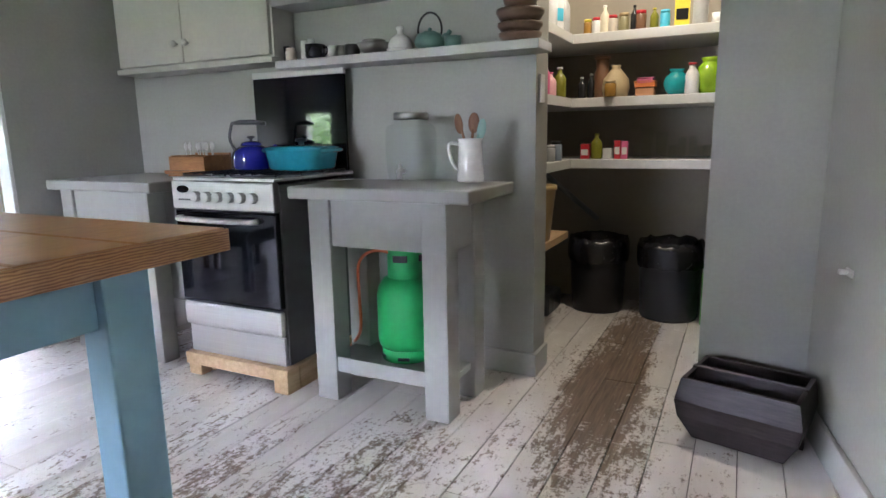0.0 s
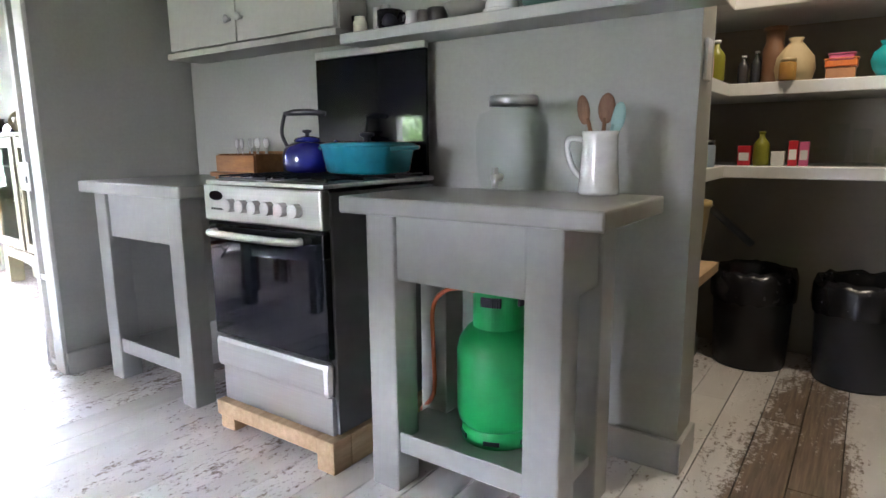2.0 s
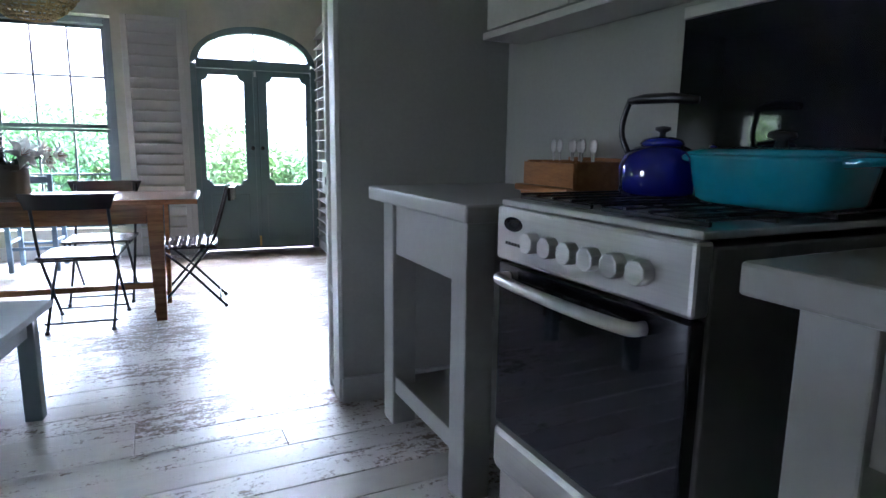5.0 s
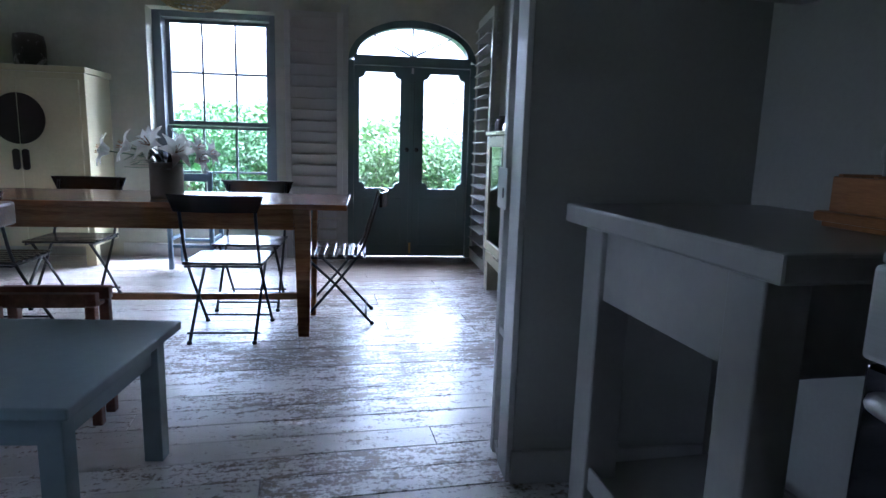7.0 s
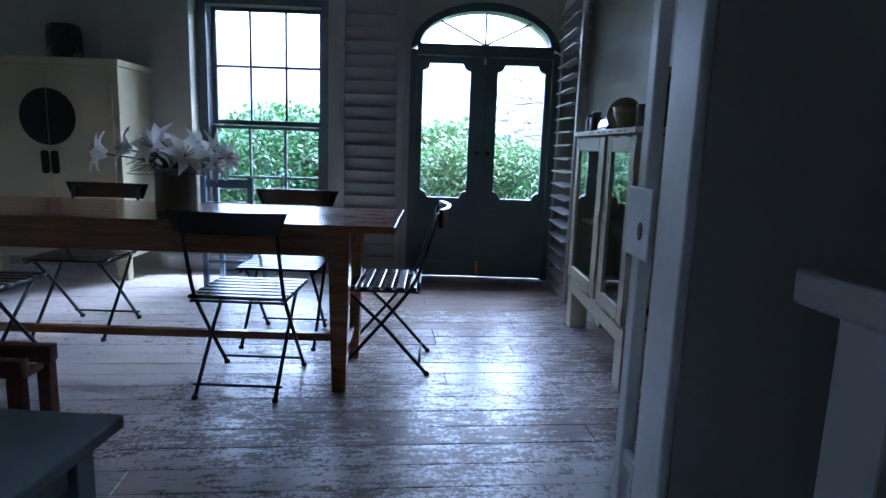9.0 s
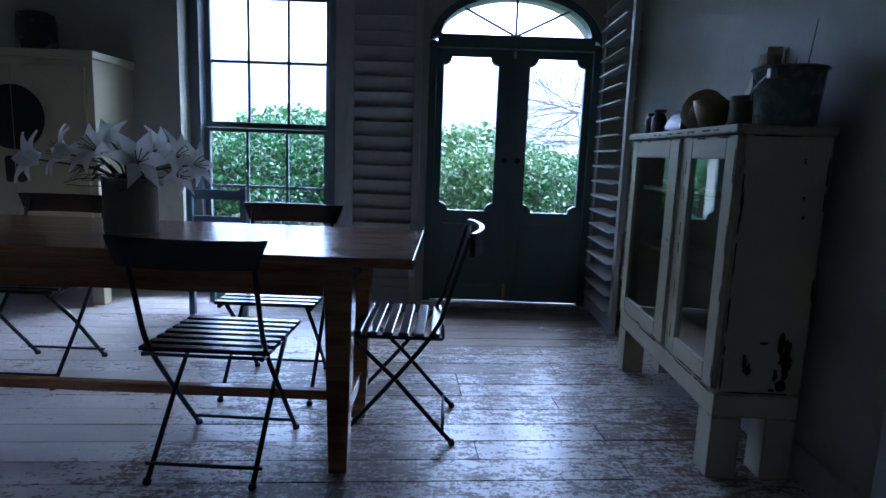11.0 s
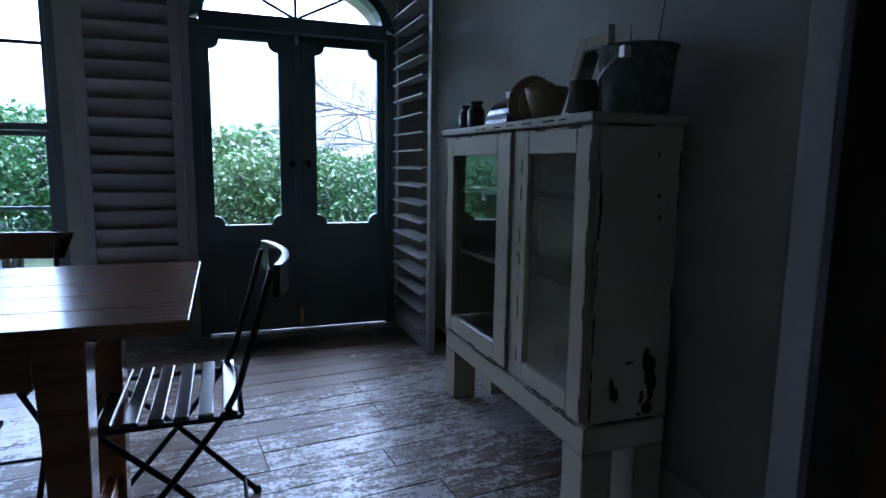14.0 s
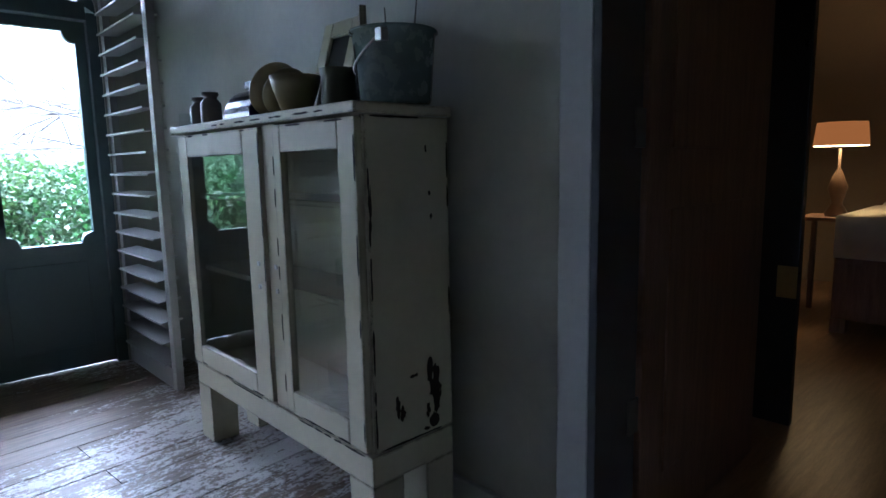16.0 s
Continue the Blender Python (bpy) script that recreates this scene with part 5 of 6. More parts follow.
# low shelf
carton("carton", "red and white carton on the pantry shelf", (-0.37, BY, Z1), 0.05, 0.04, 0.085, RED, WHT)
bottle("bottle", "yellow-green oil bottle on the pantry shelf", (-0.305, BY, Z1), 0.032, 0.145, OIL, OIL)
carton("carton", "small white carton on the pantry shelf", (-0.24, BY, Z1), 0.05, 0.04, 0.06, WHT, WHT)
carton("carton", "red and white packet on the pantry shelf", (-0.185, BY, Z1), 0.035, 0.03, 0.105, RED, WHT)
carton("carton", "pink and white packet on the pantry shelf", (-0.145, BY, Z1), 0.035, 0.03, 0.10, PNK, WHT)
jar("jar", "grey jar on the side shelf", (-0.47, 3.2, Z1), 0.028, 0.09, flat("grey_plastic", (0.40, 0.41, 0.40)), WHT)
jar("jar", "grey and blue jar on the side shelf", (-0.47, 3.32, Z1), 0.032, 0.11, flat("grey_blue", (0.25, 0.3, 0.36)), DRK)
for x, r, h in ((-0.085, 0.026, 0.075), (-0.03, 0.036, 0.17), (0.05, 0.033, 0.15), (0.115, 0.026, 0.075), (0.16, 0.022, 0.12), (0.215, 0.022, 0.125), (0.255, 0.026, 0.07), (0.29, 0.026, 0.075)):
    vessel("drinking_glass", "clear drinking glass on the pantry shelf", "glass", (x, BY + prnd.uniform(-0.02, 0.04), Z1), [(0, 0), (r * 0.8, 0), (r, h), (r - 0.002, h), (r * 0.76, 0.006), (0, 0.006)], M_CLEAR, 20, group="drinking glasses")
vessel("pot", "white ceramic cup on the side shelf", "cup", (0.47, 3.36, Z1), cup_profile(0.042, 0.085), WHT)
vessel("pot", "white ceramic cup on the side shelf", "cup", (0.50, 3.15, Z1), cup_profile(0.032, 0.07), WHT)


def bin_bag_bin(at, r, h, label):
    t = thing("dustbin", at, label, "bin", group="dustbins")
    bm = bmesh.new()
    lathe(bm, [(0, 0), (r * 0.86, 0), (r * 0.9, 0.015), (r * 0.97, h * 0.7), (r, h * 0.86), (r * 0.92, h * 0.86), (0, 0.03)], n=36)
    part("bin", bm, M_RUBBER, t, smooth=True)
    bm = bmesh.new()
    rg = lathe(bm, [(r * 1.02, h * 0.68), (r * 1.05, h * 0.75), (r * 1.05, h * 0.9), (r * 0.98, h), (r * 0.88, h * 0.97), (r * 0.86, h * 0.8), (r * 0.8, h * 0.5)], n=72)
    for v in bm.verts:
        a = math.atan2(v.co.y, v.co.x)
        k = 1 + 0.03 * noise.noise(Vector((math.cos(a) * 6, math.sin(a) * 6, v.co.z * 12 + at[0])))
        v.co.x, v.co.y = v.co.x * k, v.co.y * k
        v.co.z += 0.018 * noise.noise(Vector((math.cos(a) * 4, math.sin(a) * 4, at[0] * 9)))
    part("bin_bag", bm, M_BAG, t, "crinkled black bin bag folded over the rim", smooth=True)


bin_bag_bin((-0.32, 3.80, 0), 0.178, 0.47, "black plastic dustbin lined with a bag")
bin_bag_bin((0.115, 3.78, 0), 0.185, 0.47, "black plastic dustbin lined with a bag, paper scrap on it")
gb = thing("crate", (0.40, 3.80, 0), "bright green plastic box on the pantry floor", "box")
boxpart("box", (-0.10, -0.16, 0, 0.16, 0.16, 0.30), flat("green_plastic", (0.06, 0.25, 0.02)), gb, 0.008)
lsx = thing("low_shelf", (0, 0, 0.545), "off-white low pantry shelf on battens", "shelf")
boxpart("board", (0.335, 3.05, 0, 0.728, 3.85, 0.04), M_WHITE, lsx, 0.003)
for y in (3.08, 3.75):
    boxpart("batten", (0.66, y, -0.545, 0.728, y + 0.06, -0.001), M_WHITE, lsx, 0.002)
vessel("pot", "red enamel pot on the low pantry shelf", "pot", (0.395, 3.66, 0.5855), [(0, 0), (0.045, 0), (0.055, 0.03), (0.055, 0.10), (0.04, 0.125), (0, 0.125)], flat("bright_red", (0.55, 0.012, 0.012), 0.3), 24)
ll = thing("low_shelf", (0, 0, 0.52), "pale wooden low pantry shelf", "shelf")
boxpart("board", (-0.798, WY + 0.18, 0, -0.40, 3.35, 0.04), M_RAW, ll, 0.003)
for y in (2.76, 3.25):
    boxpart("batten", (-0.798, y, -0.52, -0.74, y + 0.06, -0.001), M_RAW, ll, 0.002)
vessel("bucket", "tan plastic bucket on the low pantry shelf", "bucket", (-0.50, 3.0, 0.5605), [(0, 0), (0.09, 0), (0.118, 0.26), (0.124, 0.265), (0.124, 0.285), (0.112, 0.285), (0.086, 0.01), (0, 0.01)], flat("tan_plastic", (0.40, 0.29, 0.12)), 30)
vessel("bucket", "grey plastic bucket on the pantry floor", "bucket", (-0.60, 2.93, 0), [(0, 0), (0.10, 0), (0.13, 0.30), (0.135, 0.31), (0.12, 0.31), (0.095, 0.01), (0, 0.01)], flat("pale_grey_plastic", (0.35, 0.36, 0.36)), 30)
bm = bmesh.new()
tube(bm, [(-0.62, 3.62, 0.86), (-0.36, 3.92, 0.56)], 0.018, 12)
vc = thing("vacuum_cleaner", (0, 0, 0), "dark vacuum cleaner tube leaning behind the dustbin", "vacuum cleaner")
part("tube", bm, M_STEELSIDE, vc, smooth=True)
boxpart("head", (-0.70, 3.45, 0.0, -0.54, 3.75, 0.13), M_BLACK, vc, 0.02)
bm = bmesh.new()
tube(bm, curve_pts([(-0.62, 3.62, 0.86), (-0.68, 3.58, 0.7), (-0.60, 3.5, 0.4), (-0.62, 3.55, 0.12)], 8), 0.02, 10)
part("hose", bm, M_BLACK, vc, smooth=True)
pb = thing("ceiling_bulb", (-0.05, 3.05, 2.43), "bare warm light bulb under the pantry ceiling", "lamp")
bm = bmesh.new()
lathe(bm, [(0, 0.02), (0.02, 0.02), (0.02, 0.10), (0.012, 0.12), (0.012, HI - 2.43), (0, HI - 2.43)], n=16)
part("holder", bm, WHT, pb, smooth=True)
pl = thing("latch_plate", (-0.344, WY + 0.06, 1.24), "white painted latch plate on the pantry jamb", "latch")
boxpart("plate", (0, -0.03, 0, 0.012, 0.03, 0.12), M_WHITE, pl, 0.003)

# ---- dining room things ----
ROOM = DINING
# lilies
vs = vessel("vase", "tall grey stoneware vase on the dining table", "vase", (-4.66, 0.48, DT + 0.0005), [(0, 0), (0.082, 0), (0.085, 0.01), (0.084, 0.14), (0.086, 0.185), (0.080, 0.185), (0.078, 0.02), (0, 0.015)], paint("grey_clay", (0.26, 0.25, 0.22), 0.7, 0.12, 25), 36)
M_PETAL = paint("white_petal", (0.86, 0.86, 0.82), 0.5, 0.05, 20)
let_light_through(M_PETAL, 0.62, (0.9, 0.9, 0.85))
M_STEM = paint("dark_stem", (0.03, 0.06, 0.02), 0.5, 0.2)
M_STAMEN = paint("stamen", (0.25, 0.10, 0.02), 0.6)
lrnd = random.Random(5)


def petal(bm, length, width, base, m):
    """One curled lily petal as a thin shell."""
    n, rows = 6, []
    for i in range(n + 1):
        t = i / n
        w = width * math.sin(math.pi * min(1, 0.12 + 0.88 * t) ** 0.8) * (1 if t < 0.98 else 0.2)
        r, z = base + length * (0.25 * t + 0.75 * t * t), length * (0.9 * t - 0.55 * t ** 3)
        rows.append([bm.verts.new(m @ Vector((r, s * w, z - abs(s) * 0.004 * 0 + 0.006 * (1 - abs(s))))) for s in (-1, 0, 1)])
    for a, b in zip(rows, rows[1:]):
        for k in range(2):
            bm.faces.new((a[k], a[k + 1], b[k + 1], b[k]))


def lily(at, tip, size):
    """A stem from the vase to an open flower."""
    f = thing("lily", at, "white lily flower on a dark stem in the stoneware vase", "flower", group="lilies")
    d = Vector(tip) - Vector(at)
    bm = bmesh.new()
    mid = Vector((d.x * 0.25, d.y * 0.25, d.z * 0.65))
    tube(bm, curve_pts([(0, 0, 0), mid, d], 6), 0.0035, 6)
    part("stem", bm, M_STEM, f, smooth=True)
    out = Vector((d.x, d.y, 0.05)).normalized()
    m = Matrix.Translation(d) @ out.to_track_quat("Z", "Y").to_matrix().to_4x4()
    for k in range(6):
        bm = bmesh.new()
        petal(bm, size, size * 0.29, 0.004, m @ Matrix.Rotation(radians(60 * k + lrnd.uniform(-8, 8)), 4, "Z"))
        part("petal", bm, M_PETAL, f, smooth=True)
    bm = bmesh.new()
    for k in range(6):
        a = radians(60 * k + 25)
        tube(bm, [m @ Vector((0, 0, 0.005)), m @ Vector((0.022 * math.cos(a), 0.022 * math.sin(a), size * 0.7))], 0.0016, 5)
    part("stamens", bm, M_STAMEN, f)
    return f


VX, VY, VZ = -4.66, 0.48, DT + 0.16
for dx, dy, dz, s in ((0.07, -0.15, 0.11, 0.095), (0.09, -0.04, 0.12, 0.10), (-0.03, -0.07, 0.15, 0.085), (0.10, 0.08, 0.09, 0.105), (0.02, 0.15, 0.11, 0.09), (-0.10, 0.04, 0.13, 0.085), (0.05, 0.17, 0.05, 0.075), (0.06, -0.26, 0.09, 0.095), (0.06, 0.23, 0.09, 0.08)):
    lily((VX + dx * 0.15, VY + dy * 0.15, VZ), (VX + dx, VY + dy, VZ + dz - 0.015), s)
for k in range(26):
    a, ln = lrnd.uniform(0, 6.28), lrnd.uniform(0.10, 0.2)
    lf = thing("leaf", (VX + 0.03 * math.cos(a), VY + 0.03 * math.sin(a), VZ), "long dark green lily leaf in the vase", "leaf", group="lily leaves")
    bm = bmesh.new()
    up = lrnd.uniform(-0.01, 0.10)
    pts = [(ln * t * math.cos(a), ln * t * math.sin(a), up * math.sin(2.6 * t)) for t in (0, 0.25, 0.5, 0.75, 1)]
    rows = []
    for (x, y, z), w in zip(pts, (0.004, 0.013, 0.015, 0.010, 0.001)):
        rows.append([bm.verts.new((x - w * math.sin(a), y + w * math.cos(a), z)), bm.verts.new((x, y, z - 0.003)), bm.verts.new((x + w * math.sin(a), y - w * math.cos(a), z))])
    for p, q in zip(rows, rows[1:]):
        for i in range(2):
            bm.faces.new((p[i], p[i + 1], q[i + 1], q[i]))
    part("blade", bm, M_STEM, lf, smooth=True)
# woven pendant lamp
pd = thing("pendant_lamp", (-4.60, 0.66, 1.712), "woven straw pendant lamp above the dining table", "lamp")
M_STRAW = wood("woven_straw", (0.30, 0.20, 0.08), (0.52, 0.38, 0.18), 0.7, (30, 30, 30))
for k in range(12):
    r = 0.09 + 0.15 * math.sin(radians(8 + k * 12.5))
    bm = bmesh.new()
    tube(bm, [(r * math.cos(2 * math.pi * i / 40), r * math.sin(2 * math.pi * i / 40), 0.008 + k * 0.024) for i in range(40)], 0.006, 6, True)
    part("hoop", bm, M_STRAW, pd, smooth=True)
for k in range(28):
    a = 2 * math.pi * k / 28
    bm = bmesh.new()
    tube(bm, [((0.09 + 0.15 * math.sin(radians(8 + j * 12.5)) + (0.007 if (j + k) % 2 else -0.007)) * math.cos(a), (0.09 + 0.15 * math.sin(radians(8 + j * 12.5)) + (0.007 if (j + k) % 2 else -0.007)) * math.sin(a), 0.008 + j * 0.024) for j in range(12)], 0.005, 5)
    part("stake", bm, M_STRAW, pd)
bm = bmesh.new()
tube(bm, [(0, 0, 0.25), (0, 0, HI - 1.712)], 0.004, 6)
part("cord", bm, M_BLACK, pd)
# on the cabinet
KZ = CT + 0.0285
M_POT = glossy("green_grey_enamel", (0.10, 0.14, 0.12), 0.25, 0, 0.4)
M_JARC = glossy("brown_stoneware", (0.10, 0.085, 0.065), 0.4)
M_YELW = glossy("yellow_ware", (0.30, 0.25, 0.13), 0.35)
vessel("drinking_glass", "small clear glass on the display cabinet", "glass", (-5.655, 2.475, KZ), cup_profile(0.022, 0.05, 0.002), M_CLEAR, 20)
for x, h in ((-5.575, 0.10), (-5.485, 0.11)):
    vessel("stoneware_bottle", "small brown stoneware bottle with thick lip", "bottle", (x, 2.50, KZ), [(0, 0), (0.034, 0), (0.035, 0.01), (0.035, h * 0.66), (0.022, h * 0.8), (0.022, h * 0.88), (0.028, h * 0.9), (0.028, h), (0, h)], M_JARC, 24, group="stoneware bottles")
rd = thing("bread_bin", (-5.225, 2.55, KZ), "small dark blue enamel bread bin with rolled lid", "tin", 0)
bm = bmesh.new()
prism(bm, [(0.085 * math.cos(a), 0.085 * math.sin(a) * 1.15) for a in [radians(x) for x in range(0, 181, 12)]], "x", -0.09, 0.09)
part("body", bm, glossy("navy_enamel", (0.02, 0.022, 0.06), 0.2, 0, 0.5), rd)
boxpart("lid_handle", (-0.05, -0.03, 0.1, 0.06, 0.03, 0.125), glossy("navy_enamel_dark", (0.015, 0.016, 0.04), 0.25), rd, 0.006)
for k, (x, r, h, tilt) in enumerate(((-5.06, 0.085, 0.02, 68), (-5.0, 0.075, 0.018, 62))):
    bm = bmesh.new()
    lathe(bm, [(0, 0), (r * 0.6, 0), (r, h), (r, h + 0.004), (r * 0.6, 0.005), (0, 0.005)], n=36)
    bmesh.ops.rotate(bm, verts=bm.verts, matrix=Matrix.Rotation(radians(-tilt), 3, "Y"))
    lo = min(v.co.z for v in bm.verts)
    bmesh.ops.translate(bm, verts=bm.verts, vec=(0, 0, -lo))
    o = obj("plate", bm, M_YELW, smooth=True)
    o.matrix_world = ROOM @ pose(x, 2.53, KZ)
    tagged(o, "yellow-brown plate leaning on edge on the cabinet", "plate", "leaning plates")
vessel("bowl", "yellow-brown pudding bowl on the cabinet", "bowl", (-4.915, 2.50, KZ), [(0, 0), (0.04, 0), (0.064, 0.07), (0.07, 0.10), (0.066, 0.10), (0.037, 0.006), (0, 0.006)], M_YELW, 36)
vessel("storage_pot", "olive stoneware pot on the cabinet", "pot", (-4.765, 2.54, KZ), [(0, 0), (0.042, 0), (0.047, 0.02), (0.044, 0.08), (0.048, 0.105), (0.044, 0.105), (0.04, 0.02), (0, 0.015)], glossy("olive_stoneware", (0.12, 0.115, 0.07), 0.35), 30)
ep = thing("enamel_bucket", (-4.585, 2.585, KZ), "grey-green enamel bucket holding a few dry twigs", "bucket")
bm = bmesh.new()
lathe(bm, [(0, 0), (0.086, 0), (0.09, 0.008), (0.102, 0.165), (0.109, 0.168), (0.109, 0.174), (0.099, 0.172), (0.086, 0.02), (0, 0.014)], n=44)
part("body", bm, M_POT, ep, smooth=True)
for a in (-55, 125):
    bm = bmesh.new()
    c, s = math.cos(radians(a)), math.sin(radians(a))
    bx(bm, 0.1 * c - 0.012, 0.1 * s - 0.012, 0.135, 0.1 * c + 0.012, 0.1 * s + 0.012, 0.165)
    part("handle_lug", bm, M_STEEL, ep, bevel=0.003)
bm = bmesh.new()
tube(bm, [(0.103 * math.cos(radians(-55)) * math.cos(t) + 0.10 * math.sin(t) * math.sin(radians(-55)), 0.103 * math.sin(radians(-55)) * math.cos(t) - 0.10 * math.sin(t) * math.cos(radians(-55)), 0.155 - 0.075 * math.sin(t)) for t in [math.pi * i / 16 for i in range(17)]], 0.0028, 6)
part("wire_handle", bm, M_STEEL, ep, smooth=True)
for k, (x, y, z, lx, ly) in enumerate(((0.035, 0.02, 0.29, 0.03, 0.01), (-0.03, 0.01, 0.215, 0.01, -0.02), (-0.05, 0.04, 0.20, -0.03, 0.02))):
    tw = thing("twig", (-4.585 + x, 2.585 + y, KZ + 0.02), "thin dry brown twig standing in the enamel bucket", "twig", group="twigs")
    bm = bmesh.new()
    tube(bm, curve_pts([(0, 0, 0), (lx * 0.4, ly * 0.5, z * 0.5), (lx, ly, z)], 5), [0.0035 - 0.0002 * i for i in range(11)], 6)
    part("stem", bm, M_JARC, tw, smooth=True)
fr = thing("picture_frame", (-4.84, 2.665, KZ + 0.001), "narrow pale wooden frame standing beside the bucket", "picture frame")
fr.matrix_world = ROOM @ pose(-4.80, 2.64, KZ + 0.004, 0, 9, -36)
for dims in ((-0.10, 0, 0, -0.07, 0.018, 0.27), (0.07, 0, 0, 0.10, 0.018, 0.27), (-0.0695, 0, 0, 0.0695, 0.018, 0.03), (-0.0695, 0, 0.24, 0.0695, 0.018, 0.27)):
    boxpart("frame_side", dims, M_CREAM, fr, 0.003)
boxpart("backing", (-0.0695, 0.008, 0.0305, 0.0695, 0.013, 0.2395), M_DARKWOOD, fr, 0)
pf = thing("picture_frame", (-4.80, 2.655, KZ + 0.001), "worn white wooden picture frame leaning on the wall", "picture frame")
pf.matrix_world = ROOM @ pose(-5.06, 2.675, KZ + 0.002, -17, 0, 0)
for dims in ((-0.105, 0, 0, -0.055, 0.02, 0.33), (0.055, 0, 0, 0.105, 0.02, 0.33), (-0.0545, 0, 0, 0.0545, 0.02, 0.05), (-0.0545, 0, 0.275, 0.0545, 0.02, 0.33)):
    boxpart("frame_side", (dims[0], dims[1], dims[2], dims[3], dims[4], dims[5]), M_CREAM, pf, 0.003)
boxpart("picture", (-0.0545, 0.010, 0.0505, 0.0545, 0.014, 0.2745), glossy("dim_photo", (0.05, 0.05, 0.045), 0.15), pf, 0)
# flaked paint on the cabinet's side
M_CHIP_GAP = paint("bare_wood_and_gap_dark", (0.025, 0.018, 0.014), 0.8, 0.3)
chips = random.Random(21)
for cy, cz, hy, hz in ((0.085, 0.405, 0.012, 0.030), (0.10, 0.39, 0.010, 0.022), (0.145, 0.475, 0.018, 0.006), (0.20, 0.47, 0.010, 0.035),
                       (0.222, 0.435, 0.016, 0.045), (0.205, 0.415, 0.014, 0.022), (0.218, 0.375, 0.013, 0.038), (0.19, 0.36, 0.009, 0.024),
                       (0.212, 0.335, 0.015, 0.018), (0.185, 0.318, 0.014, 0.007), (0.235, 0.40, 0.006, 0.016), (0.02, 0.93, 0.004, 0.045),
                       (0.018, 0.88, 0.005, 0.03), (0.21, 0.95, 0.004, 0.007), (0.215, 0.885, 0.004, 0.008), (0.20, 1.06, 0.003, 0.012)):
    bm = bmesh.new()
    ring, wobble = [], 0.8
    for t in range(26):
        wobble = min(1.25, max(0.45, wobble + chips.uniform(-0.3, 0.3)))
        ring.append((cy + hy * wobble * math.cos(t * math.tau / 26), cz + hz * wobble * math.sin(t * math.tau / 26)))
    prism(bm, ring, "x", CW - 0.0002, CW + chips.uniform(0.0006, 0.0012))
    part("chip_and_gap_mark", bm, M_CHIP_GAP, cb, "bare wood where paint has flaked")
# rubbed edges of the cabinet, and slivers for the shaded gap at its base


def edge_wear_and_gap(face, fixed, a0, a1, b0, b1, along, count, out):
    """Ragged dark slivers along one edge of a face."""
    for _ in range(count):
        ln = chips.uniform(0.02, 0.10)
        t0 = chips.uniform(0, 1)
        bm = bmesh.new()
        ca, cb2 = a0 + (a1 - a0) * t0, b0 + (b1 - b0) * t0
        ring = []
        for t in range(16):
            k = chips.uniform(0.35, 1.1)
            u, v = ln / 2 * math.cos(t * math.tau / 16), chips.uniform(0.0016, 0.0036) * math.sin(t * math.tau / 16)
            ring.append((ca + (u if along == "a" else v), cb2 + (v if along == "a" else u)) if t % 8 else (ca + (u * k if along == "a" else v), cb2 + (v if along == "a" else u * k)))
        prism(bm, ring, face, fixed - 0.0003 * out, fixed + chips.uniform(0.0005, 0.0010) * out)
        part("chip_and_gap_mark", bm, M_CHIP_GAP, cb)


for y, n in ((0.0165, 13), (CD - 0.006, 4)):
    edge_wear_and_gap("x", CW, y, y, CB + 0.05, CT - 0.05, "b", n, 1)
# dark slivers here paint the shade of the gap under the side panel
edge_wear_and_gap("x", CW, 0.05, CD - 0.05, CB + 0.004, CB + 0.004, "a", 9, 1)
edge_wear_and_gap("x", CW, 0.05, CD - 0.05, CT - 0.004, CT - 0.004, "a", 4, 1)
for x in (0.016, CM - 0.043, CM + 0.043, CW - 0.013):
    edge_wear_and_gap("y", -0.012, x, x, CB + 0.06, CT - 0.06, "b", 7, -1)
for x0, x1 in ((0.06, CM - 0.09), (CM + 0.09, CW - 0.06)):
    edge_wear_and_gap("y", -0.012, x0, x1, CB + 0.014, CB + 0.014, "a", 5, -1)
    edge_wear_and_gap("y", -0.012, x0, x1, CT - 0.010, CT - 0.010, "a", 3, -1)
edge_wear_and_gap("y", 0.0, 0.05, CW - 0.05, CB - 0.009, CB - 0.009, "a", 12, -1)
edge_wear_and_gap("y", -0.025, 0.05, CW - 0.05, CT + 0.014, CT + 0.014, "a", 10, -1)
# crockery behind the glass
for x, z, r in ((0.70, CB + 0.016, 0.055), (0.83, CB + 0.016, 0.05), (0.76, 0.644, 0.05), (0.25, 0.644, 0.05)):
    vessel("drinking_glass", "drinking glass inside the display cabinet", "glass", (CX + x, CY + 0.18, z), cup_profile(r * 0.7, 0.10, 0.002), M_CLEAR, 20, group="cabinet glasses")
bm = bmesh.new()
lathe(bm, [(0, 0), (0.07, 0), (0.115, 0.012), (0.115, 0.016), (0.07, 0.005), (0, 0.005)], n=36)
bmesh.ops.rotate(bm, verts=bm.verts, matrix=Matrix.Rotation(radians(80), 3, "X"))
bmesh.ops.translate(bm, verts=bm.verts, vec=(0, 0, -min(v.co.z for v in bm.verts)))
o = obj("platter", bm, M_DSTONE, smooth=True)
o.matrix_world = ROOM @ pose(CX + 0.88, CY + 0.27, 0.929)
tagged(o, "dark platter standing inside the display cabinet", "plate")
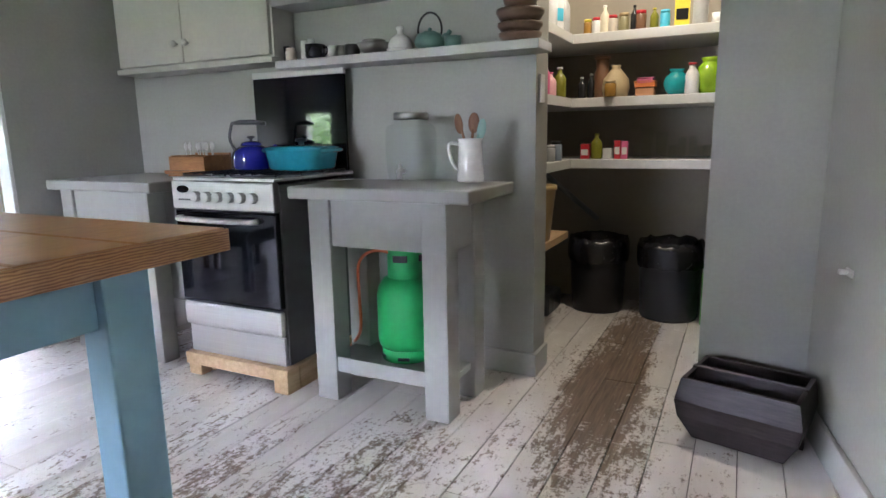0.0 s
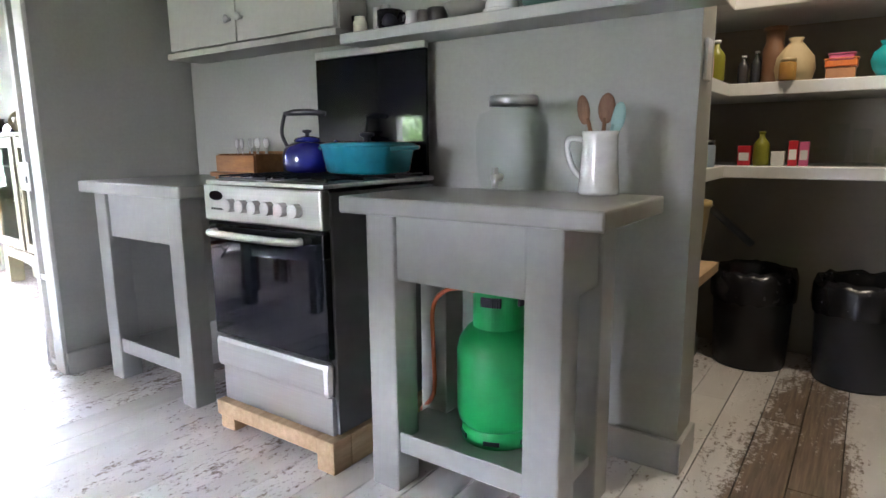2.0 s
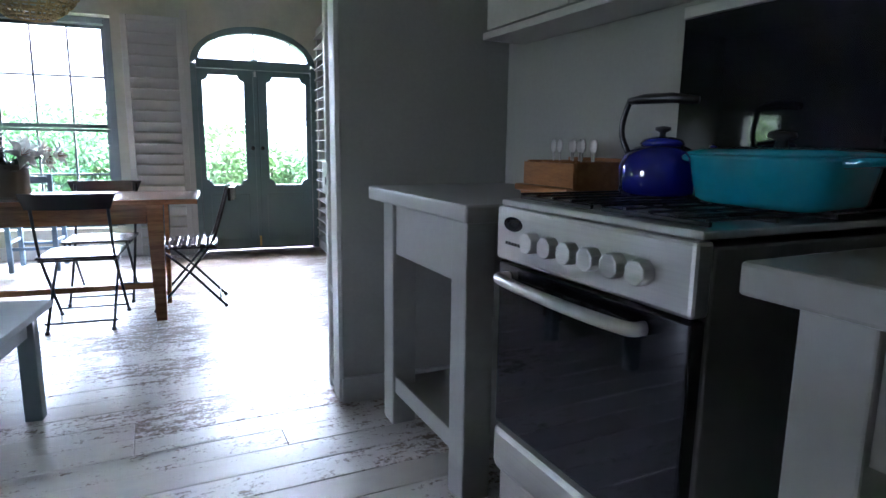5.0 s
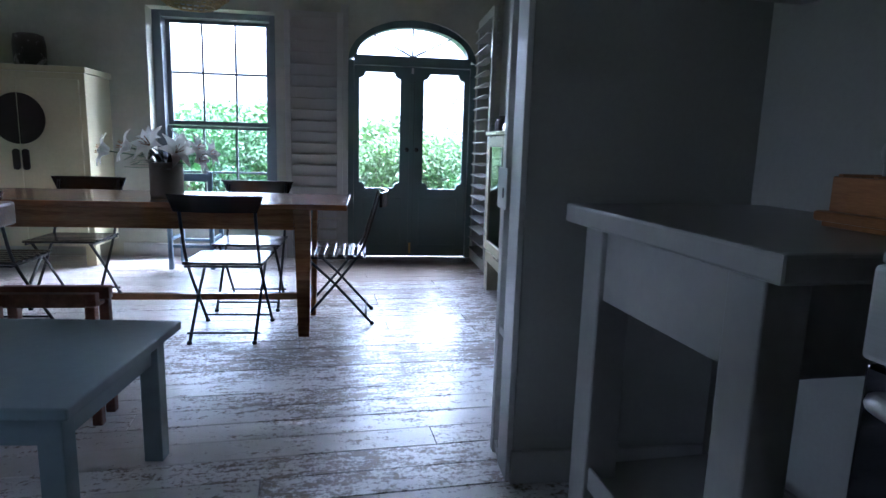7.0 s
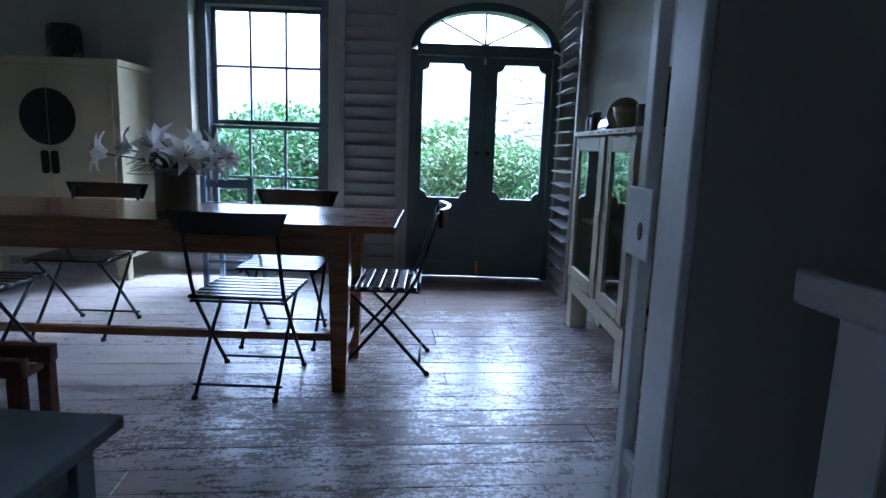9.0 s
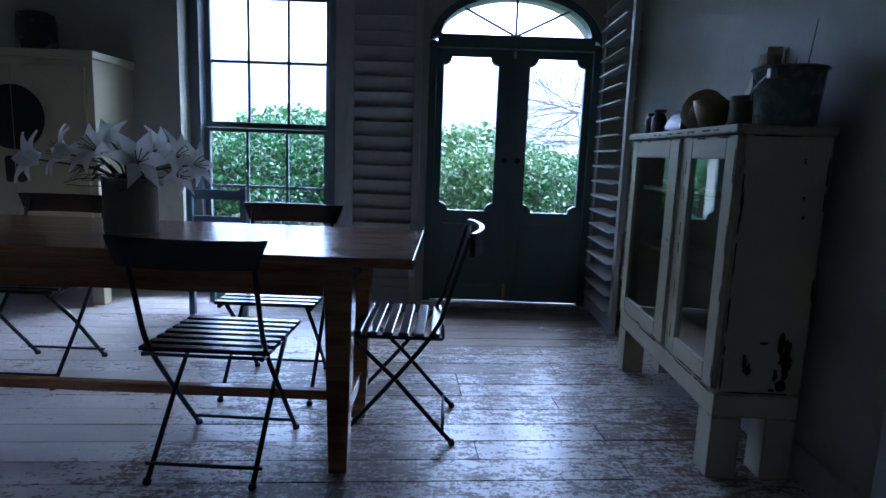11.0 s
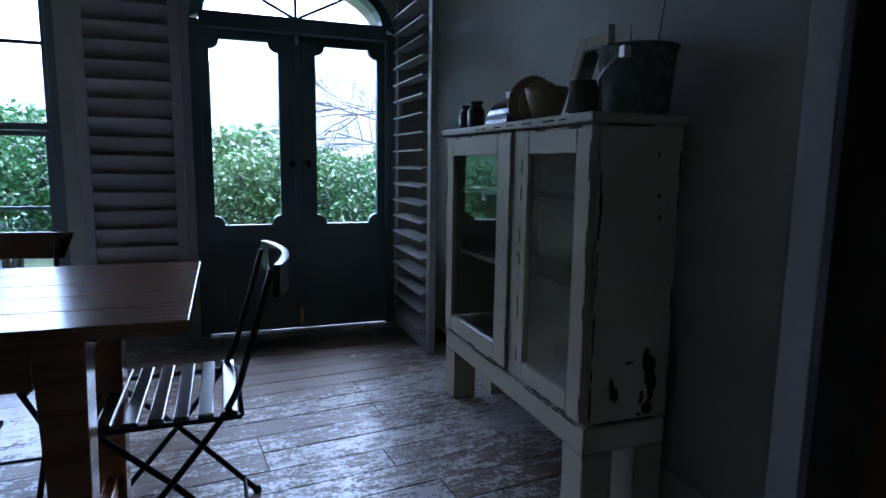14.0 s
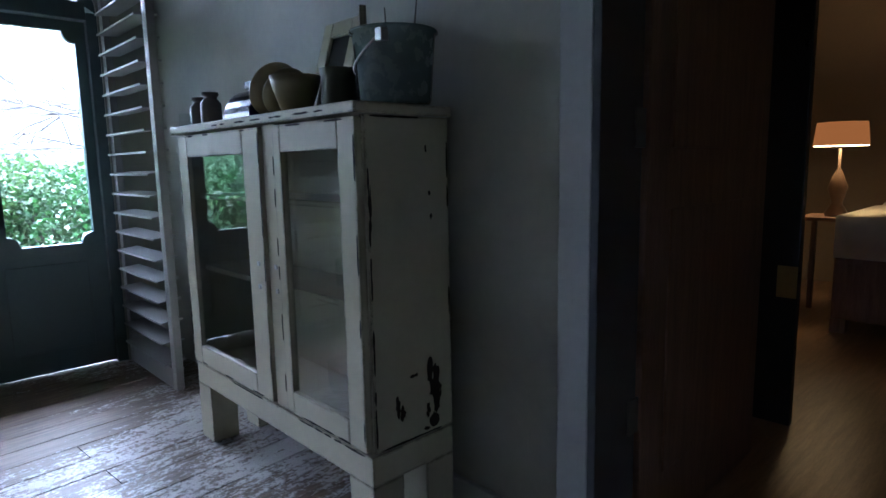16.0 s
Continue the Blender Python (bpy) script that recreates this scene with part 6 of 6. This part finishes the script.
# stone on the wardrobe
st = vessel("carved_stone", "dark mottled carved stone pot on the wardrobe", "ornament", (-6.70, -1.18, 1.5785), [(0, 0), (0.10, 0), (0.116, 0.04), (0.118, 0.19), (0.108, 0.26), (0.07, 0.275), (0, 0.28)], paint("mottled_stone", (0.06, 0.05, 0.045), 0.6, 0.5, 12, 0.5, (1, 1, 1), (0.30, 0.27, 0.24), 0.56), 18)


def plain_chair(name, at, rz, mat, label, back=True):
    c = thing(name, at, label, "chair", rz)
    for sx in (-0.18, 0.145):
        for sy in (-0.18, 0.145):
            boxpart("leg", (sx, sy, 0, sx + 0.035, sy + 0.035, 0.43 if sy < 0 or not back else 0.80), mat, c, 0.004)
    boxpart("seat", (-0.19, -0.19, 0.431, 0.19, 0.144, 0.455), mat, c, 0.006)
    for y in (-0.17, 0.155):
        boxpart("stretcher", (-0.144, y, 0.18, 0.144, y + 0.02, 0.205), mat, c, 0.003)
    for x in (-0.17, 0.155):
        boxpart("stretcher", (x, -0.144, 0.23, x + 0.02, 0.144, 0.255), mat, c, 0.003)
    if back:
        for z in (0.56, 0.72):
            boxpart("back_slat", (-0.144, 0.152, z, 0.144, 0.168, z + 0.06), mat, c, 0.003)


M_BLUECHAIR = paint("faded_blue_paint", (0.16, 0.24, 0.32), 0.5, 0.12)
M_REDWOOD = wood("red_brown_wood", (0.13, 0.05, 0.03), (0.24, 0.10, 0.06), 0.4, (3, 14, 14))
plain_chair("wooden_chair", (-6.43, 0.142, 0), -90, M_BLUECHAIR, "faded blue painted wooden chair under the window")
rs = thing("wooden_stool", (-3.52, 0.40, 0), "red-brown wooden stool beside the low table", "stool")
for x in (-0.075, 0.04):
    for y in (-0.16, 0.16):
        boxpart("leg", (x, y, 0, x + 0.035, y + 0.035, 0.454), M_REDWOOD, rs, 0.004)
for x in (-0.075, 0.04):
    boxpart("rail", (x, -0.18, 0.4545, x + 0.035, 0.20, 0.50), M_REDWOOD, rs, 0.003)
boxpart("seat", (-0.039, -0.15, 0.44, 0.039, 0.185, 0.454), M_REDWOOD, rs, 0.004)
# door hardware
boxpart("bolt", (0.037, YC - 0.01, SPR - 0.10, 0.048, YC + 0.01, SPR - 0.05), M_STEEL, dr, 0.002)
boxpart("bolt", (0.037, YC - 0.01, 0.04, 0.048, YC + 0.01, 0.14), M_BRASS, dr, 0.002)
for sy in (-0.045, 0.045):
    bm = bmesh.new()
    lathe(bm, [(0, 0), (0.01, 0), (0.01, 0.02), (0.02, 0.03), (0.02, 0.045), (0, 0.05)], n=16)
    bmesh.ops.rotate(bm, verts=bm.verts, matrix=Matrix.Rotation(math.pi / 2, 3, "Y"))
    bmesh.ops.translate(bm, verts=bm.verts, vec=(0.0365, YC + sy, 1.012))
    part("door_knob", bm, M_IRON, dr, "small dark knob", smooth=True)
# flat architrave beside the door
structure("trim_door", (WX + 0.0005, D0 - 0.065, 0, WX + 0.02, D0 - 0.001, 2.25), M_SHUT, "grey painted door architrave", "trim", 0.003)

# ---- bedroom beyond the side door ----
M_BEDW = paint("bedroom_wall_paint", (0.28, 0.22, 0.15), 0.7, 0.06)
structure("wall_bedroom_back", (-5.3, 7.2, 0, -2.0, 7.3, HI), M_BEDW, "plain bedroom wall in lamplight")
structure("wall_bedroom_left", (-5.4, DWY + 0.161, 0, -5.3, 7.3, HI), M_BEDW, "plain bedroom side wall")
structure("wall_bedroom_right", (-2.0, 3.101, 0, -1.9, 7.3, HI), M_BEDW, "plain bedroom side wall")
structure("wall_bedroom_front", (-2.9, 3.03, 0, -1.9, 3.10, HI), M_BEDW, "plain bedroom wall")
structure("ceiling_bedroom", (-5.4, 3.0, HI + 0.004, -1.9, 7.3, HI + 0.1), M_CEIL, "bedroom ceiling", "ceiling")
structure("floor_bedroom", (-5.4, 2.93, -0.1, -1.9, 7.3, 0.002), wood("bedroom_boards", (0.16, 0.09, 0.04), (0.30, 0.18, 0.09), 0.35), "dark polished bedroom floor", "floor")
df = tagged(thing("door_2", (-4.125, DWY, 0), "open brown wooden bedroom door in a dark frame", "door"), kind="structure")
boxpart("architrave", (-0.085, -0.022, 0, 0.0, -0.0005, 2.22), M_TRIM, df, 0.004)
boxpart("jamb", (0.0005, -0.022, 0, 0.022, 0.16, 2.149), paint("dark_jamb_paint", (0.06, 0.065, 0.065), 0.5), df, 0.003)
boxpart("leaf", (-0.005, 0.165, 0.012, 0.035, 0.95, 2.05), M_DARKWOOD, df, 0.003)
for z in (0.35, 1.05, 1.75):
    boxpart("hinge", (0.0225, 0.12, z, 0.028, 0.164, z + 0.09), M_STEELSIDE, df, 0.001)
boxpart("raised_panel", (0.0355, 0.28, 0.2, 0.042, 0.84, 0.9), M_DARKWOOD, df, 0.004)
boxpart("raised_panel", (0.0355, 0.28, 1.05, 0.042, 0.84, 1.95), M_DARKWOOD, df, 0.004)
wr = thing("inner_door", (-4.345, 4.05, 0), "dark painted door standing open in the bedroom, brass lock plate", "door")
boxpart("leaf", (0, 0, 0.002, 0.275, 0.04, 2.1), M_BLACK, wr, 0.004)
boxpart("lock_plate", (0.205, -0.004, 0.5, 0.274, -0.0005, 0.62), M_BRASS, wr, 0.001, "worn brass lock plate")

bd2 = thing("bed", (-4.17, 6.1, 0), "bed with white covers in warm lamplight", "bed")
boxpart("bed_frame", (-0.15, -0.5, 0.08, 1.6, 1.0, 0.44), M_DARKWOOD, bd2, 0.01)
for x in (-0.15, 1.52):
    for y in (-0.5, 0.92):
        boxpart("leg", (x, y, 0, x + 0.08, y + 0.08, 0.0795), M_DARKWOOD, bd2, 0.004)
bm = bmesh.new()
bmesh.ops.create_grid(bm, x_segments=24, y_segments=20, size=0.5)
for v in bm.verts:
    v.co = Vector((0.725 + v.co.x * 1.76, 0.25 + v.co.y * 1.5, 0.68 + 0.035 * noise.noise(v.co * 6)))
bot = bmesh.ops.extrude_face_region(bm, geom=list(bm.faces))["geom"]
for v in [g for g in bot if isinstance(g, bmesh.types.BMVert)]:
    v.co.z = 0.441
part("duvet", bm, paint("white_bed_linen", (0.68, 0.64, 0.56), 0.8, 0.05), bd2, "rumpled white duvet", smooth=True)
bs = thing("bedside_table", (-4.44, 6.02, 0), "small dark bedside table", "table")
boxpart("top", (-0.16, -0.16, 0.62, 0.11, 0.16, 0.645), M_DARKWOOD, bs, 0.004)
for x in (-0.15, 0.07):
    for y in (-0.15, 0.12):
        boxpart("leg", (x, y, 0, x + 0.03, y + 0.03, 0.619), M_DARKWOOD, bs, 0.003)
tl = thing("table_lamp", (-4.42, 6.0, 0.6455), "table lamp with lit orange fabric shade", "lamp")
bm = bmesh.new()
lathe(bm, [(0, 0), (0.06, 0), (0.065, 0.02), (0.03, 0.08), (0.055, 0.18), (0.02, 0.28), (0.008, 0.30), (0.008, 0.42), (0, 0.42)], n=24)
part("base", bm, M_BROWNBOWL, tl, smooth=True)
M_SHADE, sn, sl, sb = nt("lit_lampshade")
sb.inputs["Base Color"].default_value = (0.03, 0.008, 0.002, 1)
sb.inputs["Emission Color"].default_value = (1.0, 0.32, 0.06, 1)
sb.inputs["Emission Strength"].default_value = 0.014
bm = bmesh.new()
lathe(bm, [(0.15, 0.44), (0.135, 0.58), (0.133, 0.58), (0.148, 0.44), (0.15, 0.44)], n=36)
part("shade", bm, M_SHADE, tl, "glowing orange fabric shade", smooth=True)
M_GLOW, gn, gl, gb = nt("lit_diffuser")
gb.inputs["Emission Color"].default_value = (1.0, 0.62, 0.2, 1)
gb.inputs["Emission Strength"].default_value = 0.6
bm = bmesh.new()
lathe(bm, [(0.012, 0.432), (0.146, 0.434), (0.146, 0.439), (0.012, 0.437), (0.012, 0.432)], n=30)
part("diffuser", bm, M_GLOW, tl, "bright lamp diffuser", smooth=True)

# ---- garden ----
ROOM = Matrix.Identity(4)
grnd = random.Random(17)


def leafy(name, label, blobs, leaves, size, material, seed):
    """A bush of many small leaf clumps on short twigs, as one crown."""
    r = random.Random(seed)
    verts, faces = [], []
    for _ in range(leaves):
        bxx, byy, bzz, br, bh = blobs[r.randrange(len(blobs))]
        a, e = r.uniform(0, 6.283), math.asin(r.uniform(-0.3, 1))
        k = r.uniform(0.72, 1.06)
        c = Vector((bxx + br * k * math.cos(a) * math.cos(e), byy + br * k * math.sin(a) * math.cos(e), bzz + bh * k * math.sin(e)))
        q = Euler((r.uniform(-1, 1), r.uniform(-1, 1), r.uniform(0, 6.28))).to_matrix()
        s = size * r.uniform(0.6, 1.4)
        i = len(verts)
        for u, v in ((-0.5, 0), (-0.1, 0.32), (0.5, 0), (-0.1, -0.32)):
            verts.append(c + q @ Vector((u * s, v * s, 0.12 * s * abs(v))))
        faces.append((i, i + 1, i + 2, i + 3))
    me = bpy.data.meshes.new("crown")
    me.from_pydata([tuple(v) for v in verts], [], faces)
    me.materials.append(material)
    t = thing(name, (0, 0, 0), label, "bush")
    ob = new("crown", me)
    ob.parent = t
    ob["kind"] = "stuff"
    bm = bmesh.new()
    for bxx, byy, bzz, br, bh in blobs:
        for k in range(3):
            a = r.uniform(0, 6.28)
            tube(bm, [(bxx, byy, -0.25), (bxx + 0.2 * br * math.cos(a), byy + 0.2 * br * math.sin(a), bzz * 0.6), (bxx + 0.6 * br * math.cos(a), byy + 0.6 * br * math.sin(a), bzz + 0.4 * bh)], [0.03, 0.02, 0.006], 5)
    part("trunk", bm, M_BARK, t)
    return t


def leaf_material(name, base):
    m, n, l, b = nt(name)
    geo = n.new("ShaderNodeNewGeometry")
    l.new(ramp(n, l, geo.outputs["Random Per Island"], [(0, grey3(base, 0.3)), (0.5, base), (1, grey3(base, 2.0))]), b.inputs["Base Color"])
    b.inputs["Roughness"].default_value = 0.5
    let_light_through(m, 0.22, grey3(base, 1.3))
    return m


M_BARK = paint("grey_bark", (0.10, 0.085, 0.07), 0.9, 0.2, 20, 0.5)
M_LEAFA, M_LEAFB = leaf_material("hedge_leaves", (0.036, 0.105, 0.026)), leaf_material("pale_hedge_leaves", (0.075, 0.14, 0.04))
for k in range(9):
    y = -5.4 + k * 1.35
    top = 1.15 + 0.25 * math.sin(k * 2.1) - (0.35 if y > 3.2 else 0)
    blobs = [(-10.6 + grnd.uniform(-0.4, 0.5), y + grnd.uniform(-0.6, 0.6), grnd.uniform(0.1, top * 0.55), grnd.uniform(0.5, 0.85), grnd.uniform(0.5, 0.9)) for _ in range(7)]
    leafy("hedge_bush", "dense green garden bush behind the house", blobs, 12000, 0.06, M_LEAFA if k % 3 else M_LEAFB, 40 + k)
for k in range(4):
    y = -4 + k * 3.6
    blobs = [(-13.5 + grnd.uniform(-0.5, 0.5), y + grnd.uniform(-1.4, 1.4), grnd.uniform(0.3, 1.1), 0.9, 0.8) for _ in range(6)]
    leafy("hedge_bush", "tall green garden bush further back", blobs, 6000, 0.13, M_LEAFB, 70 + k)
blobs = [(-12.5 + grnd.uniform(-2.5, 2.5), -11 + grnd.uniform(-1, 1), grnd.uniform(0.3, 1.2), 1.1, 1.0) for _ in range(8)]
leafy("hedge_bush", "green garden bush south of the house", blobs, 6000, 0.13, M_LEAFB, 90)
# bare tree
tr = thing("bare_tree", (-14.0, 5.5, -0.25), "leafless tree with fine grey branches", "tree")
bm = bmesh.new()
tube(bm, curve_pts([(0, 0, 0), (0.1, -0.1, 0.9), (0.0, 0.1, 1.8), (0.2, 0.0, 2.9)], 5), [0.13 - 0.005 * i for i in range(16)], 8)
part("trunk", bm, M_BARK, tr, smooth=True)


def branch(bm, p, d, ln, r, depth):
    q = p + d * ln
    m = p + d * ln * 0.5 + Vector((trnd.uniform(-1, 1), trnd.uniform(-1, 1), trnd.uniform(-1, 1))) * ln * 0.08
    tube(bm, [p, m, q], [r, r * 0.8, r * 0.55], 5)
    if depth:
        for _ in range(3 if depth > 1 else 2):
            nd = (d + Vector((trnd.uniform(-0.9, 0.9), trnd.uniform(-0.9, 0.9), trnd.uniform(-0.5, 0.6)))).normalized()
            branch(bm, p + d * ln * trnd.uniform(0.45, 1), nd, ln * trnd.uniform(0.55, 0.8), r * 0.64, depth - 1)


trnd = random.Random(9)
for k in range(9):
    bm = bmesh.new()
    a = trnd.uniform(-2.5, -0.6) if k % 4 else trnd.uniform(0, 6.28)
    branch(bm, Vector((0.05, 0, 1.1 + k * 0.16)), Vector((math.cos(a), math.sin(a), trnd.uniform(0.0, 0.35))).normalized(), 1.2, 0.02, 4)
    part("limb", bm, M_BARK, tr)
# hills far off
bm = bmesh.new()
n = 90
rows = []
for j in range(7):
    row = []
    for i in range(n + 1):
        a = radians(110 + 150 * i / n)
        h = (165 + 70 * noise.noise(Vector((i * 0.06, 3.1, 0))) + 14 * noise.noise(Vector((i * 0.3, 1.1, 0)))) * math.sin(math.pi * j / 12)
        d = 620 + 90 * j
        row.append(bm.verts.new((d * math.cos(a), d * math.sin(a), h - 1 + 5 * noise.noise(Vector((i * 0.5, j * 0.7, 2))))))
    rows.append(row)
for a, b in zip(rows, rows[1:]):
    for i in range(n):
        bm.faces.new((a[i], a[i + 1], b[i + 1], b[i]))
tagged(obj("hill", bm, M_HILL, smooth=True), "distant wooded hillside with haze put into its pale colour", "hill", kind="structure")

# ---- floorboards, laid along y ----
rnd = random.Random(7)
BW, GAP = 0.138, 0.003
meshes = {}


def board_mesh(length):
    key = round(length, 1)
    if key not in meshes:
        bm = bmesh.new()
        bx(bm, 0, 0, -0.021, BW - GAP, key - 0.002, 0)
        me = bpy.data.meshes.new("floorboard")
        bmesh.ops.bevel(bm, geom=[e for e in bm.edges if min(v.co.z for v in e.verts) > -0.001], offset=0.0015, segments=1, affect="EDGES")
        bm.to_mesh(me)
        bm.free()
        me.materials.append(M_FLOOR)
        meshes[key] = me
    return meshes[key], key


floor = tagged(new("floor"), "worn white-painted pine floorboards", "floor", kind="structure")
x = -7.486
while x < 1.9:
    y = -4.25
    end = 2.5 if x > 0.83 else 4.25 if x > -1.1 else 2.82 if x > -4.6 else 3.05
    while y < end:
        length = min(rnd.choice((1.6, 2.1, 2.7, 3.2)), end + 0.05 - y)
        me, key = board_mesh(max(0.2, length))
        b = new("floorboard", me)
        b.parent = floor
        b.location = (x, y, rnd.uniform(-0.0012, 0.0))
        y += key
    x += BW
